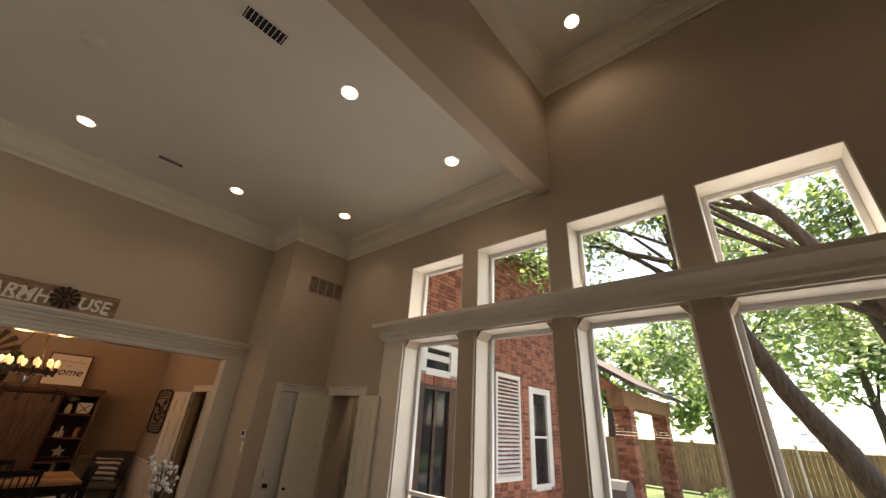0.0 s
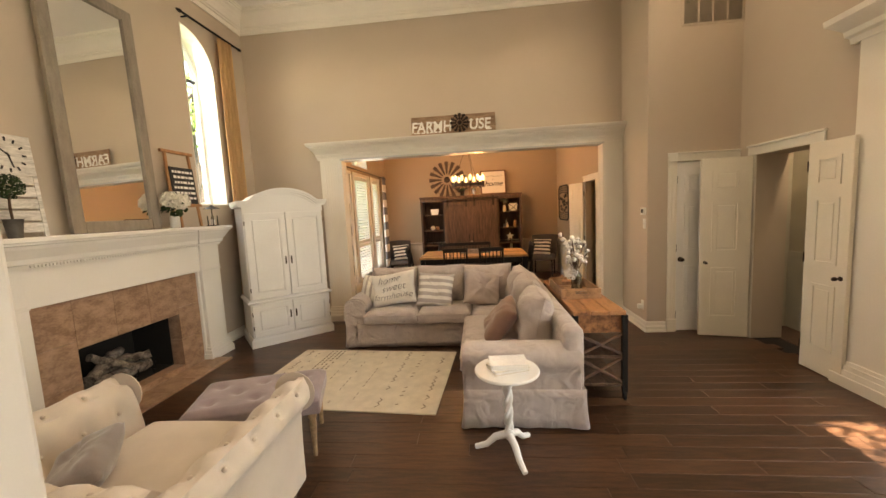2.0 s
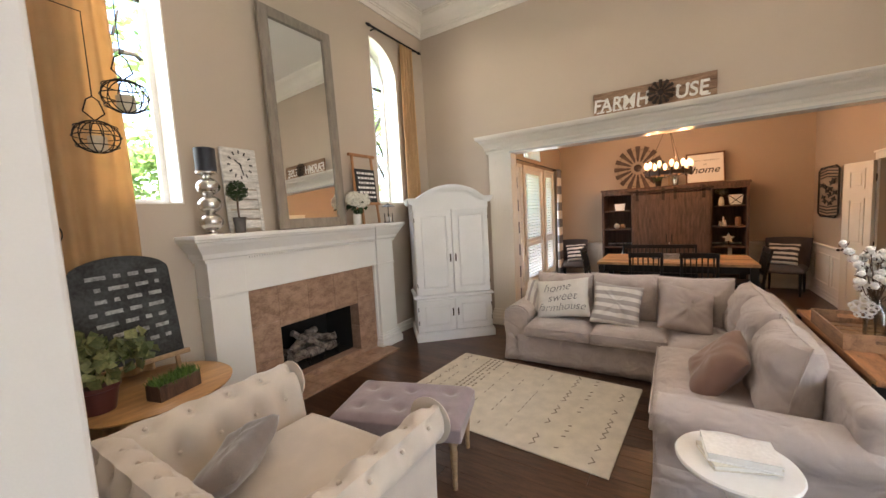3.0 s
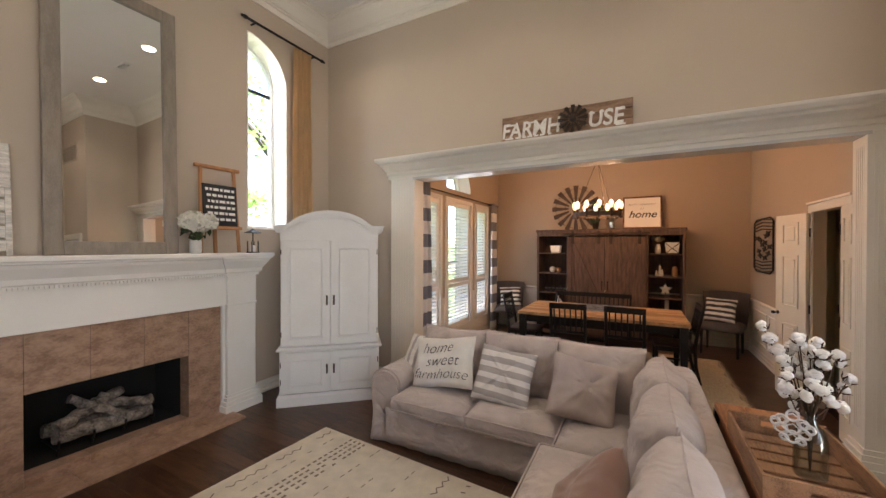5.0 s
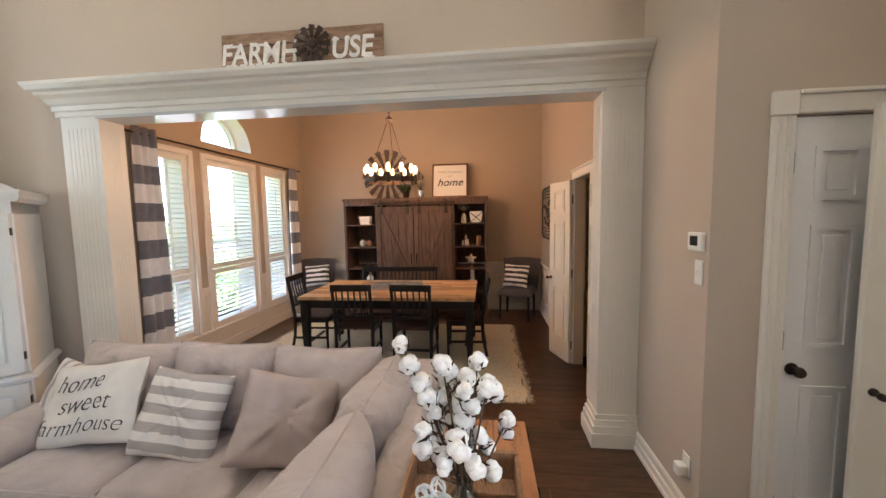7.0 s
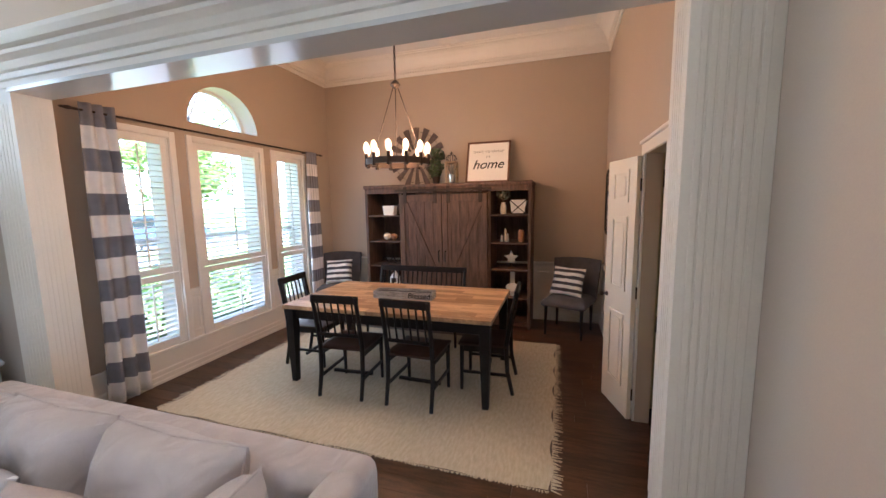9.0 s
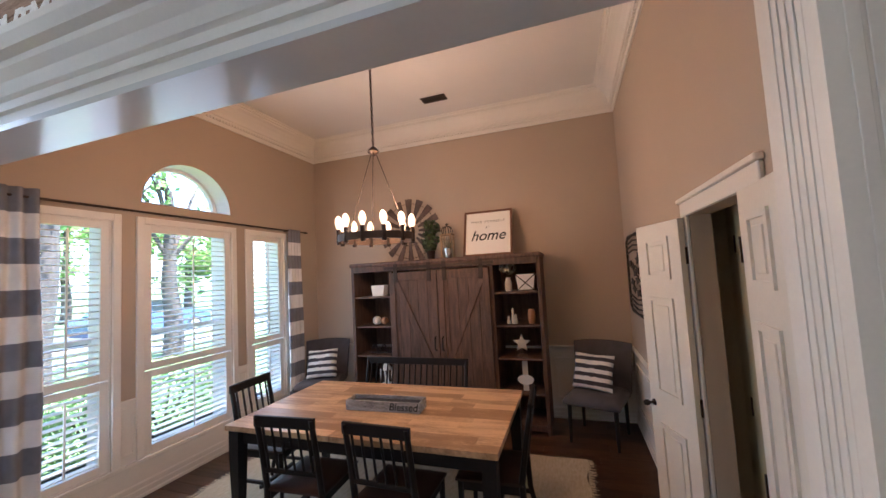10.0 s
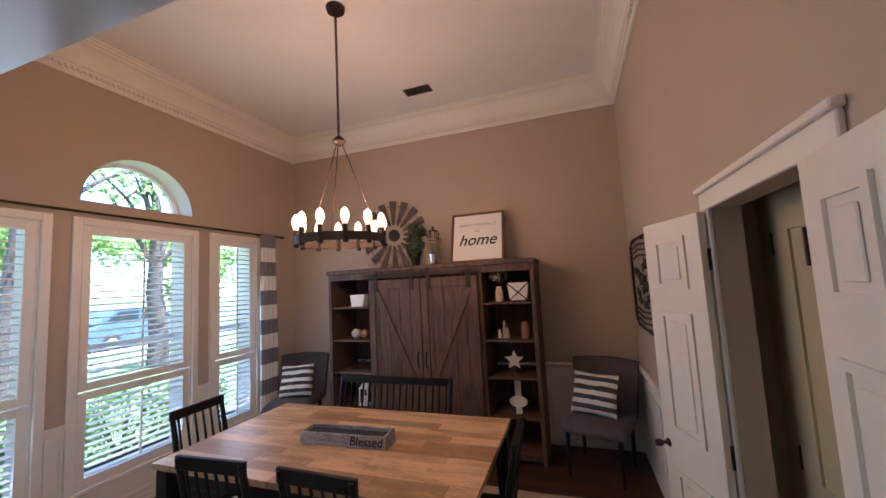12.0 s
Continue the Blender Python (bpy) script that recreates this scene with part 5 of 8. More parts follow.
def throw_pillow(m, w, h, t, label, mats, stripe=None, grp="sofa pillows", wr=0.016):
    p = thing("throw_pillow", m, label, "pillow", grp)
    bm = B()
    fs = pillow(bm, w, h, t, None, 64 if stripe else 30, wr=wr)
    if stripe:
        for f in fs:
            f.material_index = stripe(f.calc_center_median())
    part("cover", bm, mats, p, smooth=True)
    return p


def at_back(x, y, z, yaw, lean, roll=0):
    return Matrix.Translation((x, y, z)) @ Matrix.Rotation(radians(yaw), 4, "Z") @ Matrix.Rotation(radians(lean), 4, "X") @ Matrix.Rotation(radians(roll), 4, "Y")


throw_pillow(at_back(-4.98, -0.33, 0.645, 78, -24, 3), 0.40, 0.38, 0.13, "white pillow with soft grey vertical stripes", [STRW, STRG], lambda c: int(0.1 < abs(c.x) < 0.13 or 0.02 < abs(c.x) < 0.05))
hp = throw_pillow(at_back(-4.885, -0.07, 0.675, 86, -27, -9), 0.56, 0.42, 0.14, "cream pillow lettered home sweet farmhouse", [STRW])
INKP = mat("charcoal_ink", (0.06, 0.06, 0.065), 0.8)
for text, x, z, size in (("home", -0.04, 0.10, 0.125), ("sweet", 0.01, -0.005, 0.125), ("farmhouse", 0.0, -0.11, 0.112)):
    wd = words(text, size, Matrix.Translation((x, 0, z)) @ Matrix.Rotation(math.pi / 2, 4, "X"), INKP, hp, shear=0.36, bold=-0.0022, space=1.02)
    for v in wd.data.vertices:
        q, r = v.co.x / 0.27, v.co.z / 0.205
        v.co.z += 0.008 * math.sin(v.co.x * 16)
        v.co.y += pillow_place(max(-1, min(1, q)), max(-1, min(1, r)), -1, 0.56, 0.42, 0.14, 0, 0.016)[1] - 0.003
throw_pillow(at_back(-4.86, 0.46, 0.65, 93, -27, 6), 0.44, 0.42, 0.15, "grey and white striped square pillow", [STRW, STRG], lambda c: int(math.floor((c.z + 0.215) / 0.042)) % 2)
throw_pillow(at_back(-4.84, 1.03, 0.655, 116, -28, 16), 0.45, 0.43, 0.18, "plain taupe square pillow with a dent", [TAUPE], wr=0.045)
throw_pillow(at_back(-3.72, 1.18, 0.60, 5, -38, 10), 0.44, 0.40, 0.17, "russet brown velvet pillow slumped on the seat", [RUSSET])

# ---- rug ----
rg = thing("area_rug", pose(-3.885, -0.25, 0, 0, 0, -4), "cream woven area rug with brown dashes", "rug")
bm = B()
box(bm, -0.65, 0.65, -0.92, 0.92, 0.0, 0.012, 0.004)
part("rug_body", bm, RUGM, rg)
bm = B()
rng = random.Random(4)


def dash(cx, cy, lx, ly, rot=0.0):
    box(bm, -lx / 2, lx / 2, -ly / 2, ly / 2, 0.0118, 0.0132, m=Matrix.Translation((cx, cy, 0)) @ Matrix.Rotation(rot, 4, "Z"))


for yb in (-0.56, -0.51, -0.46, -0.41):
    x = -0.6
    while x < 0.6:
        if rng.random() < 0.93:
            dash(x, yb, 0.03, 0.018)
        x += 0.052
for yb in (-0.83, -0.7, -0.25, -0.05, 0.15, 0.38, 0.56, 0.78):
    x = -0.6
    kind = rng.choice((0, 1, 2))
    while x < 0.6:
        if rng.random() < 0.75:
            if kind == 0:
                dash(x, yb + 0.02, 0.05, 0.008, 0.7)
                dash(x + 0.035, yb + 0.02, 0.05, 0.008, -0.7)
            elif kind == 1:
                dash(x, yb, 0.04, 0.007)
            else:
                dash(x, yb, 0.012, 0.03, 0.4)
        x += 0.075
pt = part("pattern", bm, RUGD, rg, "worn brown woven dashes")
pt["kind"] = "stuff"

# ---- pedestal stand with books ----
st = thing("pedestal_table", pose(-2.735, 1.163, 0), "white round pedestal table with a twisted stem", "side table")
bm = B()
lathe(bm, [(0.03, 0.545), (0.19, 0.555), (0.205, 0.562), (0.208, 0.572), (0.203, 0.58), (0.19, 0.58)], 40)
part("top", bm, WHITE, st, smooth=True)
bm = B()
nz, na = 46, 16
rings = []
for k in range(nz + 1):
    z = 0.17 + 0.33 * k / nz
    rings.append([bm.verts.new(((0.025 + 0.009 * math.cos(3 * (a + 0.0) - z * 60)) * math.cos(a), (0.025 + 0.009 * math.cos(3 * a - z * 60)) * math.sin(a), z)) for a in [2 * math.pi * i / na for i in range(na)]])
for a, b in zip(rings, rings[1:]):
    for i in range(na):
        bm.faces.new((a[i], a[(i + 1) % na], b[(i + 1) % na], b[i]))
part("twisted_stem", bm, WHITE, st, smooth=2)
bm = B()
lathe(bm, [(0.02, 0.10), (0.032, 0.12), (0.036, 0.14), (0.024, 0.165), (0.024, 0.175)], 20)
part("collar", bm, WHITE, st, smooth=True)
bm = B()
lathe(bm, [(0.024, 0.495), (0.034, 0.51), (0.024, 0.525), (0.06, 0.546)], 20)
part("collar", bm, WHITE, st, smooth=True)
for k in range(3):
    a = radians(20 + 120 * k)
    bm = B()
    tube(bm, [(0.02 * math.cos(a), 0.02 * math.sin(a), 0.13), (0.09 * math.cos(a), 0.09 * math.sin(a), 0.105), (0.15 * math.cos(a), 0.15 * math.sin(a), 0.045), (0.225 * math.cos(a), 0.225 * math.sin(a), 0.017)], [0.026, 0.023, 0.02, 0.017], 10)
    part("foot", bm, WHITE, st, smooth=True)


def book(m, w, d, h, label, cover):
    b = thing("book", m, label, "book", "books on the pedestal table")
    bm = B()
    box(bm, -w / 2, w / 2, -d / 2, d / 2, 0, 0.004)
    box(bm, -w / 2, w / 2, -d / 2, d / 2, h - 0.004, h)
    box(bm, -w / 2, -w / 2 + 0.004, -d / 2, d / 2, 0, h)
    part("cover", bm, cover, b)
    bm = B()
    box(bm, -w / 2 + 0.004, w / 2 - 0.005, -d / 2 + 0.005, d / 2 - 0.005, 0.004, h - 0.004)
    part("page_block", bm, PAPER, b)


book(pose(-2.735, 1.168, 0.58, 0, 0, 20), 0.16, 0.23, 0.024, "closed cream book lying on the table", mat("book_cream", (0.70, 0.66, 0.57), 0.6))
book(pose(-2.735, 1.173, 0.604, 0, 0, 5), 0.165, 0.235, 0.034, "thick white book stacked on another", mat("book_white", (0.80, 0.79, 0.77), 0.5))

# ---- console table behind the sofa ----
cn = thing("console_table", pose(-4.085, 1.96, 0), "rustic wood console with dark metal legs and X ends", "console table")
CX, CY = 0.68, 0.21
for k in range(3):
    bm = B()
    box(bm, -CX, CX, -CY + k * 0.137 + 0.001, -CY + (k + 1) * 0.137 - 0.001, 0.715, 0.75, 0.004)
    part("top_plank", bm, RUSTIC, cn)
bm = B()
box(bm, -CX + 0.03, CX - 0.03, -CY + 0.02, CY - 0.02, 0.565, 0.715)
part("apron", bm, RUSTIC, cn)
for x in (-0.4, 0.0, 0.4):
    bm = B()
    box(bm, x - 0.18, x + 0.18, CY - 0.02, CY - 0.006, 0.58, 0.70, 0.003)
    dr = part("drawer", bm, RUSTIC, cn)
    bm = B()
    tube(bm, [(x - 0.04, CY - 0.006, 0.64), (x - 0.03, CY + 0.015, 0.635), (x + 0.03, CY + 0.015, 0.635), (x + 0.04, CY - 0.006, 0.64)], 0.005, 6)
    part("pull", bm, IRON, dr)
for sx in (-1, 1):
    for sy in (-1, 1):
        bm = B()
        box(bm, sx * (CX - 0.02) - 0.021, sx * (CX - 0.02) + 0.021, sy * (CY - 0.018) - 0.021, sy * (CY - 0.018) + 0.021, 0.075, 0.715, 0.002)
        part("leg", bm, IRON, cn)
        bm = B()
        lathe(bm, [(0.03, -0.011), (0.036, -0.006), (0.036, 0.006), (0.03, 0.011)], 16, Matrix.Translation((sx * (CX - 0.02), sy * (CY - 0.018), 0.036)) @ Matrix.Rotation(math.pi / 2, 4, "X"))
        box(bm, sx * (CX - 0.02) - 0.012, sx * (CX - 0.02) + 0.012, sy * (CY - 0.018) - 0.018, sy * (CY - 0.018) + 0.018, 0.04, 0.08)
        part("caster", bm, IRON, cn)
    for z0, z1 in ((0.15, 0.36), (0.38, 0.56)):
        for s in (-1, 1):
            bm = B()
            tube(bm, [(sx * (CX - 0.02), -CY + 0.03, z0 if s > 0 else z1), (sx * (CX - 0.02), CY - 0.03, z1 if s > 0 else z0)], 0.013, 6)
            part("cross_brace", bm, GREYWOOD, cn)
for z in (0.12, 0.36):
    for k in range(3):
        bm = B()
        box(bm, -CX + 0.01, CX - 0.01, -CY + 0.02 + k * 0.123 + 0.001, -CY + 0.02 + (k + 1) * 0.123 - 0.001, z, z + 0.022, 0.003)
        part("shelf_plank", bm, GREYWOOD, cn)

tr = thing("wooden_tray", pose(-4.115, 1.925, 0.751), "slatted brown wooden crate tray with cut-out handles", "tray")
TX, TY = 0.295, 0.175
for x in (-1, 1):
    bm = B()
    y0, y1, z0, z1 = -TY, TY, 0.0, 0.095
    X = x * TX
    a, b = sorted((X, X - x * 0.014))
    # end board round a slot
    for c in ((y0, -0.05, z0, z1), (0.05, y1, z0, z1), (-0.05, 0.05, z0, 0.045), (-0.05, 0.05, 0.072, z1)):
        box(bm, a, b, *c)
    part("end_board", bm, TRAYW, tr)
for y in (-1, 1):
    bm = B()
    a, b = sorted((y * TY, y * (TY - 0.012)))
    box(bm, -TX + 0.014, TX - 0.014, a, b, 0, 0.09, 0.002)
    part("side_board", bm, TRAYW, tr)
for k in range(6):
    bm = B()
    x = -TX + 0.025 + k * 0.094
    box(bm, x, x + 0.07, -TY + 0.012, TY - 0.012, 0.004, 0.014, 0.002)
    part("slat", bm, TRAYW, tr)

bt = thing("cotton_vase", pose(-4.06, 1.945, 0.766), "clear glass bottle with cotton stems", "vase")
bm = B()
lathe(bm, [(0.045, 0), (0.05, 0.01), (0.05, 0.15), (0.042, 0.18), (0.02, 0.21), (0.018, 0.25), (0.022, 0.255), (0.018, 0.255), (0.015, 0.21), (0.038, 0.178), (0.046, 0.148), (0.046, 0.012)], 24)
ob = part("bottle", bm, BOTTLE, bt, smooth=True)
rng = random.Random(17)
bolls = []
while len(bolls) < 40:
    q = Vector((rng.uniform(-1, 1), rng.uniform(-1, 1), rng.uniform(-1, 1)))
    if q.length > 1:
        continue
    p = Vector((q.x * 0.105, q.y * 0.11, 0.41 + q.z * 0.165))
    if all((p - o).length > 0.037 for o in bolls):
        bolls.append(p)
bolls = [p - Vector((0, 0, 0.025)) for p in bolls] + [Vector((0.0, -0.10, 0.47)), Vector((0.01, -0.125, 0.515)), Vector((0.0, -0.145, 0.56))]
for p in bolls[::2]:
    bm = B()
    tube(bm, [(0, 0, 0.02), (p.x * 0.08, p.y * 0.08, 0.22), (p.x * 0.6, p.y * 0.6, p.z * 0.75), p], [0.003, 0.003, 0.0025, 0.002], 5)
    part("stem", bm, TWIG, bt)
bl = None
for p in bolls:
    if bl is None:
        bm = B()
        for q in ((0.013, 0, 0), (-0.013, 0.004, 0.002), (0, 0.013, -0.003), (0.002, -0.013, 0.004), (0, 0, 0.012)):
            bmesh.ops.create_icosphere(bm, subdivisions=2, radius=0.0155, matrix=Matrix.Translation(Vector(q) * 0.75))
        for v in bm.verts:
            v.co += v.co.normalized() * 0.004 * noise.noise(v.co * 70)
        ob = part("cotton_boll", bm, COTTON, bt, smooth=2)
        bl = ob.data
        ob.location = p
    else:
        ob = mesh_part("cotton_boll", bl, bt, Matrix.Translation(p) @ Euler((rng.uniform(0, 6), rng.uniform(0, 6), 0)).to_matrix().to_4x4() @ Matrix.Scale(rng.uniform(0.8, 1.15), 4))
husk = None
for p in bolls:
    away = Vector((p.x, p.y, p.z - 0.30)).normalized()
    m = Matrix.Translation(p - away * 0.020) @ away.to_track_quat("Z", "Y").to_matrix().to_4x4()
    if husk is None:
        bm = B()
        for k in range(5):
            a = 2 * math.pi * k / 5
            ca, sa = math.cos(a), math.sin(a)
            v = [bm.verts.new(q) for q in ((0, 0, -0.002), (0.017 * ca - 0.007 * sa, 0.017 * sa + 0.007 * ca, 0.006), (0.031 * ca, 0.031 * sa, 0.026), (0.017 * ca + 0.007 * sa, 0.017 * sa - 0.007 * ca, 0.006))]
            bm.faces.new(v)
        bmesh.ops.solidify(bm, geom=bm.faces[:], thickness=0.0012)
        ob = part("husk", bm, mat("cotton_husk", (0.10, 0.05, 0.03), 0.8, var=0.3), bt, "dry brown husk")
        ob.matrix_local, husk = m, ob.data
    else:
        mesh_part("husk", husk, bt, m)
gl = thing("filigree_ornament", pose(-4.03, 1.885, 0.905, 0, 0, 62), "white lacy openwork ornament hung on the bottle's neck", "ornament")
bm = B()
for k, (x, z, r) in enumerate(((0, 0.05, 0.024), (-0.034, 0.034, 0.018), (0.034, 0.034, 0.018), (-0.03, 0.07, 0.017), (0.03, 0.07, 0.017), (0, 0.092, 0.018), (0, 0.012, 0.02), (-0.05, 0.056, 0.013), (0.05, 0.056, 0.013), (-0.024, 0.002, 0.013), (0.024, 0.002, 0.013))):
    tube(bm, [(x + r * math.cos(a), 0.006 * math.sin(3 * x * 40 + a), z + r * math.sin(a)) for a in [2 * math.pi * q / 14 for q in range(14)]], 0.0042, 6, True)
    tube(bm, [(x - r * 0.7, 0, z), (x, 0.004, z + r * 0.4), (x + r * 0.7, 0, z)], 0.003, 5)
part("filigree", bm, WHITE, gl, smooth=True)
bm = B()
tube(bm, [(0, 0, 0.108), (0.01, -0.02, 0.122), (0.03, -0.05, 0.125)], 0.0018, 5)
part("string", bm, COTTON, gl)

# ---- tufted armchair and bench ----
tc_ = thing("tufted_armchair", pose(-1.87, -0.62, 0), "cream button-tufted armchair with rolled arms", "armchair")
AX0, AX1, AYH = -0.52, 0.50, 0.63


def tufted_roll(name, length, height, thick, n_b, m, outward=1):
    """A padded rolled panel along x, leaning outwards along +y, with buttoned diamonds."""
    bm = B()
    nu, nv = 72, 22
    prof = [(-0.09, 0.26), (-0.08, 0.42), (-0.055, 0.56), (-0.01, 0.675), (0.06, 0.73), (0.135, 0.715), (0.17, 0.65), (0.16, 0.58), (0.10, 0.54), (0.09, 0.30), (0.09, 0.10)]
    # fine profile
    fine = []
    for k in range(nv + 1):
        s = k / nv * (len(prof) - 1)
        i = min(int(s), len(prof) - 2)
        f = s - i
        f = f
        fine.append((prof[i][0] * (1 - f) + prof[i + 1][0] * f, (prof[i][1] * (1 - f) + prof[i + 1][1] * f) * height / 0.73, s / (len(prof) - 1)))
    g = []
    for i in range(nu + 1):
        u = i / nu
        row = []
        for k, (py, pz, v) in enumerate(fine):
            d = 0
            if v < 0.72:
                # pulled-in buttons on a diamond lattice
                uu, vv = u * n_b, v / 0.19
                best = 9
                for r in (1, 2, 3):
                    off = 0.5 if r % 2 else 0.0
                    near = round(uu - off) + off
                    best = min(best, math.hypot((uu - near) * length / n_b, (vv - r) * 0.16))
                d = 0.045 * math.exp(-(best / 0.045) ** 2) + 0.012 * math.exp(-(best / 0.1) ** 2)
            k2 = min(len(fine) - 1, k + 1)
            k1 = max(0, k - 1)
            ty, tz = fine[k2][0] - fine[k1][0], fine[k2][1] - fine[k1][1]
            L = math.hypot(ty, tz) or 1
            ny, nz = -tz / L, ty / L
            x = (u - 0.5) * length
            endp = 1 - 0.10 * max(0, (abs(u - 0.5) * 2 - 0.93) / 0.07) ** 2
            row.append(bm.verts.new((x, (py - ny * d) * endp, (pz - nz * d * 1.0))))
        g.append(row)
    for a, b in zip(g, g[1:]):
        for k in range(nv):
            bm.faces.new((a[k], a[k + 1], b[k + 1], b[k]))
    bm.faces.new(g[0])
    bm.faces.new(g[-1][::-1])
    bmesh.ops.transform(bm, verts=bm.verts[:], matrix=m)
    part(name, bm, CREAM, tc_, smooth=True)
    # covered buttons
    seat = []
    for r in (1, 2, 3):
        off = 0.5 if r % 2 else 0.0
        for q in range(n_b + 1):
            uu = q + off
            if uu > n_b - 0.2 or uu < 0.2:
                continue
            s = r * 0.19 * (len(prof) - 1)
            i = int(s)
            f = s - i
            py = prof[i][0] * (1 - f) + prof[i + 1][0] * f
            pz = (prof[i][1] * (1 - f) + prof[i + 1][1] * f) * height / 0.73
            ty, tz = prof[i + 1][0] - prof[i][0], prof[i + 1][1] - prof[i][1]
            L = math.hypot(ty, tz)
            ny, nz = -tz / L, ty / L
            seat.append(((uu / n_b - 0.5) * length, py - ny * 0.038, pz - nz * 0.038))
    for p in seat:
        bm = B()
        bmesh.ops.create_uvsphere(bm, u_segments=8, v_segments=6, radius=0.011, matrix=m @ Matrix.Translation(p))
        part("button", bm, CREAM, tc_, smooth=2)


tufted_roll("arm", AX1 - AX0 - 0.05, 0.73, 0.18, 5, Matrix.Translation((-0.0, AYH - 0.14, 0)))
tufted_roll("arm", AX1 - AX0 - 0.05, 0.73, 0.18, 5, Matrix.Translation((-0.0, -AYH + 0.14, 0)) @ Matrix.Rotation(math.pi, 4, "Z"))
tufted_roll("backrest", 2 * AYH - 0.26, 0.78, 0.18, 6, Matrix.Translation((AX1 - 0.13, 0, 0)) @ Matrix.Rotation(-math.pi / 2, 4, "Z"))
bm = B()
cushion(bm, AX0 + 0.01, AX1 - 0.2, -AYH + 0.25, AYH - 0.25, 0.30, 0.45, 0.05, 0.035)
part("seat_cushion", bm, CREAM, tc_, smooth=2)
bm = B()
box(bm, AX0 + 0.03, AX1 - 0.06, -AYH + 0.06, AYH - 0.06, 0.10, 0.31, 0.02, 2)
part("seat_frame", bm, CREAM, tc_)
for x in (AX0 + 0.08, AX1 - 0.12):
    for y in (-AYH + 0.12, AYH - 0.12):
        bm = B()
        lathe(bm, [(0.016, 0), (0.028, 0.10)], 12, Matrix.Translation((x, y, 0)))
        part("leg", bm, TWIG, tc_)
for s in (-1, 1):
    bm = B()
    lathe(bm, [(0.12, 0), (0.115, 0.012), (0.02, 0.02)], 24, Matrix.Translation((AX0 + 0.026, s * (AYH - 0.085), 0.615)) @ Matrix.Rotation(-math.pi / 2, 4, "Y"))
    part("arm_rosette", bm, CREAM, tc_, smooth=True)
VELV = mat("grey_velvet", (0.16, 0.125, 0.11), 0.7, var=0.2, scale=7, fine=200, bump=0.03, sheen=0.6)
throw_pillow(Matrix.Translation((-1.76, -0.74, 0.575)) @ Matrix.Rotation(radians(38), 4, "Z") @ Matrix.Rotation(radians(-64), 4, "X"), 0.50, 0.26, 0.14, "grey-brown velvet pillow lying in the armchair", [VELV], grp="chair pillow")

ot = thing("tufted_bench", pose(-2.76, -0.55, 0, 0, 0, 18), "mauve tufted bench with turned pale legs", "bench")
bm = B()
nu, nv = 40, 28
g = []
for i in range(nu + 1):
    row = []
    for j in range(nv + 1):
        x, y = -0.25 + 0.5 * j / nv, -0.42 + 0.84 * i / nu
        best = min(math.hypot(x - bx, y - by) for bx, by in [(-0.12, -0.28), (0.12, -0.28), (0, -0.14), (-0.12, 0), (0.12, 0), (0, 0.14), (-0.12, 0.28), (0.12, 0.28)])
        e = max(abs(x) / 0.25, abs(y) / 0.42)
        row.append(bm.verts.new((x, y, 0.44 - 0.028 * math.exp(-(best / 0.035) ** 2) - 0.035 * max(0, (e - 0.85) / 0.15) ** 2)))
    g.append(row)
for a, b in zip(g, g[1:]):
    for j in range(nv):
        bm.faces.new((a[j], a[j + 1], b[j + 1], b[j]))
part("seat_pad", bm, MAUVE, ot, smooth=2)
bm = B()
box(bm, -0.25, 0.25, -0.42, 0.42, 0.315, 0.408, 0.012, 2)
part("seat_band", bm, MAUVE, ot)
for x in (-0.2, 0.2):
    for y in (-0.36, 0.36):
        bm = B()
        lathe(bm, [(0.012, 0), (0.016, 0.03), (0.014, 0.05), (0.024, 0.24), (0.02, 0.26), (0.028, 0.28), (0.028, 0.32)], 14, Matrix.Translation((x, y, 0)))
        part("leg", bm, PINE, ot, "pale turned leg", smooth=True)

# ---- round corner table with its things ----
rt = thing("round_table", pose(-1.86, -1.90, 0), "round honey oak table in the corner", "side table")
bm = B()
lathe(bm, [(0.42, 0.59), (0.445, 0.60), (0.45, 0.612), (0.44, 0.62)], 48)
part("top", bm, OAKTOP, rt, smooth=True)
bm = B()
lathe(bm, [(0.04, 0.08), (0.06, 0.14), (0.035, 0.22), (0.05, 0.40), (0.035, 0.52), (0.10, 0.59)], 20)
part("pedestal", bm, GREYWOOD, rt, smooth=True)
for k in range(4):
    a = radians(45 + 90 * k)
    bm = B()
    tube(bm, [(0.03 * math.cos(a), 0.03 * math.sin(a), 0.13), (0.18 * math.cos(a), 0.18 * math.sin(a), 0.09), (0.32 * math.cos(a), 0.32 * math.sin(a), 0.025)], [0.03, 0.027, 0.024], 10)
    part("foot", bm, GREYWOOD, rt, smooth=True)
cb = thing("chalkboard_easel", pose(-1.87, -2.11, 0.635, 10, 0, 0) @ Matrix.Scale(1.3, 4), "arched chalkboard with faded writing on a wooden easel", "chalkboard")
bm = B()
prism(bm, [(-0.21, 0.09)] + [(0.21, 0.09)] + [(0.21, 0.56)] + arch_pts(0.21, -0.21, 0.56, 0.09)[1:-1] + [(-0.21, 0.56)], 0, 0.015)
part("board", bm, mat("chalkboard", (0.022, 0.024, 0.026), 0.8, var=0.5, scale=6, col2=(0.06, 0.065, 0.068)), cb)
bm = B()
rng = random.Random(9)
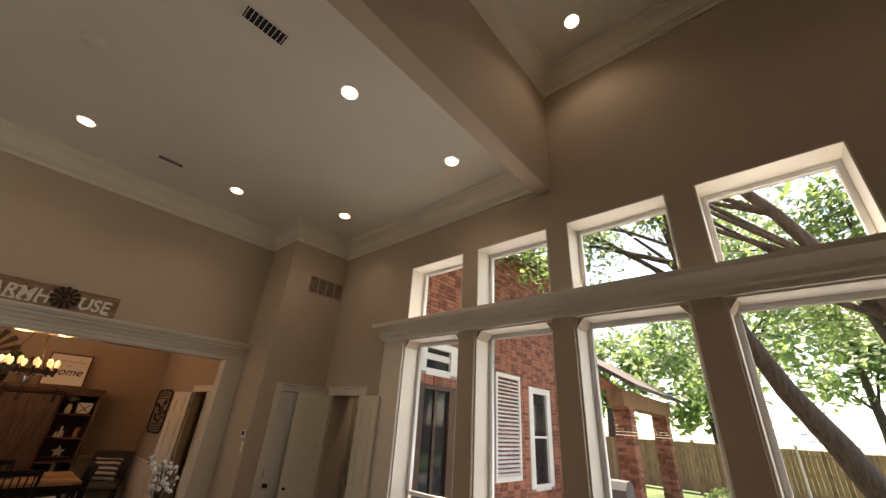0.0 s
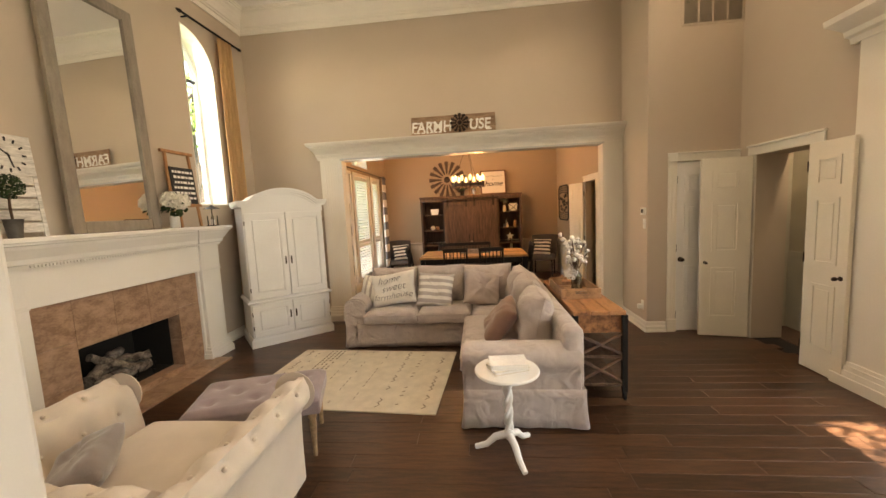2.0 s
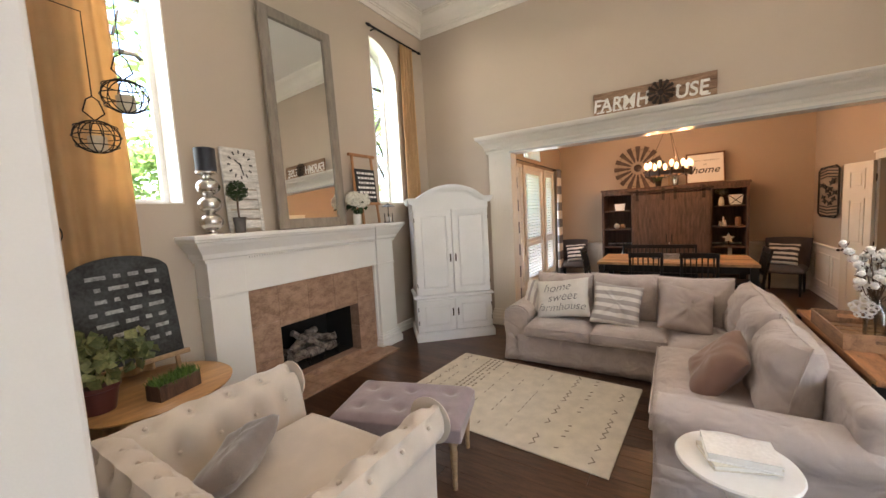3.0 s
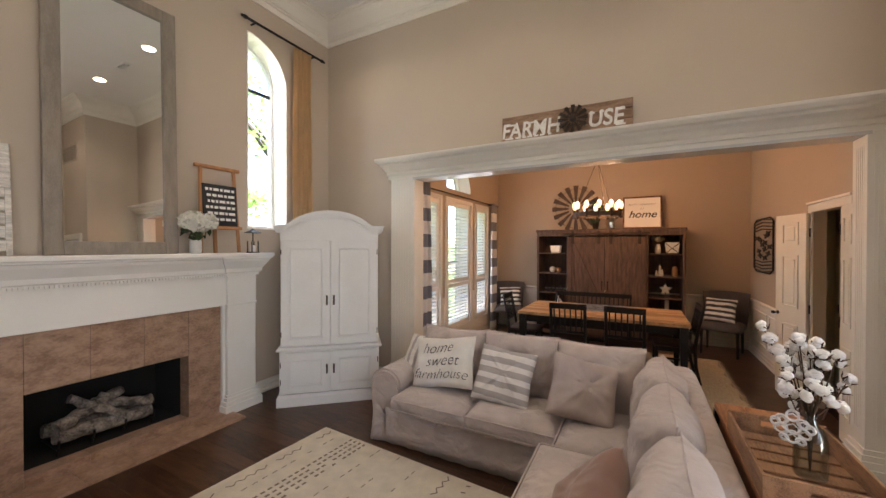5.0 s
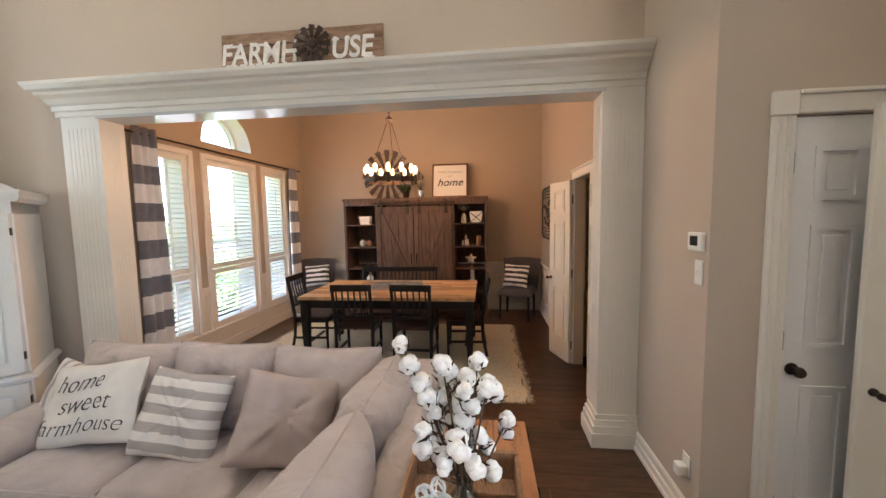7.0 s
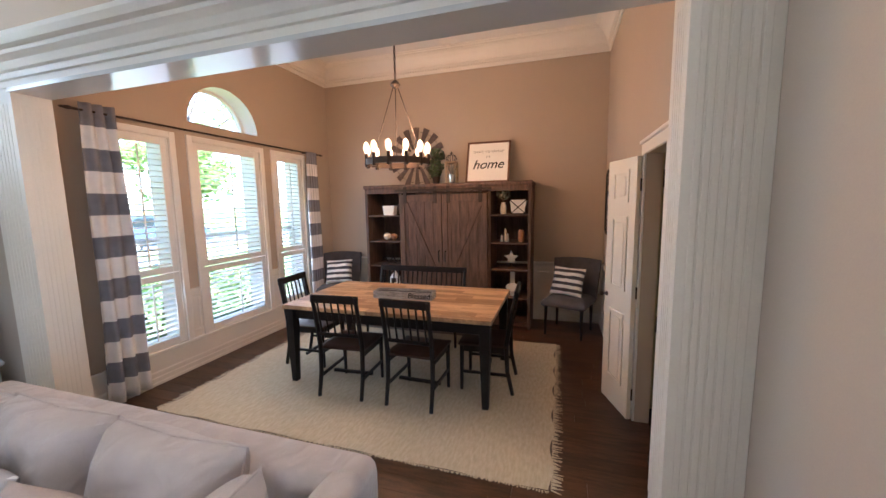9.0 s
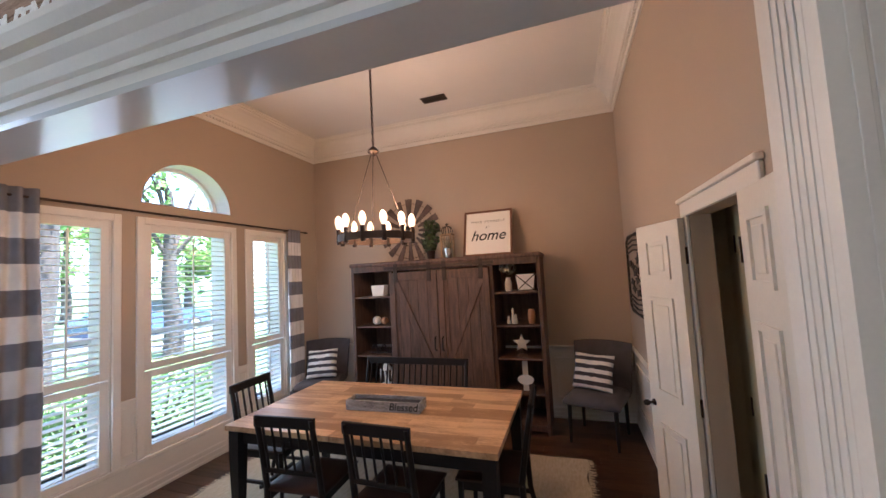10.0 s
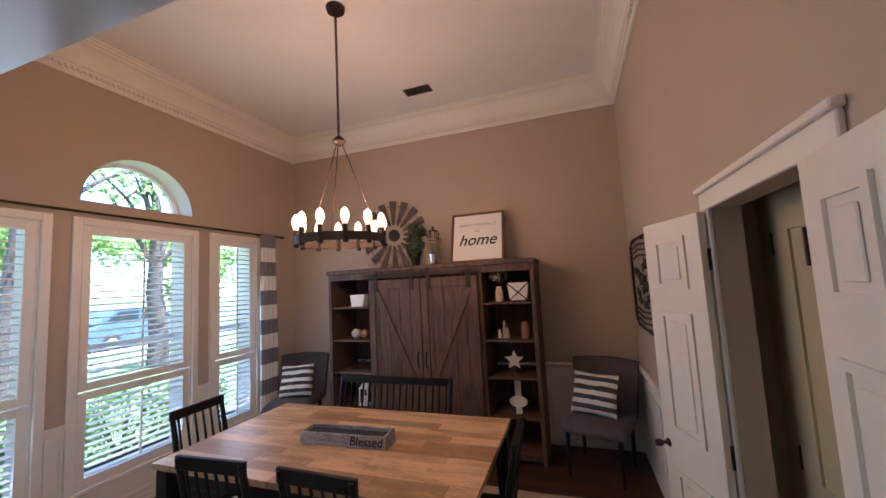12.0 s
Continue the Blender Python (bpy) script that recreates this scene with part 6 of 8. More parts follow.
for k in range(7):
    x = -0.17
    while x < 0.13:
        w = rng.uniform(0.02, 0.09)
        box(bm, x, min(0.17, x + w), 0.0155, 0.0165, 0.54 - k * 0.06, 0.56 - k * 0.06, m=Matrix.Rotation(0.03, 4, "Y"))
        x += w + 0.03
cw = part("chalk_writing", bm, mat("chalk", (0.30, 0.31, 0.31), 0.9, var=0.4, scale=30), cb, "faded chalk lines")
cw["kind"] = "stuff"
for x in (-0.19, 0.17):
    bm = B()
    box(bm, x, x + 0.02, -0.02, 0.0, -0.02, 0.6, 0.003)
    part("leg", bm, PINE, cb)
bm = B()
box(bm, -0.23, 0.23, -0.02, 0.04, 0.065, 0.09, 0.003)
part("ledge", bm, PINE, cb)
pb = thing("planter_box", pose(-1.90, -1.68, 0.62, 0, 0, 15), "wooden planter box of bright green grass", "planter")
for a in ((-0.13, 0.13, -0.06, -0.048), (-0.13, 0.13, 0.048, 0.06), (-0.13, -0.118, -0.048, 0.048), (0.118, 0.13, -0.048, 0.048)):
    bm = B()
    box(bm, *a, 0, 0.095, 0.002)
    part("side", bm, GREYWOOD, pb)
bm = B()
rng = random.Random(13)
for k in range(900):
    x, y = rng.uniform(-0.125, 0.125), rng.uniform(-0.06, 0.06)
    p = Vector((x, y, 0.075))
    q = p + Vector((rng.uniform(-0.03, 0.03), rng.uniform(-0.03, 0.03), rng.uniform(0.03, 0.075)))
    s = Vector((rng.uniform(-1, 1), rng.uniform(-1, 1), 0)).normalized() * 0.004
    bm.faces.new([bm.verts.new(v) for v in (p - s, p + s, q)])
part("grass", bm, mat("faux_grass", (0.06, 0.14, 0.02), 0.6, var=0.4, scale=20, col2=(0.14, 0.26, 0.05), island=0.4), pb)
pp = thing("potted_plant", pose(-1.58, -1.83, 0.62), "leafy plant in a dark red pot", "plant")
bm = B()
lathe(bm, [(0.075, 0), (0.10, 0.13), (0.11, 0.135), (0.11, 0.16), (0.10, 0.16), (0.095, 0.13)], 24)
part("pot", bm, mat("maroon_pot", (0.10, 0.028, 0.025), 0.35, var=0.1), pp, smooth=True)
rng = random.Random(23)
for k in range(14):
    a, R, H = rng.uniform(0, 6.28), rng.uniform(0.05, 0.20), rng.uniform(0.25, 0.52)
    tip = Vector((R * math.cos(a), R * math.sin(a), H))
    bm = B()
    tube(bm, [(0, 0, 0.12), tip * 0.5 + Vector((0, 0, 0.08)), tip], 0.003, 5)
    part("stalk", bm, LEAF, pp)
    for q in range(2):
        bm = B()
        leaf_ball(bm, tip + Vector((rng.uniform(-1, 1), rng.uniform(-1, 1), rng.uniform(-1, 0.5))) * 0.05, 0.035, 7, 0.085, rng, 0.6)
        part("leaf", bm, mat("plant_leaf", (0.09, 0.13, 0.04), 0.5, var=0.4, col2=(0.24, 0.25, 0.10), island=0.5), pp)

# candle rack on the wall and hanging lanterns
cr = thing("candle_rack", pose(-1.36, YS, 0), "iron wall rack with glass votive cups on a branch bar", "candle holder")
bm = B()
tube(bm, [(-0.35, 0.05, 2.62), (-0.1, 0.06, 2.60), (0.1, 0.05, 2.63), (0.3, 0.05, 2.60)], 0.007, 6)
tube(bm, [(0, 0.0, 2.0), (0, 0.05, 2.02), (-0.3, 0.06, 2.04)], 0.006, 6)
tube(bm, [(0, 0.05, 2.02), (0.25, 0.06, 2.04)], 0.006, 6)
tube(bm, [(0, 0.03, 1.55), (0, 0.03, 2.6)], 0.005, 6)
part("bar", bm, IRON, cr)
for x, z in ((-0.2, 1.64), (0.0, 1.55), (0.18, 1.64), (-0.02, 2.0)):
    bm = B()
    tube(bm, [(x + 0.075 * math.cos(i * math.pi / 12), 0.07, z + 0.075 * math.sin(i * math.pi / 12)) for i in range(24)], 0.004, 5, True)
    part("ring", bm, IRON, cr)
    bm = B()
    lathe(bm, [(0.03, -0.04), (0.04, 0.03)], 16, Matrix.Translation((x, 0.075, z)))
    part("votive_cup", bm, BOTTLE, cr, smooth=True)
for x, y, z in ((-1.495, -0.66, 2.095), (-1.44, -0.785, 1.97)):
    hl = thing("hanging_lantern", pose(x, y, z) @ Matrix.Scale(0.85, 4), "round iron wire lantern holding a candle, hung by a chain", "lantern", "wire lanterns")
    bm = B()
    for k in range(6):
        a = k * math.pi / 6
        tube(bm, [(0.078 * math.cos(a) * math.cos(i * math.pi / 12), 0.078 * math.sin(a) * math.cos(i * math.pi / 12), 0.078 * 0.85 * math.sin(i * math.pi / 12)) for i in range(24)], 0.0022, 5, True)
    for zz, r in ((0, 0.08), (0.04, 0.07), (-0.04, 0.07)):
        tube(bm, [(r * math.cos(i * math.pi / 12), r * math.sin(i * math.pi / 12), zz) for i in range(24)], 0.0022, 5, True)
    part("wire_cage", bm, IRON, hl)
    bm = B()
    lathe(bm, [(0.028, -0.06), (0.032, -0.055), (0.032, 0.0), (0.026, 0.0)], 14)
    part("candle", bm, mat("ivory_wax", (0.55, 0.48, 0.36), 0.6), hl, "ivory candle", smooth=True)
    bm = B()
    tube(bm, [(0, 0, 0.066), (0.035, 0, 0.10), (0.02, 0, 0.15), (0, 0, 0.165), (-0.02, 0, 0.15), (-0.035, 0, 0.10), (0, 0, 0.066)], 0.003, 5)
    tube(bm, [(0, 0, 0.165), (0, 0, 0.5), ((XP - x) / 0.85, 0, 0.52)], 0.0025, 5)
    part("chain", bm, IRON, hl)

# ---- dining room: wainscot ----
bm = B()
RAIL = [(0.0, 0.775), (0.012, 0.775), (0.016, 0.80), (0.03, 0.81), (0.034, 0.825), (0.02, 0.835), (0, 0.84)]
PANEL = [(0.0, 0.13), (0.006, 0.13), (0.006, 0.775), (0.0, 0.775)]
for prof in (RAIL, PANEL):
    sweep(bm, [(-7.37, DYN), (DXW, DYN), (DXW, DYS)], prof)


def frame_rect(bm, plane, u0, u1, z0, z1, d, s):
    """A thin moulding frame on a wall: plane is x or y, d its place, s the way it faces."""
    for a, b, c, e in ((u0, u1, z0, z0 + 0.025), (u0, u1, z1 - 0.025, z1), (u0, u0 + 0.025, z0 + 0.025, z1 - 0.025), (u1 - 0.025, u1, z0 + 0.025, z1 - 0.025)):
        d0, d1 = sorted((d, d + s * 0.012))
        if plane == "y":
            box(bm, a, b, d0, d1, c, e, 0.003)
        else:
            box(bm, d0, d1, a, b, c, e, 0.003)


for a, b in ((-9.5, -8.75), (-8.65, -7.95), (-7.85, -7.42)):
    frame_rect(bm, "y", a, b, 0.22, 0.70, DYN - 0.006, -1)
frame_rect(bm, "x", 2.08, 2.82, 0.22, 0.70, DXW + 0.006, 1)
frame_rect(bm, "x", -1.25, -0.5, 0.22, 0.70, DXW + 0.006, 1)
# apron and panels under and between the shuttered windows
box(bm, DXW + 0.01, OX - 0.03, DYS, DYS + 0.006, 0.13, 0.30)
box(bm, DXW + 0.01, OX - 0.03, DYS, DYS + 0.028, 0.285, 0.32, 0.004)
for a, b in ((DW[1][1], DW[0][0]), (DW[2][1], DW[1][0])):
    box(bm, a + 0.05, b - 0.05, DYS, DYS + 0.006, 0.32, 0.83)
    box(bm, a + 0.05, b - 0.05, DYS, DYS + 0.022, 0.815, 0.845, 0.003)
    frame_rect(bm, "y", a + 0.065, b - 0.065, 0.38, 0.77, DYS + 0.006, 1)
structure("trim_wainscot", bm, TRIM, "cream panelled wainscot with a chair rail", "wainscot")

# shuttered windows
for a, b in DW:
    n += 1
    w = tagged(new("window_%d" % n), "white window with two tiers of open plantation shutters", "window", kind="structure")
    w.location = (a, DYS, 0.32)
    W, H = b - a, 2.04
    bm = B()
    for x0, x1, z0, z1 in ((-0.06, 0, 0.0, H + 0.06), (W, W + 0.06, 0.0, H + 0.06), (0, W, H, H + 0.06)):
        box(bm, x0, x1, -0.002, 0.024, z0, z1, 0.004)
    for x0, x1, z0, z1 in ((0, 0.012, 0, H), (W - 0.012, W, 0, H), (0.012, W - 0.012, H - 0.012, H), (0.012, W - 0.012, 0, 0.012)):
        box(bm, x0, x1, -0.28, -0.002, z0, z1)
    part("window_frame", bm, SHUT, w)
    bm = B()
    box(bm, 0.012, W - 0.012, -0.262, -0.258, 0.012, H - 0.012)
    p = part("pane", bm, GLASS, w)
    p.visible_shadow = False
    bm = B()
    box(bm, 0.012, W - 0.012, -0.27, -0.235, 1.02, 1.05)
    part("meeting_rail", bm, SHUT, w)
    s0 = B()
    box(s0, 0.085, W - 0.085, -0.028, 0.028, -0.004, 0.004, 0.003, m=Matrix.Translation((0, 0, 0)))
    me = None
    for z0, z1 in ((0.012, 0.72), (0.73, H - 0.012)):
        bm = B()
        for x0, x1, c, d in ((0.014, 0.075, z0, z1), (W - 0.075, W - 0.014, z0, z1), (0.075, W - 0.075, z0, z0 + 0.06), (0.075, W - 0.075, z1 - 0.06, z1)):
            box(bm, x0, x1, -0.035, -0.005, c, d, 0.003)
        sh = part("shutter_panel", bm, SHUT, w)
        k = z0 + 0.085
        while k < z1 - 0.07:
            mm = Matrix.Translation((0, -0.02, k)) @ Matrix.Rotation(radians(-8), 4, "X")
            if me is None:
                first = part("slat", s0, SHUT, sh)
                first.matrix_local = mm
                me = first.data
            else:
                mesh_part("slat", me, sh, mm)
            k += 0.053
        bm = B()
        box(bm, W / 2 - 0.006, W / 2 + 0.006, 0.012, 0.022, z0 + 0.08, z1 - 0.08)
        part("tilt_rod", bm, SHUT, sh)
# half-round light
n += 1
w = tagged(new("window_%d" % n), "half-round fixed window with a white reveal", "window", kind="structure")
w.location = (AR[0], DYS, 2.56)
W = AR[1] - AR[0]
bm = B()
outer = arch_pts(0.005, W - 0.005, 0.004, 0.441, 24)
inner = arch_pts(0.05, W - 0.05, 0.04, 0.372, 24)
rows = []
for y, pts in ((0.006, outer), (-0.20, outer), (-0.20, inner), (-0.25, inner)):
    rows.append([bm.verts.new((p[0], y, p[1])) for p in pts])
for r0, r1 in zip(rows, rows[1:]):
    for i in range(len(r0)):
        j = (i + 1) % len(r0)
        bm.faces.new((r0[i], r0[j], r1[j], r1[i]))
part("window_frame", bm, SHUT, w)
bm = B()
prism(bm, inner, -0.232, -0.228)
p = part("pane", bm, GLASS, w)
p.visible_shadow = False

# curtains of the dining room
rod(pose(-7.78, DYS + 0.10, 2.45), 3.06, 0.010, "slim bronze curtain rod across the windows", 0.016, BRONZE)
curtain("striped_curtain", pose(-6.41, DYS + 0.115, 2.51), 0.33, 2.46, 3, [CURT_G, CURT_W], "floor-length curtain in broad grey and white stripes", amp=0.045, bands=14, grp="dining curtains", top=0.75)
curtain("striped_curtain", pose(-9.08, DYS + 0.115, 2.47), 0.26, 2.46, 4, [CURT_G, CURT_W], "floor-length curtain in broad grey and white stripes", amp=0.03, bands=14, grp="dining curtains", top=0.85)

# ---- hutch ----
HX, HY, HH, HC = 0.55, 1.18, 1.95, 0.845     # depth, half width, height, middle
hu = thing("barn_door_hutch", pose(DXW, HC, 0), "weathered brown hutch with sliding barn doors and open shelves", "hutch")


def hbox(name, x0, x1, y0, y1, z0, z1, m=GREYWOOD, bev=0.004, parent=hu, label=""):
    bm = B()
    box(bm, x0, x1, y0, y1, z0, z1, bev)
    return part(name, bm, m, parent, label)


hbox("top_board", 0.005, HX + 0.02, -HY - 0.015, HY + 0.015, HH - 0.05, HH, bev=0.01)
hbox("back_board", 0.005, 0.02, -HY, HY, 0.05, HH - 0.05)
for y in (-HY, -0.64, 0.62, HY - 0.04):
    hbox("upright", 0.02, HX, y, y + 0.04, 0.0, HH - 0.05)
hbox("base_board", 0.02, HX, -HY + 0.04, HY - 0.04, 0.04, 0.10)
for z in (0.42, 0.796, 1.155, 1.525):
    hbox("shelf", 0.02, HX - 0.02, -HY + 0.04, -0.64, z - 0.022, z)
    hbox("shelf", 0.02, HX - 0.02, 0.66, HY - 0.04, z - 0.022, z)
hbox("header_rail", HX - 0.02, HX + 0.012, -HY + 0.04, HY - 0.04, HH - 0.12, HH - 0.05)
for y0, y1, s in ((-0.62, -0.005, 1), (0.005, 0.62, -1)):
    d = hbox("barn_door", HX - 0.005, HX + 0.02, y0, y1, 0.10, HH - 0.14, bev=0.002)
    for k in range(5):
        w = (y1 - y0) / 5
        hbox("board", HX + 0.02, HX + 0.026, y0 + k * w + 0.002, y0 + (k + 1) * w - 0.002, 0.11, HH - 0.15, parent=d, bev=0.002)
    for a in ((y0, y0 + 0.075, 0.10, HH - 0.14), (y1 - 0.075, y1, 0.10, HH - 0.14), (y0 + 0.075, y1 - 0.075, HH - 0.235, HH - 0.14), (y0 + 0.075, y1 - 0.075, 0.10, 0.19)):
        hbox("frame_board", HX + 0.026, HX + 0.042, *a, parent=d, bev=0.003)
    ya, yb = (y0 + 0.09, y1 - 0.09) if s > 0 else (y1 - 0.09, y0 + 0.09)
    bm = B()
    ang = math.atan2(yb - ya, -(0.80 - (HH - 0.26)))
    L = math.hypot(yb - ya, HH - 0.26 - 0.72)
    box(bm, HX + 0.026, HX + 0.04, -0.035, 0.035, -L / 2, L / 2, 0.003, m=Matrix.Translation((0, (ya + yb) / 2, (0.72 + HH - 0.26) / 2)) @ Matrix.Rotation(math.atan2(yb - ya, HH - 0.26 - 0.72), 4, "X"))
    part("brace", bm, GREYWOOD, d)
    for y in (y0 + 0.09, y1 - 0.09):
        hbox("hanger_strap", HX + 0.042, HX + 0.05, y - 0.025, y + 0.025, HH - 0.26, HH - 0.035, BRONZE, 0.002, d)
    yy = y1 - 0.04 if s > 0 else y0 + 0.04
    bm = B()
    tube(bm, [(HX + 0.04, yy, 0.88), (HX + 0.075, yy, 0.90), (HX + 0.075, yy, 1.02), (HX + 0.04, yy, 1.04)], 0.008, 8)
    part("handle", bm, IRON, d, "black iron bar handle")
bm = B()
box(bm, HX + 0.042, HX + 0.05, -0.68, 0.68, HH - 0.098, HH - 0.068)
part("slide_rail", bm, BRONZE, hu)

# things on the shelves and on top
def shelf_thing(name, y, z, label, cat, x=0.22):
    return thing(name, pose(DXW + x + 0.12, HC + y, z + 0.001), label, cat)


CER = mat("cream_ceramic", (0.66, 0.62, 0.55), 0.4, var=0.08)
TERRA = mat("amber_vase", (0.34, 0.17, 0.08), 0.4, var=0.2)
t = shelf_thing("bread_bin", -0.86, 1.525, "small white tapered metal bin on the shelf", "bin", 0.27)
bm = B()
for z0, z1, a in ((0, 0.14, 0.07),):
    prism(bm, [(-0.075, 0), (0.075, 0), (0.095, 0.135), (-0.095, 0.135)], -0.06, 0.06, "x")
part("bin", bm, PLASTIC, t)
t = shelf_thing("woven_balls", -0.86, 1.155, "cream and brown woven decorative balls", "ornament", 0.27)
for k, (y, r, m) in enumerate(((-0.06, 0.055, CER), (0.05, 0.05, TERRA))):
    bm = B()
    bmesh.ops.create_icosphere(bm, subdivisions=3, radius=r, matrix=Matrix.Translation((0, y, r)))
    for v in bm.verts:
        v.co.x += 0.006 * math.sin(v.co.z * 160) * math.cos(v.co.y * 90)
    part("ball", bm, m, t, smooth=2)
t = shelf_thing("metal_wordart", -0.86, 0.796, "dark scrolled metal ornament", "ornament", 0.27)
bm = B()
tube(bm, [(0, -0.15 + 0.02 * k, 0.06 + 0.05 * math.sin(k * 0.9)) for k in range(16)], 0.007, 6)
tube(bm, [(0, -0.16, 0.008), (0, 0.16, 0.008)], 0.008, 6)
part("scroll", bm, IRON, t)
t = shelf_thing("white_lantern", -0.80, 0.42, "small white candle lantern with a pointed top", "lantern", 0.30)
bm = B()
for x in (-0.05, 0.05):
    for y in (-0.05, 0.05):
        box(bm, x - 0.006, x + 0.006, y - 0.006, y + 0.006, 0, 0.19)
box(bm, -0.06, 0.06, -0.06, 0.06, 0, 0.012)
box(bm, -0.06, 0.06, -0.06, 0.06, 0.18, 0.195)
part("cage", bm, PLASTIC, t)
bm = B()
lathe(bm, [(0.07, 0.195), (0.02, 0.26), (0.012, 0.28), (0.02, 0.29), (0.004, 0.31)], 8)
part("roof", bm, PLASTIC, t)
bm = B()
lathe(bm, [(0.025, 0.012), (0.025, 0.10), (0.004, 0.104)], 12)
part("candle", bm, CER, t)
t = shelf_thing("bud_vase", 0.80, 1.525, "white vase of dried stems on the shelf", "vase", 0.26)
bm = B()
lathe(bm, [(0.035, 0), (0.042, 0.02), (0.04, 0.10), (0.025, 0.14), (0.03, 0.155), (0.02, 0.155), (0.015, 0.13)], 16)
part("vase", bm, CER, t, smooth=True)
rng = random.Random(41)
bm = B()
for k in range(12):
    a, R = rng.uniform(0, 6.28), rng.uniform(0.02, 0.10)
    tube(bm, [(0, 0, 0.12), (R * 0.4 * math.cos(a), R * 0.4 * math.sin(a), 0.2), (R * math.cos(a), R * math.sin(a), rng.uniform(0.22, 0.31))], 0.002, 4)
part("stems", bm, TWIG, t)
bm = B()
leaf_ball(bm, (0, 0, 0.26), 0.095, 120, 0.03, rng, 0.6)
part("dried_leaves", bm, mat("dried_leaf", (0.30, 0.28, 0.20), 0.8, var=0.3, island=0.5), t)
t = shelf_thing("x_box", 1.00, 1.525, "white box in a dark X-braced frame", "box", 0.27)
bm = B()
prism(bm, [(-0.085, 0.006), (0.085, 0.006), (0.11, 0.19), (-0.11, 0.19)], -0.05, 0.05, "x")
part("box", bm, PLASTIC, t)
for s in (-1, 1):
    bm = B()
    tube(bm, [(0.056, -s * 0.088, 0.012), (0.056, s * 0.108, 0.185)], 0.006, 5)
    part("brace", bm, BRONZE, t)
bm = B()
tube(bm, [(0.052, -0.088, 0.008), (0.052, 0.088, 0.008), (0.052, 0.112, 0.192), (0.052, -0.112, 0.192)], 0.007, 5, True)
part("frame", bm, BRONZE, t)
for y, h in ((0.78, 0.09), (0.83, 0.18), (0.86, 0.11)):
    t = thing("figurine", pose(DXW + 0.39, HC + y, 1.156), "small pale ceramic figurine on the shelf", "figurine", "shelf figurines")
    bm = B()
    lathe(bm, [(0.02, 0), (0.022, h * 0.4), (0.012, h * 0.62), (0.016, h * 0.8), (0.004, h)], 12)
    part("body", bm, CER, t, smooth=True)
t = shelf_thing("amber_vase", 1.04, 1.155, "tall amber ceramic vase on the shelf", "vase", 0.27)
bm = B()
lathe(bm, [(0.035, 0), (0.042, 0.04), (0.042, 0.12), (0.03, 0.15), (0.028, 0.16), (0.022, 0.155)], 18)
part("vase", bm, TERRA, t, smooth=True)
t = shelf_thing("star_ornament", 0.91, 0.796, "pale star-shaped ornament on a stand", "ornament", 0.27)
bm = B()
prism(bm, [((0.10 if k % 2 == 0 else 0.045) * math.sin(k * math.pi / 5), 0.14 + (0.10 if k % 2 == 0 else 0.045) * math.cos(k * math.pi / 5)) for k in range(10)], -0.01, 0.01, "x")
part("star", bm, CER, t)
bm = B()
lathe(bm, [(0.06, 0), (0.05, 0.012), (0.012, 0.03), (0.012, 0.07)], 14)
part("stand", bm, TWIG, t, smooth=True)
t = shelf_thing("oval_plaque", 0.93, 0.42, "white oval plaque hanging in the shelf bay", "plaque", 0.30)
bm = B()
lathe(bm, [(0.09, 0), (0.085, 0.012), (0.01, 0.014)], 28, Matrix.Translation((0, 0, 0.12)) @ Matrix.Rotation(math.pi / 2, 4, "Y") @ Matrix.Diagonal((0.62, 1, 1, 1)))
part("plaque", bm, PLASTIC, t, smooth=True)
bm = B()
box(bm, -0.012, 0.0, -0.03, 0.03, 0.0, 0.35)
part("post", bm, CER, t)

wm = thing("windmill_wall_art", pose(DXW + 0.03, 0.287, 2.375), "large dark wooden windmill wheel on the wall", "wall art")
windmill(wm, 0.445, 16, mat("windmill_wood", (0.075, 0.05, 0.038), 0.65, var=0.3, scale=8, fine=40, bump=0.05, col2=(0.13, 0.09, 0.07)), 0.075, 0.0, 0.0, 0.0, BRONZE)

pc = thing("framed_print", pose(DXW + 0.31, 1.41, HH, 0, -18, 0), "framed white print reading make yourself at home", "picture")
PWD, PHT = 0.60, 0.60
for nm, a in (("frame_side", (-PWD / 2, -PWD / 2 + 0.025, 0, PHT)), ("frame_side", (PWD / 2 - 0.025, PWD / 2, 0, PHT)), ("frame_top", (-PWD / 2 + 0.025, PWD / 2 - 0.025, PHT - 0.025, PHT)), ("frame_bottom", (-PWD / 2 + 0.025, PWD / 2 - 0.025, 0, 0.025))):
    bm = B()
    box(bm, 0, 0.022, *a, 0.003)
    part(nm, bm, mat("walnut_frame", (0.14, 0.06, 0.03), 0.45, var=0.2, bump=0.02), pc)
bm = B()
box(bm, 0.002, 0.01, -PWD / 2 + 0.02, PWD / 2 - 0.02, 0.02, PHT - 0.02)
part("paper", bm, PAPER, pc, "white printed paper")
face = Matrix.Rotation(math.pi / 2, 4, "Z") @ Matrix.Rotation(math.pi / 2, 4, "X")
words("home", 0.185, Matrix.Translation((0.0115, 0, 0.26)) @ face, INK, pc, shear=0.32, bold=0.0015)
words("MAKE YOURSELF", 0.042, Matrix.Translation((0.0115, 0, 0.45)) @ face, mat("grey_ink", (0.2, 0.2, 0.2), 0.8), pc, space=1.4)
words("AT", 0.04, Matrix.Translation((0.0115, 0, 0.37)) @ face, MATS["grey_ink"], pc, space=1.3)

t = thing("crown_lantern", pose(DXW + 0.27, 0.90, HH), "pale wooden lantern with a dark crown top", "lantern")
bm = B()
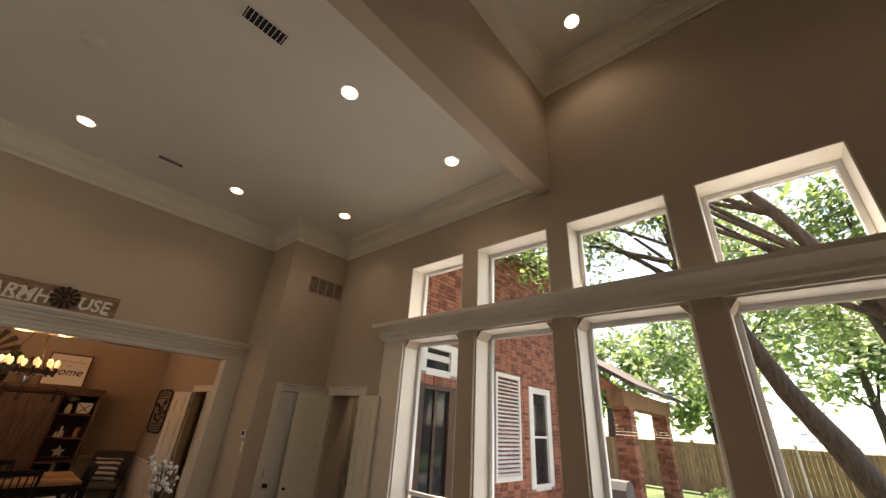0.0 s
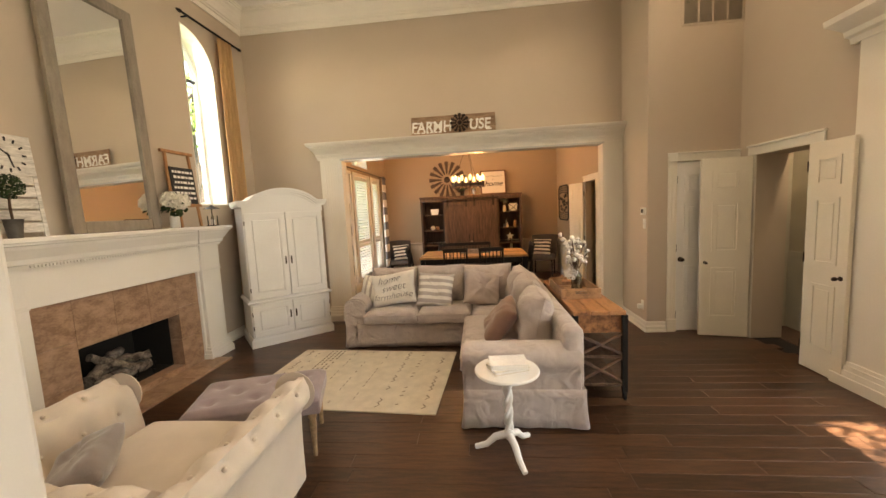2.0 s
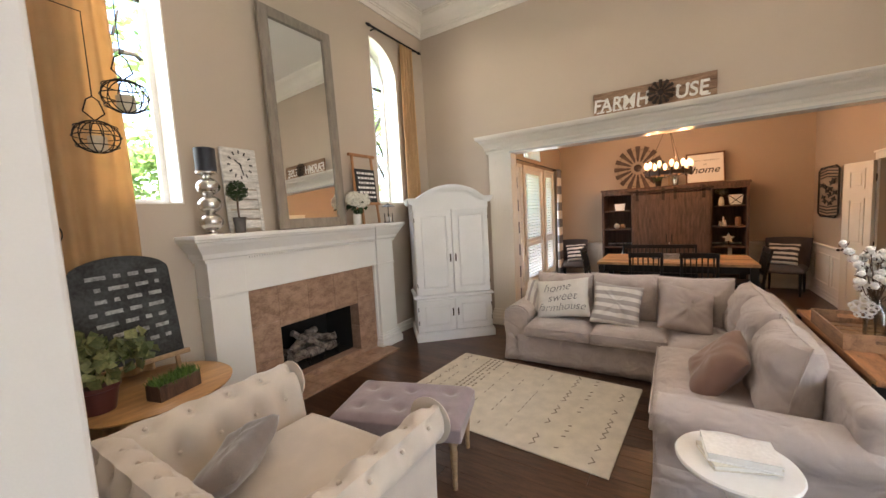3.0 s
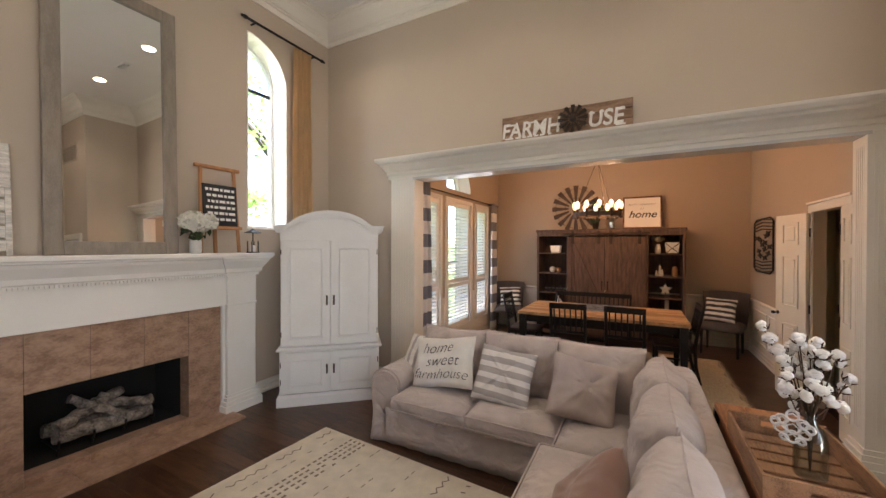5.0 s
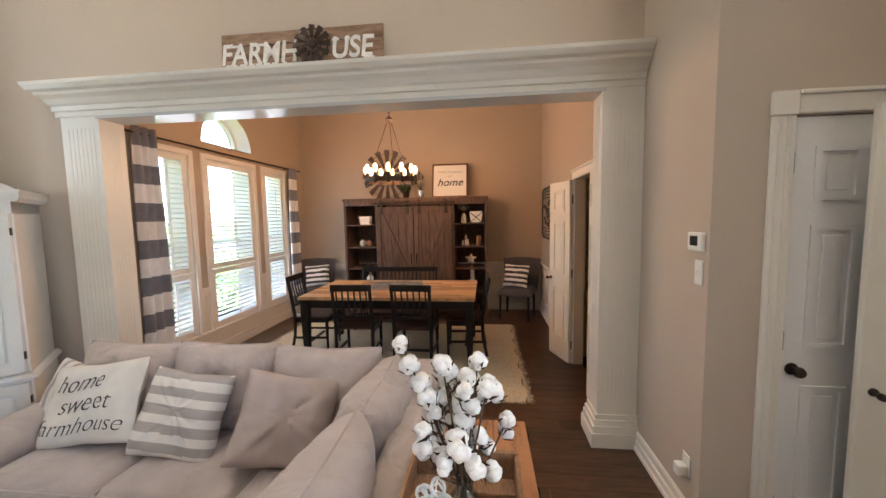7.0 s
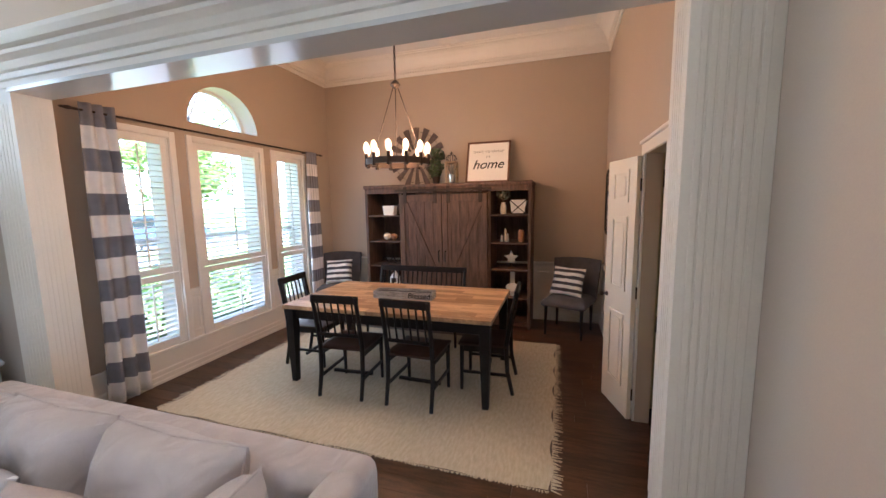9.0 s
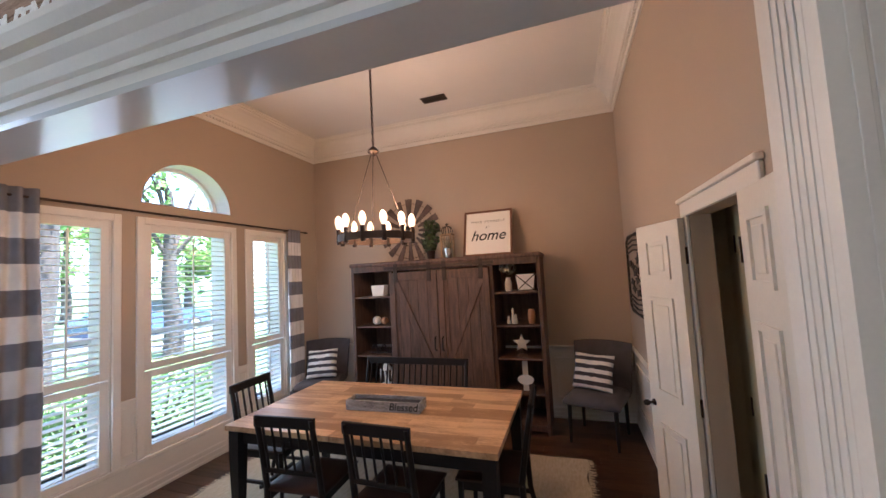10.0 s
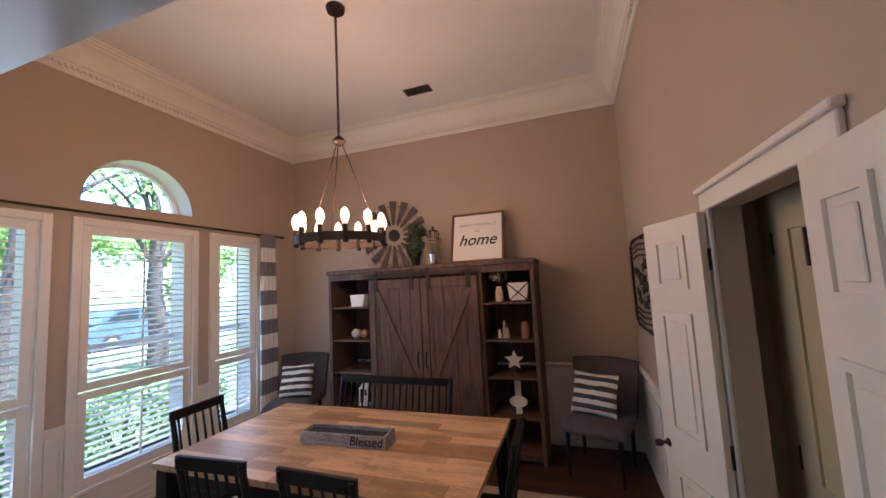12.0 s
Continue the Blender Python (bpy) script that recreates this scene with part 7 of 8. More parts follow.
for x in (-0.06, 0.06):
    for y in (-0.06, 0.06):
        box(bm, x - 0.011, x + 0.011, y - 0.011, y + 0.011, 0, 0.30, 0.002)
box(bm, -0.075, 0.075, -0.075, 0.075, 0, 0.02, 0.003)
box(bm, -0.075, 0.075, -0.075, 0.075, 0.29, 0.31, 0.003)
part("cage", bm, PINE, t)
bm = B()
for k in range(6):
    a = k * math.pi / 3
    tube(bm, [(0.05 * math.cos(a), 0.05 * math.sin(a), 0.31), (0.075 * math.cos(a), 0.075 * math.sin(a), 0.355), (0.05 * math.cos(a), 0.05 * math.sin(a), 0.40), (0, 0, 0.405)], 0.005, 5)
tube(bm, [(0, 0, 0.40), (0, 0, 0.45)], 0.007, 6)
tube(bm, [(0, -0.02, 0.43), (0, 0.02, 0.43)], 0.006, 6)
part("crown", bm, IRON, t)
t = thing("galvanized_pot", pose(DXW + 0.40, 0.945, HH), "small galvanised bucket of dried grass", "plant pot")
bm = B()
lathe(bm, [(0.04, 0), (0.055, 0.12), (0.06, 0.122), (0.052, 0.122), (0.05, 0.11)], 20)
part("bucket", bm, CHROME, t, smooth=True)
bm = B()
rng = random.Random(77)
for k in range(70):
    a, R = rng.uniform(0, 6.28), rng.uniform(0.01, 0.09)
    tube(bm, [(0, 0, 0.10), (R * math.cos(a), R * math.sin(a), rng.uniform(0.18, 0.27))], 0.0015, 3)
part("grass", bm, mat("grey_grass", (0.14, 0.14, 0.10), 0.8, var=0.3), t)
t = thing("ivy_topiary", pose(DXW + 0.24, 0.66, HH) @ Matrix.Scale(0.88, 4), "ivy plant in a dark pot on the hutch", "plant")
bm = B()
lathe(bm, [(0.05, 0), (0.065, 0.12), (0.07, 0.13), (0.06, 0.13)], 18)
part("pot", bm, BRONZE, t, smooth=True)
rng = random.Random(55)
bm = B()
for c, r in (((0, 0.0, 0.30), 0.11), ((0.01, 0.03, 0.48), 0.10), ((0, -0.02, 0.20), 0.08)):
    leaf_ball(bm, c, r, 90, 0.06, rng, 1.0)
part("leaves", bm, mat("ivy_leaf", (0.035, 0.065, 0.02), 0.5, var=0.4, col2=(0.08, 0.12, 0.04), island=0.4), t)

# ---- chandelier ----
cx, cy, cz = -7.69, 0.852, 2.055
cl = thing("chandelier", pose(cx, cy, cz), "dark wood ring chandelier with twelve lit edison bulbs", "chandelier")
R = 0.30
bm = B()
seg = 60
prof = [(R - 0.012, 0), (R + 0.012, 0), (R + 0.012, 0.055), (R - 0.012, 0.055)]
rings = [[bm.verts.new((r * math.cos(2 * math.pi * i / seg), r * math.sin(2 * math.pi * i / seg), z)) for r, z in prof] for i in range(seg)]
for i in range(seg):
    a, b = rings[i], rings[(i + 1) % seg]
    for k in range(4):
        bm.faces.new((a[k], a[(k + 1) % 4], b[(k + 1) % 4], b[k]))
part("ring", bm, mat("ring_wood", (0.06, 0.035, 0.022), 0.5, var=0.3, scale=8, fine=40, bump=0.04), cl, smooth=True)
BULB = mat("bulb_glow", (1, 0.85, 0.6), 0.4, emit=(1.0, 0.56, 0.25), power=0.34, bump=0)
bulb_me = sock_me = None
for k in range(12):
    a = 2 * math.pi * (k + 0.3) / 12
    m = Matrix.Translation((R * math.cos(a), R * math.sin(a), 0))
    if bulb_me is None:
        bm = B()
        lathe(bm, [(0.016, -0.02), (0.02, 0.0), (0.017, 0.055), (0.018, 0.10)], 12)
        o = part("socket", bm, BRONZE, cl, smooth=True)
        o.matrix_local, sock_me = m, o.data
        bm = B()
        lathe(bm, [(0.012, 0.10), (0.017, 0.112), (0.028, 0.142), (0.029, 0.160), (0.021, 0.190), (0.008, 0.206), (0.002, 0.209)], 16)
        o = part("bulb", bm, BULB, cl, "lit amber edison bulb", smooth=True)
        o.matrix_local, bulb_me = m, o.data
    else:
        mesh_part("socket", sock_me, cl, m)
        mesh_part("bulb", bulb_me, cl, m)
hub = 0.745
for k in range(3):
    a = 2 * math.pi * k / 3 + 0.4
    bm = B()
    tube(bm, [(R * math.cos(a), R * math.sin(a), 0.055), (0.02 * math.cos(a), 0.02 * math.sin(a), hub)], 0.004, 6)
    part("stay_rod", bm, BRONZE, cl)
bm = B()
lathe(bm, [(0.01, hub - 0.03), (0.035, hub - 0.01), (0.05, hub + 0.005), (0.035, hub + 0.03), (0.012, hub + 0.05)], 16)
part("hub", bm, BRONZE, cl, smooth=True)
bm = B()
lathe(bm, [(0.065, DC - cz - 0.03), (0.07, DC - cz - 0.01), (0.07, DC - cz)], 20)
part("canopy", bm, BRONZE, cl, smooth=True)
bm = B()
k = hub + 0.05
i = 0
while k < DC - cz - 0.05:
    pts = []
    for q in range(10):
        a = 2 * math.pi * q / 10
        u, v = 0.010 * math.cos(a), 0.022 * math.sin(a)
        pts.append((u, 0, k + 0.02 + v) if i % 2 == 0 else (0, u, k + 0.02 + v))
    tube(bm, pts, 0.003, 5, True)
    k += 0.034
    i += 1
tube(bm, [(0.004, 0, hub + 0.04), (0.004, 0.002, DC - cz - 0.02)], 0.003, 5)
part("chain", bm, BRONZE, cl)
for k in range(4):
    a = math.pi / 2 * k + 0.6
    lamp("chandelier_lamp", "POINT", pose(cx + R * math.cos(a), cy + R * math.sin(a), cz + 0.30), 1.9, (1.0, 0.53, 0.25), r=0.05)

# ---- table, chairs, bench, rug ----
dr = thing("dining_rug", pose(-7.53, 0.77, 0), "natural woven rug with fringed edges under the table", "rug")
RX, RY = 1.165, 1.58
bm = B()
nx, ny = 60, 60
rng = random.Random(6)
g = [[bm.verts.new((-RX + 2 * RX * i / nx + (0.006 * math.sin(j * 0.5) if i in (0, nx) else 0), -RY + 2 * RY * j / ny + (0.015 * math.sin(i * 0.6) if j in (0, ny) else 0), 0.008 + 0.002 * rng.random())) for j in range(ny + 1)] for i in range(nx + 1)]
for i in range(nx):
    for j in range(ny):
        bm.faces.new((g[i][j], g[i + 1][j], g[i + 1][j + 1], g[i][j + 1]))
part("weave", bm, JUTE, dr, smooth=2)
bm = B()
for s in (-1, 1):
    for k in range(170):
        x = -RX + 2 * RX * k / 170
        L = rng.uniform(0.03, 0.075)
        dx = rng.uniform(-0.02, 0.02)
        v = [bm.verts.new(p) for p in ((x - 0.006, s * RY, 0.008), (x + 0.006, s * RY, 0.008), (x + 0.004 + dx, s * (RY + L), 0.003), (x - 0.004 + dx, s * (RY + L), 0.003))]
        bm.faces.new(v)
    for k in range(200):
        y = -RY + 2 * RY * k / 200
        L = rng.uniform(0.008, 0.018)
        dx = rng.uniform(-0.015, 0.015)
        v = [bm.verts.new(p) for p in ((s * RX, y - 0.006, 0.008), (s * RX, y + 0.006, 0.008), (s * (RX + L), y + 0.004 + dx, 0.003), (s * (RX + L), y - 0.004 + dx, 0.003))]
        bm.faces.new(v)
fr = part("fringe", bm, JUTE, dr)
fr["kind"] = "stuff"

dt = thing("dining_table", pose(-7.615, 0.896, 0), "black dining table with a butcher block top", "dining table")
TX, TY = 0.555, 0.985
ns = 12
rng = random.Random(14)
for k in range(ns):
    x0 = -TX + 2 * TX * k / ns
    y = -TY
    while y < TY - 0.01:
        L = min(rng.uniform(0.3, 0.75), TY - y)
        if TY - y - L < 0.12:
            L = TY - y
        bm = B()
        box(bm, x0 + 0.0004, x0 + 2 * TX / ns - 0.0004, y + 0.0004, y + L - 0.0004, 0.732, 0.768, 0.001)
        part("top_stave", bm, BUTCHER, dt)
        y += L
bm = B()
for a in ((-TX + 0.06, TX - 0.06, -TY + 0.06, -TY + 0.085), (-TX + 0.06, TX - 0.06, TY - 0.085, TY - 0.06), (-TX + 0.06, -TX + 0.085, -TY + 0.06, TY - 0.06), (TX - 0.085, TX - 0.06, -TY + 0.06, TY - 0.06)):
    box(bm, *a, 0.63, 0.732)
part("apron", bm, BLACKWOOD, dt)
for x in (-1, 1):
    for y in (-1, 1):
        bm = B()
        X, Y = x * (TX - 0.06), y * (TY - 0.06)
        v = [(0.042, 0.732), (0.042, 0.55), (0.026, 0.012)]
        for (w1, z1), (w0, z0) in zip(v, v[1:]):
            a = [bm.verts.new((X + sx * w1, Y + sy * w1, z1)) for sx, sy in ((-1, -1), (1, -1), (1, 1), (-1, 1))]
            b = [bm.verts.new((X + sx * w0, Y + sy * w0, z0)) for sx, sy in ((-1, -1), (1, -1), (1, 1), (-1, 1))]
            for i in range(4):
                bm.faces.new((a[i], a[(i + 1) % 4], b[(i + 1) % 4], b[i]))
            bm.faces.new(a)
            bm.faces.new(b)
        part("leg", bm, BLACKWOOD, dt)


def dining_chair(m, wide=0.44, name="dining_chair", label="black wooden slat-back dining chair", cat="chair", grp="chairs round the table", slats=6, backh=0.92):
    """The chair faces local -x... its back stands at +x."""
    c = thing(name, m, label, cat, grp)
    h = wide / 2
    SEAT = mat("dark_seat", (0.032, 0.014, 0.010), 0.38, var=0.3, scale=6, bump=0.02)
    bm = B()
    cushion(bm, -0.23, 0.20, -h, h, 0.425, 0.458, 0.012, -0.008)
    part("seat", bm, SEAT, c, smooth=True)
    for s in (-1, 1):
        bm = B()
        tube(bm, [(0.245, s * (h - 0.02), 0.012), (0.20, s * (h - 0.02), 0.22), (0.19, s * (h - 0.02), 0.45), (0.235, s * (h - 0.02), 0.72), (0.275, s * (h - 0.02), backh)], [0.017, 0.019, 0.021, 0.019, 0.017], 8)
        part("back_post", bm, BLACKWOOD, c, smooth=True)
        bm = B()
        tube(bm, [(-0.205, s * (h - 0.025), 0.012), (-0.2, s * (h - 0.025), 0.425)], [0.014, 0.021], 8)
        part("front_leg", bm, BLACKWOOD, c, smooth=True)
        bm = B()
        box(bm, -0.2, 0.2, s * (h - 0.022) - 0.008, s * (h - 0.022) + 0.008, 0.17, 0.195)
        part("side_stretcher", bm, BLACKWOOD, c)
    bm = B()
    box(bm, -0.012, 0.012, -h + 0.025, h - 0.025, 0.13, 0.155)
    part("cross_stretcher", bm, BLACKWOOD, c)
    bm = B()
    box(bm, -0.2, 0.185, -h + 0.02, -h + 0.035, 0.37, 0.425)
    box(bm, -0.2, 0.185, h - 0.035, h - 0.02, 0.37, 0.425)
    box(bm, -0.21, -0.195, -h + 0.02, h - 0.02, 0.37, 0.425)
    part("seat_rail", bm, BLACKWOOD, c)
    bm = B()
    box(bm, -0.012, 0.012, -h, h, backh - 0.06, backh + 0.01, 0.006, 2, m=Matrix.Translation((0.268, 0, 0)))
    part("top_rail", bm, BLACKWOOD, c)
    bm = B()
    box(bm, 0.205, 0.222, -h + 0.03, h - 0.03, 0.555, 0.585, 0.004)
    part("lower_rail", bm, BLACKWOOD, c)
    for k in range(slats):
        y = -h + 0.06 + (wide - 0.12) * k / (slats - 1)
        bm = B()
        tube(bm, [(0.213, y, 0.57), (0.268, y, backh - 0.04)], 0.0085, 6)
        part("slat", bm, BLACKWOOD, c)
    return c


ch0 = dining_chair(pose(-7.165, 0.575, 0.008, 0, 0, 3))
copy_thing(ch0, pose(-7.17, 1.23, 0.008, 0, 0, -2))
e1 = copy_thing(ch0, pose(-7.57, 1.755, 0.008, 0, 0, 92))
e1["label"] = "black wooden slat-back chair at the table's end"
e2 = copy_thing(ch0, pose(-7.60, -0.13, 0.008, 0, 0, -88))
e2["label"] = "black wooden slat-back chair at the window end"
dining_chair(pose(-8.47, 0.68, 0.008, 0, 0, 180), 1.18, "dining_bench", "long black wooden bench with a slatted back", "bench", "", 17, 0.86)

bx = thing("blessed_box", pose(-7.58, 0.93, 0.769, 0, 0, 2.5), "long grey plank box lettered Blessed on the table", "box")
for a in ((-0.075, -0.063, -0.3, 0.3), (0.063, 0.075, -0.3, 0.3), (-0.063, 0.063, -0.3, -0.288), (0.063 - 0.126, 0.063, 0.288, 0.3)):
    bm = B()
    box(bm, *a, 0, 0.075, 0.002)
    part("side", bm, mat("grey_planks", (0.30, 0.285, 0.27), 0.8, var=0.4, scale=8, fine=40, bump=0.08, stretch=(5, 1, 5), col2=(0.50, 0.48, 0.46)), bx)
bm = B()
box(bm, -0.063, 0.063, -0.288, 0.288, 0.004, 0.05)
part("lining", bm, INK, bx)
words("Blessed", 0.075, Matrix.Translation((0.0765, 0.17, 0.038)) @ face, INK, bx, shear=0.2, bold=0.001)

# ---- upholstered side chairs with pillows ----


def side_chair(m, label):
    c = thing("side_chair", m, label, "chair", "grey upholstered chairs")
    bm = B()
    cushion(bm, -0.26, 0.27, -0.27, 0.27, 0.36, 0.47, 0.05, 0.02)
    part("seat", bm, GREYCHAIR, c, smooth=2)
    bm = B()
    nx, nz = 12, 10
    vs = {}
    for s in (0, 1):
        for i in range(nx + 1):
            for j in range(nz + 1):
                u, v = i / nx * 2 - 1, j / nz
                y = u * (0.27 + 0.035 * v)
                z = 0.40 + 0.53 * v - 0.02 * u * u * v
                x = -0.25 - 0.10 * v + 0.035 * u * u + (0.0 if s == 0 else -0.085 * (1 - 0.4 * v)) + (0.02 * (1 - u * u) * math.sin(v * 3.14) if s == 0 else 0)
                vs[s, i, j] = bm.verts.new((x, y, z))
    for s in (0, 1):
        for i in range(nx):
            for j in range(nz):
                bm.faces.new((vs[s, i, j], vs[s, i + 1, j], vs[s, i + 1, j + 1], vs[s, i, j + 1]))
    rim = [(i, 0) for i in range(nx)] + [(nx, j) for j in range(nz)] + [(i, nz) for i in range(nx, 0, -1)] + [(0, j) for j in range(nz, 0, -1)]
    for k, a in enumerate(rim):
        b = rim[(k + 1) % len(rim)]
        bm.faces.new((vs[0, a[0], a[1]], vs[0, b[0], b[1]], vs[1, b[0], b[1]], vs[1, a[0], a[1]]))
    part("backrest", bm, GREYCHAIR, c, smooth=True)
    for x in (-0.22, 0.22):
        for y in (-0.22, 0.22):
            bm = B()
            tube(bm, [(x * 1.04, y * 1.02, 0.0), (x, y, 0.37)], [0.015, 0.022], 8)
            part("leg", bm, BLACKWOOD, c)
    return c


side_chair(pose(-9.20, 2.50, 0, 0, 0, -18), "grey upholstered side chair on dark legs beside the hutch")
side_chair(pose(-9.20, -0.90, 0, 0, 0, 18), "grey upholstered side chair on dark legs by the curtain")
NAVY = mat("pillow_charcoal", (0.05, 0.045, 0.05), 0.9, var=0.1, scale=9, fine=250, bump=0.08)
for x, y, yaw, r in ((-9.21, 2.48, 72, 2), (-9.20, -0.87, 106, -3)):
    throw_pillow(at_back(x, y, 0.665, yaw, -24, r), 0.40, 0.37, 0.14, "charcoal and white striped pillow on the chair", [STRW, NAVY], lambda c: int(math.floor((c.z + 0.185) / 0.041)) % 2, "striped chair pillows")

ma = thing("metal_wall_panel", pose(-8.87, DYN - 0.01, 1.66) @ Matrix.Diagonal((2.6, 1, 0.9, 1)), "tall black iron wall panel with leaf scrolls", "wall art")
bm = B()
pts = [(-0.17, -0.36), (-0.12, -0.42), (0.12, -0.42), (0.17, -0.36), (0.17, 0.36), (0.12, 0.42), (-0.12, 0.42), (-0.17, 0.36)]
tube(bm, [(p[0], -0.02, p[1]) for p in pts], 0.011, 6, True)
part("frame", bm, IRON, ma)
for z in (-0.38, -0.33, -0.28, -0.23, 0.23, 0.28, 0.33, 0.38):
    bm = B()
    tube(bm, [(-0.165, -0.02, z), (0, -0.03, z + (0.03 if z > 0 else -0.03)), (0.165, -0.02, z)], 0.009, 6)
    part("curved_bar", bm, IRON, ma)
rng = random.Random(33)
for k in range(12):
    bm = B()
    a, x, z = rng.uniform(0, 3), rng.uniform(-0.12, 0.12), -0.19 + k * 0.034
    prism(bm, [(x + 0.05 * math.cos(a + t) * (1 if i % 2 else 0.5), z + 0.05 * math.sin(a + t) * (1 if i % 2 else 0.5)) for i, t in enumerate((0, 0.8, 1.6, 2.4, 3.2, 4.0, 4.8, 5.6))], -0.026, -0.018)
    part("leaf", bm, IRON, ma)

# ---- outdoors ----
GZ = -0.16
bm = B()
box(bm, -400, 400, YN + 0.32, 400, GZ - 0.4, GZ)
box(bm, -400, 400, -400, YS - 0.32, GZ - 0.4, GZ)
box(bm, -400, DXW - 0.3, YS - 0.32, YN + 0.32, GZ - 0.4, GZ)
box(bm, XE + 0.2, 400, YS - 0.32, YN + 0.32, GZ - 0.4, GZ)
structure("ground", bm, GRASS, "lawn with bare patches running to the horizon", "ground")
rng = random.Random(61)
patio = tagged(new("pavement"), "pale flagstone patio behind the windows", "patio", kind="structure")
bm = B()
box(bm, -3.9, 7, YN + 0.32, 13.2, GZ, GZ + 0.03)
part("bed", bm, MORTAR, patio)
y = YN + 0.4
while y < 13.0:
    x = -3.85
    h = rng.uniform(0.42, 0.6)
    while x < 6.8:
        w = rng.uniform(0.45, 0.85)
        bm = B()
        box(bm, x, x + w - 0.015, y, y + h - 0.015, GZ + 0.02, GZ + 0.05 + rng.uniform(-0.004, 0.004), 0.008)
        part("flagstone", bm, STONE, patio)
        x += w
    y += h
structure("road", box(B(), -60, 60, -19.5, -13.0, GZ, GZ + 0.02), mat("asphalt", (0.055, 0.054, 0.052), 0.9, var=0.2, scale=1, fine=60, bump=0.2), "grey asphalt street", "road")
structure("pavement_street", box(B(), -60, 60, -11.6, -10.4, GZ, GZ + 0.025), mat("concrete", (0.36, 0.34, 0.31), 0.9, var=0.15, scale=1, fine=40, bump=0.1), "pale concrete footpath", "pavement")
structure("kerb", box(B(), -60, 60, -13.15, -13.0, GZ, GZ + 0.14, 0.02), MATS["concrete"], "concrete kerb", "kerb")

# dark mulch bed under the windows
bm = B()
nx, ny = 60, 22
mrng = random.Random(19)
g = [[bm.verts.new((-1.1 + 7.6 * i / nx, YN + 0.34 + (2.7 + 0.35 * math.sin(i * 0.21)) * j / ny, GZ + (0.03 if j in (0, ny) or i in (0, nx) else 0.085 + 0.03 * mrng.random()))) for j in range(ny + 1)] for i in range(nx + 1)]
for i in range(nx):
    for j in range(ny):
        bm.faces.new((g[i][j], g[i + 1][j], g[i + 1][j + 1], g[i][j + 1]))
structure("ground_bed", bm, mat("bark_mulch", (0.05, 0.034, 0.024), 0.95, var=0.5, scale=6, fine=70, bump=0.5, col2=(0.12, 0.085, 0.06)), "dark bark mulch bed beside the patio", "garden bed", smooth=False)

# brick wing of the house beside the patio
WX, WY0, WY1, WH = -3.86, YN + 0.32, 9.6, 5.6
wing = thing("brick_wing", pose(WX, WY0, 0), "red brick wing of the house with a glazed door", "house")
OPEN = [(0.62, 1.34, GZ, 2.30), (0.62, 1.34, 2.50, 2.94), (4.05, 4.8, 0.7, 2.55)]
bm = B()
wall_cells(bm, 0, WY1 - WY0, GZ, WH, -0.10, -0.02, "y", OPEN)
part("wall", bm, MORTAR, wing)
bl_, bh_, mj = 0.205, 0.064, 0.011
bm = B()
box(bm, -0.06, 0.0, -bl_ / 2, bl_ / 2, 0, bh_, 0.003)
bmesh.ops.recalc_face_normals(bm, faces=bm.faces[:])
brick_me = bpy.data.meshes.new("brick")
bm.to_mesh(brick_me)
bm.free()
brick_me.materials.append(mat("red_brick_single", (0.27, 0.095, 0.06), 0.85, var=0.35, scale=9, fine=60, bump=0.2, col2=(0.42, 0.17, 0.11), rnd=0.5))
rest_b = B()
single = 0
z, row = GZ, 0
while z < WH - 0.07:
    y = -bl_ / 2 if row % 2 else 0.0
    while y < WY1 - WY0:
        c = y + bl_ / 2
        hit = any(h[0] - bl_ * 0.45 < c < h[1] + bl_ * 0.45 and h[2] - 0.03 < z + 0.03 < h[3] + 0.03 for h in OPEN)
        if not hit and c > 0.1:
            dx = rng.uniform(-0.003, 0.003)
            if single < 300 and 0.45 < c < 2.4 and 1.1 < z < 3.6:
                mesh_part("brick", brick_me, wing, Matrix.Translation((dx, c, z)))
                single += 1
            else:
                box(rest_b, -0.06 + dx, dx, c - bl_ / 2, c + bl_ / 2, z, z + bh_)
        y += bl_ + mj
    z += bh_ + mj
rb = part("bricks", rest_b, BRICK, wing)
rb["kind"] = "stuff"
DKWOOD = mat("dark_door_wood", (0.07, 0.03, 0.018), 0.4, var=0.2, bump=0.03)
for (a, b, c, d), nm in zip(OPEN, ("glazed_door", "transom", "wing_window")):
    fm = DKWOOD if nm == "glazed_door" else WHITE
    bm = B()
    for q in ((a - 0.11, a + 0.06, c, d + 0.07), (b - 0.06, b + 0.11, c, d + 0.07), (a + 0.06, b - 0.06, d - 0.06, d + 0.07), (a + 0.06, b - 0.06, c - (0 if nm == "glazed_door" else 0.05), c + (0.25 if nm == "glazed_door" else 0.06))):
        box(bm, -0.07, -0.008, q[0], q[1], q[2], q[3], 0.004)
    if nm == "glazed_door":
        box(bm, -0.085, -0.035, (a + b) / 2 - 0.03, (a + b) / 2 + 0.03, c, d)
    if nm == "wing_window":
        box(bm, -0.085, -0.035, a, b, (c + d) / 2 - 0.02, (c + d) / 2 + 0.02)
    f = part(nm, bm, fm, wing)
    bm = B()
    box(bm, -0.066, -0.062, a + 0.02, b - 0.02, c + 0.02, d - 0.02)
    part("pane", bm, mat("car_glass", (0.02, 0.025, 0.03), 0.06, var=0.02, bump=0), f)
    # flat black board put in for the shade of the room behind
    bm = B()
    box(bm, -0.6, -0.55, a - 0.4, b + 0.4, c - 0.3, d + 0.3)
    part("room_dark", bm, SOOT_SHADE, wing)
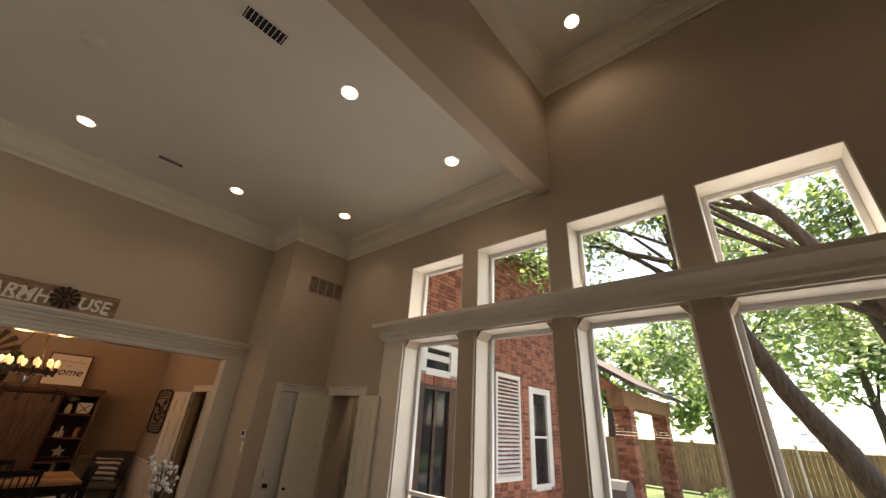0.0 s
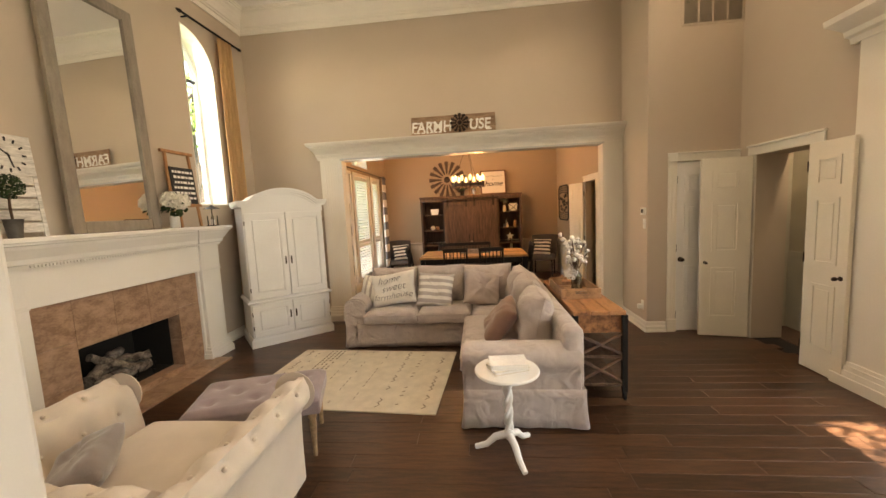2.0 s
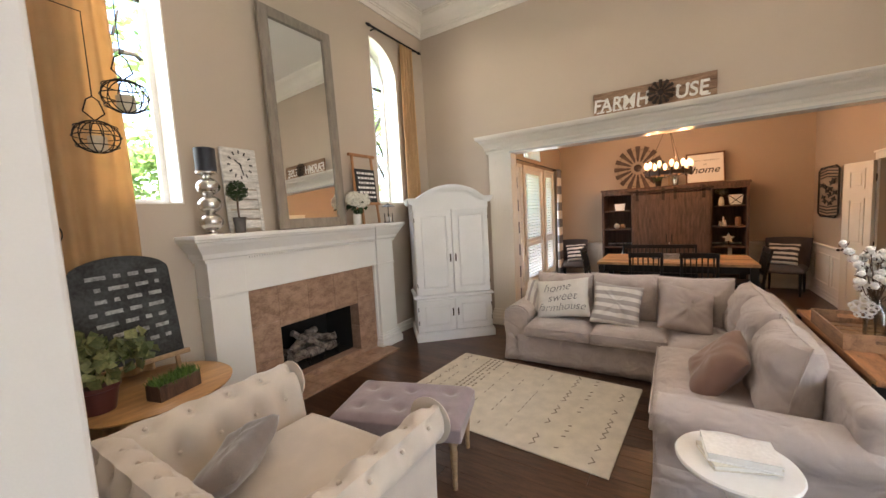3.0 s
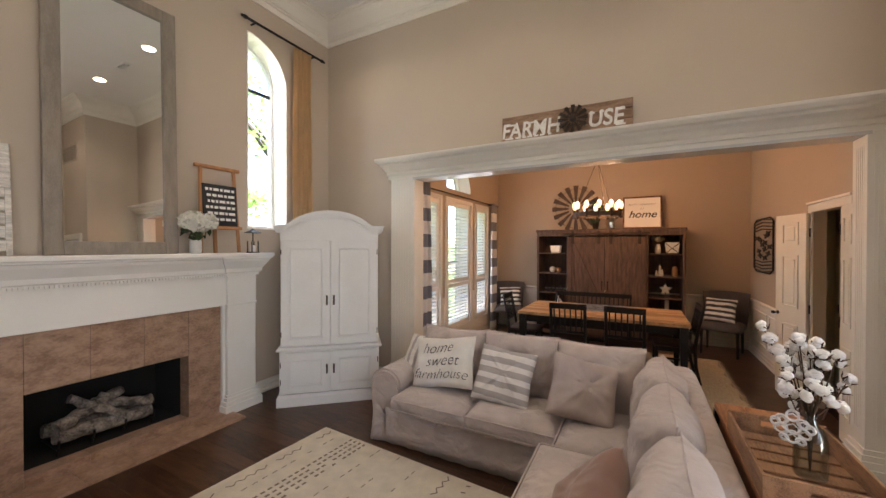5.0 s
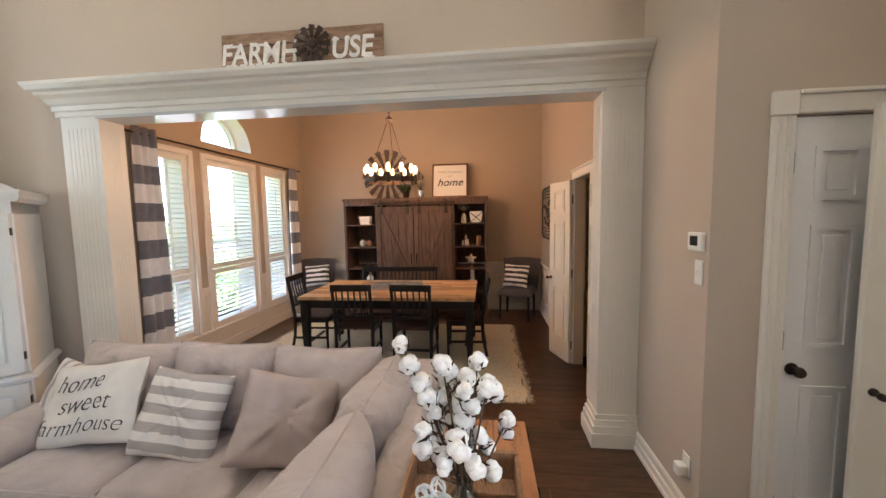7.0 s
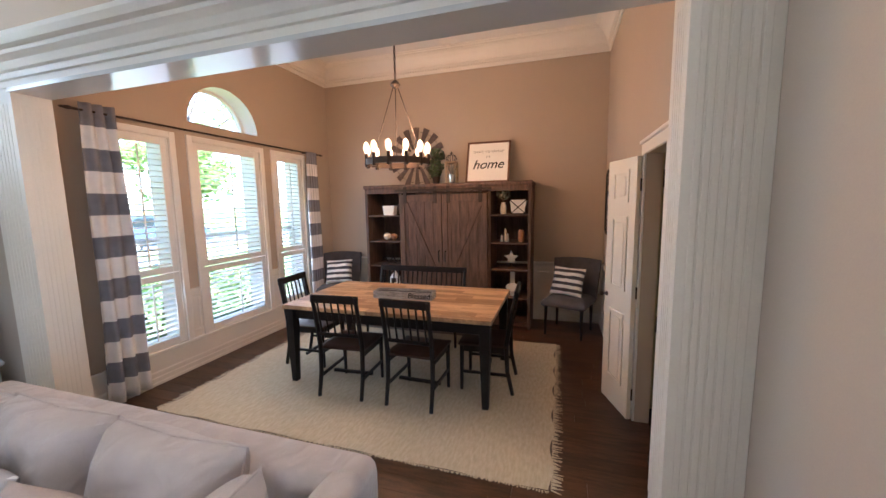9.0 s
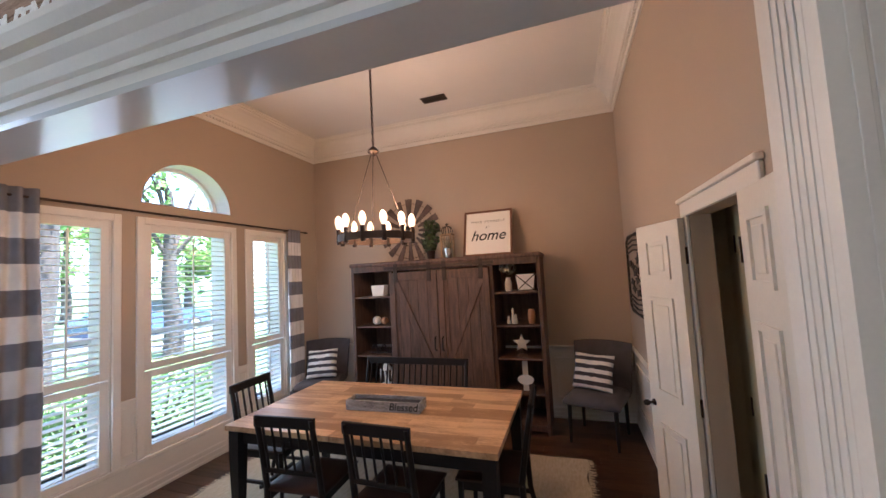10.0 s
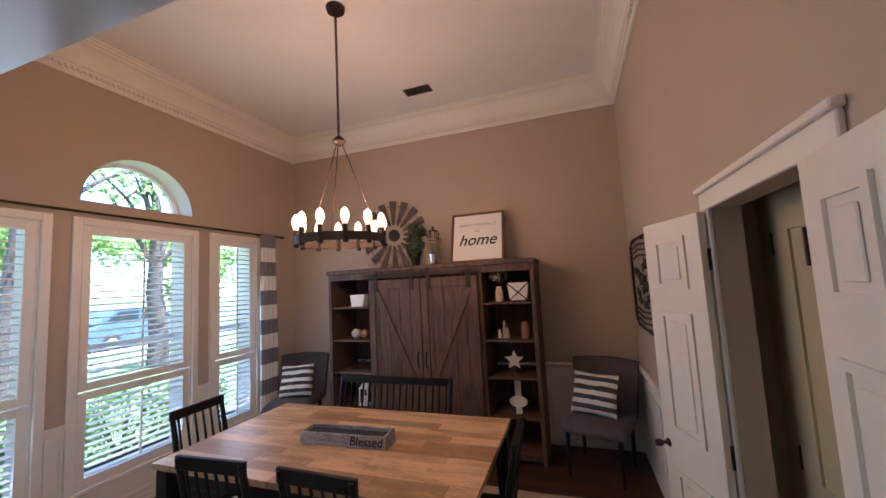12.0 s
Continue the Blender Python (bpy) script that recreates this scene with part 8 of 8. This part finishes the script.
# wide closed louvred shutter on the wing's wall
y0, y1, z0, z1 = 2.60, 3.50, 0.88, 2.75
bm = B()
for q in ((y0, y0 + 0.06, z0, z1), (y1 - 0.06, y1, z0, z1), (y0 + 0.06, y1 - 0.06, z0, z0 + 0.08), (y0 + 0.06, y1 - 0.06, z1 - 0.08, z1)):
    box(bm, 0.002, 0.035, *q, 0.003)
s = part("louvre_shutter", bm, WHITE, wing)
z = z0 + 0.11
while z < z1 - 0.09:
    bm = B()
    box(bm, -0.028, 0.028, y0 + 0.06, y1 - 0.06, -0.004, 0.004, m=Matrix.Translation((0.024, 0, z)) @ Matrix.Rotation(0.6, 4, "Y"))
    part("slat", bm, WHITE, s)
    z += 0.07
bm = B()
prism(bm, [(-0.3, WH), (0.45, WH - 0.12), (0.45, WH), (-4.0, WH + 2.2)], 0, WY1 - WY0 + 0.4, "y")
part("roof", bm, mat("shingle", (0.09, 0.075, 0.065), 0.9, var=0.3, scale=6, fine=40, bump=0.2), wing)

# covered patio with brick posts
pg = thing("covered_patio", pose(-3.2, 10.3, GZ), "covered patio with brick posts and a timber beam", "pergola")
for x, y in ((0.35, 0.9), (0.35, 4.4), (-3.2, 0.9), (-3.2, 4.4)):
    bm = B()
    z = 0.0
    r = 0
    while z < 2.55:
        o = rng.uniform(-0.004, 0.004)
        for k in (-1, 1):
            if r % 2:
                box(bm, x - 0.2, x + 0.2, y + k * 0.105 - 0.1 + o, y + k * 0.105 + 0.1 + o, z, z + bh_)
            else:
                box(bm, x + k * 0.105 - 0.1 + o, x + k * 0.105 + 0.1 + o, y - 0.2, y + 0.2, z, z + bh_)
        z += bh_ + 0.008
        r += 1
    p = part("post", bm, BRICK, pg)
bm = B()
box(bm, 0.15, 0.55, 0.4, 5.0, 2.56, 2.95, 0.01)
box(bm, -3.4, -3.0, 0.4, 5.0, 2.56, 2.95, 0.01)
part("beam", bm, FENCE, pg)
bm = B()
prism(bm, [(0.9, 2.95), (-1.4, 4.3), (-3.7, 2.95), (-3.7, 3.05), (-1.4, 4.42), (0.9, 3.05)], 0.2, 5.2, "y")
part("roof", bm, MATS["shingle"], pg)
bm = B()
prism(bm, [(0.5, 2.95), (-1.4, 4.2), (-3.3, 2.95)], 0.5, 0.6, "y")
part("gable", bm, BRICK, pg)
gr = thing("barbecue_grill", pose(-2.7, 9.3, GZ + 0.04), "covered grey barbecue standing on the patio", "barbecue")
bm = B()
box(bm, -0.35, 0.35, -0.25, 0.25, 0.1, 0.8, 0.03, 2)
part("cabinet", bm, mat("grill_cover", (0.10, 0.10, 0.105), 0.7, var=0.2), gr)
bm = B()
prism(bm, [(-0.25, 0.8), (0.25, 0.8), (0.2, 1.0), (0.05, 1.1), (-0.15, 1.08), (-0.25, 0.95)], -0.36, 0.36, "x")
part("lid", bm, MATS["grill_cover"], gr)

um = thing("patio_umbrella", pose(0.2, 13.0, GZ), "open white patio umbrella on a pole", "umbrella")
bm = B()
tube(bm, [(0, 0, 0), (0, 0, 2.4)], 0.025, 8)
part("pole", bm, WHITE, um)
bm = B()
apex = bm.verts.new((0, 0, 2.45))
rim = [bm.verts.new((1.45 * math.cos(k * math.pi / 4), 1.45 * math.sin(k * math.pi / 4), 1.95)) for k in range(8)]
for k in range(8):
    bm.faces.new((apex, rim[k], rim[(k + 1) % 8]))
part("canopy", bm, CURT_W, um)
for k in range(8):
    bm = B()
    tube(bm, [(0, 0, 2.43), (1.45 * math.cos(k * math.pi / 4), 1.45 * math.sin(k * math.pi / 4), 1.935)], 0.008, 5)
    part("rib", bm, IRON, um)


def patio_chair(m):
    c = thing("patio_chair", m, "tan cushioned wicker patio chair", "chair", "patio chairs")
    W = mat("wicker", (0.32, 0.22, 0.14), 0.8, var=0.3, scale=20, bump=0.2)
    bm = B()
    box(bm, -0.32, 0.32, -0.32, 0.32, 0.08, 0.38, 0.03, 2)
    part("base", bm, W, c)
    bm = B()
    box(bm, -0.32, 0.32, 0.24, 0.36, 0.3, 0.85, 0.04, 2)
    part("backrest", bm, W, c)
    for s in (-1, 1):
        bm = B()
        box(bm, s * 0.36 - 0.05, s * 0.36 + 0.05, -0.32, 0.32, 0.1, 0.6, 0.03, 2)
        part("arm", bm, W, c)
    bm = B()
    cushion(bm, -0.29, 0.29, -0.31, 0.24, 0.38, 0.48, 0.03, 0.02)
    part("cushion", bm, CREAM, c, smooth=2)
    return c


pc0 = patio_chair(pose(-0.9, 11.6, GZ, 0, 0, 40))
copy_thing(pc0, pose(0.6, 11.2, GZ, 0, 0, -30))
copy_thing(pc0, pose(1.4, 12.9, GZ, 0, 0, 200))

fe = thing("cedar_fence", pose(0, 21, GZ), "weathered cedar board fence along the garden", "fence")
bm = B()
x = -18
k = 0
while x < 22:
    box(bm, x, x + 0.14, 0, 0.02, 0.05, 1.85 + rng.uniform(-0.01, 0.01))
    x += 0.146
pk = part("pickets", bm, FENCE, fe)
pk["kind"] = "stuff"
for z in (0.35, 1.0, 1.6):
    bm = B()
    box(bm, -18, 22, 0.02, 0.06, z, z + 0.09)
    part("rail", bm, FENCE, fe)
for k in range(17):
    bm = B()
    box(bm, -18 + k * 2.45, -17.9 + k * 2.45, 0.02, 0.12, 0, 1.95)
    part("post", bm, FENCE, fe)

LEAFM = bpy.data.materials.new("tree_leaf")
LEAFM.use_nodes = True
nn, ll = LEAFM.node_tree.nodes, LEAFM.node_tree.links
geo = nn.new("ShaderNodeNewGeometry")
rp = nn.new("ShaderNodeValToRGB")
rp.color_ramp.elements[0].color, rp.color_ramp.elements[1].color = (0.06, 0.10, 0.035, 1), (0.15, 0.21, 0.08, 1)
ll.new(geo.outputs["Random Per Island"], rp.inputs["Fac"])
tl, mx = nn.new("ShaderNodeBsdfTranslucent"), nn.new("ShaderNodeMixShader")
gain = nn.new("ShaderNodeMixRGB")
gain.blend_type = "MULTIPLY"
gain.inputs["Fac"].default_value = 1.0
gain.inputs["Color2"].default_value = (3.3, 3.3, 2.8, 1)
ll.new(rp.outputs["Color"], gain.inputs["Color1"])
ll.new(gain.outputs["Color"], tl.inputs["Color"])
ll.new(rp.outputs["Color"], nn["Principled BSDF"].inputs["Base Color"])
nn["Principled BSDF"].inputs["Roughness"].default_value = 0.5
mx.inputs[0].default_value = 0.45
ll.new(nn["Principled BSDF"].outputs[0], mx.inputs[1])
ll.new(tl.outputs[0], mx.inputs[2])
ll.new(mx.outputs[0], nn["Material Output"].inputs["Surface"])


def tree(x, y, base_r, height, lean, crown_c, crown_r, leaves, leaf, seed, label, count=16, size=1.0):
    """A tapered trunk with limbs, and a crown of many small leaves in uneven clumps."""
    t = thing("tree", pose(x, y, GZ), label, "tree", "garden trees")
    r = random.Random(seed)
    bm = B()
    top = Vector((lean[0], lean[1], height))
    pts = [Vector((0, 0, 0)).lerp(top, k / 7) + Vector((r.uniform(-1, 1), r.uniform(-1, 1), 0)) * (0.05 * height / 5 if 0 < k < 7 else 0) for k in range(8)]
    tube(bm, pts, [base_r * (1.25 - 0.8 * k / 7) for k in range(8)], 12)
    cc = Vector(crown_c) - Vector((x, y, GZ))
    clumps = []
    for k in range(count):
        d = Vector((r.gauss(0, 1), r.gauss(0, 1), r.gauss(0, 0.7)))
        d.normalize()
        c = cc + Vector((d.x * crown_r[0], d.y * crown_r[1], d.z * crown_r[2])) * r.uniform(0.45, 1.0)
        clumps.append((c, r.uniform(0.28, 0.5) * min(crown_r) * size))
    for c, cr in clumps[:9]:
        s = pts[r.randint(4, 7)]
        mid = s.lerp(c, 0.5) + Vector((0, 0, 0.25))
        tube(bm, [s, mid, c], [base_r * 0.32, base_r * 0.2, base_r * 0.07], 7)
    part("trunk", bm, BARK, t, smooth=True)
    verts, faces = [], []
    per = leaves // len(clumps)
    for c, cr in clumps:
        for _ in range(per):
            d = Vector((r.gauss(0, 1), r.gauss(0, 1), r.gauss(0, 0.8)))
            p = c + d * cr * 0.62
            if YS - 0.6 < p.y + y < YN + 0.6:
                continue
            a = Vector((r.gauss(0, 1), r.gauss(0, 1), r.gauss(0, 0.6))).normalized()
            b = a.orthogonal().normalized()
            L = leaf * r.uniform(0.7, 1.3)
            i = len(verts)
            verts += [p - a * L * 0.5, p + b * L * 0.27, p + a * L * 0.5, p - b * L * 0.27]
            faces.append((i, i + 1, i + 2, i + 3))
    me = bpy.data.meshes.new("crown")
    me.from_pydata([tuple(v) for v in verts], [], faces)
    me.materials.append(LEAFM)
    o = new("crown", me)
    o.parent = t
    return t


tree(1.6, 8.6, 0.17, 4.6, (-2.1, -1.1), (-1.8, 6.6, 5.7), (3.0, 1.7, 1.3), 6000, 0.12, 1, "leaning garden tree with a spreading leafy crown")
# extra tree, added so its crown breaks the sun into floor dapples
tree(3.0, 6.4, 0.12, 5.2, (-2.6, -0.3), (-1.9, 5.95, 6.0), (2.1, 0.8, 0.6), 3600, 0.10, 9, "slim leafy tree added over the windows to dapple the sun", 34, 1.5)
tree(2.7, 11.5, 0.2, 5.5, (-0.8, 0.3), (1.8, 11.5, 6.0), (2.8, 2.2, 2.0), 5200, 0.2, 2, "tall leafy tree behind the patio")
tree(-0.9, 16.5, 0.18, 5.0, (0.2, 0.0), (-0.7, 16.5, 5.0), (3.0, 2.4, 2.4), 3000, 0.26, 3, "broad leafy tree before the fence")
tree(5.5, 17.5, 0.2, 5.5, (0.2, 0.0), (5.5, 17.5, 5.2), (3.2, 2.4, 2.8), 3000, 0.28, 4, "broad leafy tree before the fence")
for k in range(6):
    tree(-16 + k * 6.5, 27 + (k % 2) * 3, 0.25, 6.5, (0, 0), (-16 + k * 6.5, 27 + (k % 2) * 3, 6.0), (4.2, 2.5, 3.6), 2600, 0.5, 30 + k, "tall tree beyond the fence")
tree(-2.5, -5.4, 0.16, 4.2, (-0.3, 0.0), (-2.6, -5.6, 3.6), (2.4, 1.3, 2.1), 1300, 0.13, 5, "leafy tree close to the arched window")
tree(-5.9, -6.6, 0.17, 5.0, (0.3, 0.2), (-5.7, -6.6, 4.4), (2.5, 1.4, 2.2), 1100, 0.14, 6, "leafy tree close to the front wall")
tree(-9.2, -7.4, 0.22, 4.8, (-0.2, 0.1), (-9.3, -7.6, 5.4), (3.0, 2.4, 1.5), 650, 0.18, 7, "front yard tree with a bare trunk")
tree(-12.8, -8.8, 0.22, 4.8, (0.2, 0.1), (-12.8, -8.8, 5.2), (3.0, 2.4, 1.5), 700, 0.2, 8, "front yard tree with a bare trunk")
for k in range(7):
    tree(-26 + k * 6.0, -26 - (k % 2) * 3, 0.25, 6.5, (0, 0), (-26 + k * 6.0, -26 - (k % 2) * 3, 5.6), (4.0, 2.5, 3.4), 2400, 0.5, 50 + k, "tall tree across the street")


def shrub(x, y, r_, h, seed, label="clipped green shrub with small leaves"):
    s = thing("shrub", pose(x, y, GZ), label, "shrub", "garden shrubs")
    r = random.Random(seed)
    bm = B()
    for k in range(5):
        a = k * 1.26
        tube(bm, [(0, 0, 0), (r_ * 0.5 * math.cos(a), r_ * 0.5 * math.sin(a), h * 0.6)], 0.012, 5)
    part("stems", bm, TWIG, s)
    verts, faces = [], []
    for _ in range(1500):
        d = Vector((r.gauss(0, 1), r.gauss(0, 1), r.gauss(0, 1))).normalized() * r.uniform(0.6, 1.05)
        p = Vector((d.x * r_, d.y * r_, h * 0.52 + d.z * h * 0.5))
        if p.z < 0.02:
            continue
        a = Vector((r.gauss(0, 1), r.gauss(0, 1), r.gauss(0, 1))).normalized()
        b = a.orthogonal().normalized()
        i = len(verts)
        verts += [p - a * 0.035, p + b * 0.018, p + a * 0.035, p - b * 0.018]
        faces.append((i, i + 1, i + 2, i + 3))
    me = bpy.data.meshes.new("foliage")
    me.from_pydata([tuple(v) for v in verts], [], faces)
    me.materials.append(LEAFM)
    o = new("foliage", me)
    o.parent = s


for k, x in enumerate((-6.3, -7.0, -7.75, -8.5, -9.3)):
    shrub(x, -2.75 - 0.12 * (k % 2), 0.48, 0.95, 70 + k)
for k, (x, y) in enumerate(((-0.55, 6.6), (0.75, 7.0), (2.2, 6.8), (-1.5, 14.5), (3.2, 14.8))):
    shrub(x, y, 0.6, 0.8, 80 + k, "low leafy shrub at the patio's edge")


def car(m, paint, label):
    c = thing("parked_car", m, label, "car", "parked cars")
    P = mat("car_paint_" + paint[0], paint[1], 0.25, var=0.03, coat=0.6, bump=0)
    DG = mat("car_glass", (0.02, 0.025, 0.03), 0.08, var=0.02, bump=0)
    bm = B()
    prism(bm, [(-2.2, 0.32), (-2.25, 0.7), (-2.1, 0.92), (-1.1, 1.0), (-0.5, 1.02), (1.6, 1.04), (2.15, 0.95), (2.2, 0.6), (2.15, 0.32)], -0.88, 0.88)
    bmesh.ops.bevel(bm, geom=bm.edges[:], offset=0.06, segments=2, affect="EDGES")
    part("body", bm, P, c, smooth=True)
    bm = B()
    a = [(-1.15, 0.98), (-0.45, 1.5), (1.1, 1.52), (1.85, 1.02)]
    prism(bm, a, -0.74, 0.74)
    bmesh.ops.bevel(bm, geom=bm.edges[:], offset=0.05, segments=2, affect="EDGES")
    part("cabin", bm, P, c, smooth=True)
    for s in (-1, 1):
        bm = B()
        prism(bm, [(-0.95, 1.06), (-0.38, 1.44), (0.3, 1.45), (0.3, 1.06)], s * 0.742, s * 0.748)
        prism(bm, [(0.38, 1.06), (0.38, 1.45), (1.05, 1.45), (1.5, 1.1)], s * 0.742, s * 0.748)
        part("side_window", bm, DG, c)
    for x in (-1.4, 1.35):
        for s in (-1, 1):
            bm = B()
            rot = Matrix.Translation((x, s * 0.80, 0.33)) @ Matrix.Rotation(math.pi / 2, 4, "X")
            lathe(bm, [(0.22, -0.1), (0.33, -0.09), (0.33, 0.09), (0.22, 0.1)], 24, rot)
            wl = part("wheel", bm, mat("tyre", (0.02, 0.02, 0.02), 0.9), c, smooth=True)
            bm = B()
            lathe(bm, [(0.21, -0.105), (0.2, 0.0), (0.21, 0.105)], 18, rot)
            part("rim", bm, CHROME, wl, smooth=True)
    for s in (-1, 1):
        bm = B()
        box(bm, -2.24, -2.1, s * 0.65 - 0.18, s * 0.65 + 0.18, 0.68, 0.82, 0.03, 2)
        part("headlight", bm, PLASTIC, c)


car(pose(-9.0, -11.0 - 3.2, GZ + 0.02, 0, 0, 8), ("silver", (0.55, 0.56, 0.57)), "silver hatchback parked at the kerb")
car(pose(-15.5, -14.2, GZ + 0.02, 0, 0, 2), ("blue", (0.06, 0.10, 0.18)), "dark blue car parked at the kerb")
nb = thing("neighbour_house", pose(-12, -34, GZ), "brick bungalow across the street with a grey roof", "house")
bm = B()
wall_cells(bm, -9, 9, 0, 3.0, -0.3, 0.0, "x", [(-6, -4.2, 0.8, 2.3), (-1.0, 0.1, 0, 2.2), (3, 5.4, 0.8, 2.3)])
part("wall", bm, BRICK, nb)
for a, b in ((-6, -4.2), (3, 5.4)):
    bm = B()
    for q in ((a, a + 0.08, 0.8, 2.3), (b - 0.08, b, 0.8, 2.3), (a, b, 0.8, 0.88), (a, b, 2.22, 2.3), ((a + b) / 2 - 0.03, (a + b) / 2 + 0.03, 0.8, 2.3)):
        box(bm, q[0], q[1], -0.1, -0.02, q[2], q[3])
    wdw = part("window", bm, WHITE, nb)
    bm = B()
    box(bm, a, b, -0.2, -0.15, 0.8, 2.3)
    part("pane", bm, MATS["car_glass"], wdw)
bm = B()
box(bm, -1.0, 0.1, -0.2, -0.1, 0, 2.2)
part("door", bm, DKWOOD, nb)
bm = B()
prism(bm, [(0.6, 2.9), (-3.5, 5.6), (-7.6, 2.9)], -9.6, 9.6, "x")
part("roof", bm, MATS["shingle"], nb)

# ---- floor planks ----
PW = 0.127
rng = random.Random(5)
bmj = B()
plank_meshes = {}
count = 0


def plank_mesh(length):
    key = round(length, 1)
    if key not in plank_meshes:
        bm = B()
        box(bm, -PW / 2 + 0.0008, PW / 2 - 0.0008, -key / 2 + 0.0008, key / 2 - 0.0008, -0.014, 0.0, 0.0012)
        me = bpy.data.meshes.new("plank")
        bmesh.ops.recalc_face_normals(bm, faces=bm.faces[:])
        bm.to_mesh(me)
        bm.free()
        me.materials.append(PLANK)
        plank_meshes[key] = me
    return plank_meshes[key]


x = DXW + PW / 2
while x < XE:
    lo, hi = (DYS, DYN) if x < OX - 0.03 else (YS, YN)
    y = lo - rng.uniform(0, 1.2)
    while y < hi:
        L = rng.choice((0.8, 1.0, 1.2, 1.4, 1.7))
        a, b = max(y, lo - 0.1), min(y + L, hi + 0.1)
        if b - a > 0.05:
            if -5.4 < x < -0.5 and a > -0.8 and count < 300 and b - a > 0.75 * L:
                ob = mesh_part("plank", plank_mesh(L), floor, Matrix.Translation((x, y + L / 2, 0)))
                count += 1
            else:
                box(bmj, x - PW / 2 + 0.0008, x + PW / 2 - 0.0008, a + 0.0008, b - 0.0008, -0.014, 0.0)
        y += L
    x += PW
rest = part("planks", bmj, PLANKS, floor)
rest["kind"] = "stuff"
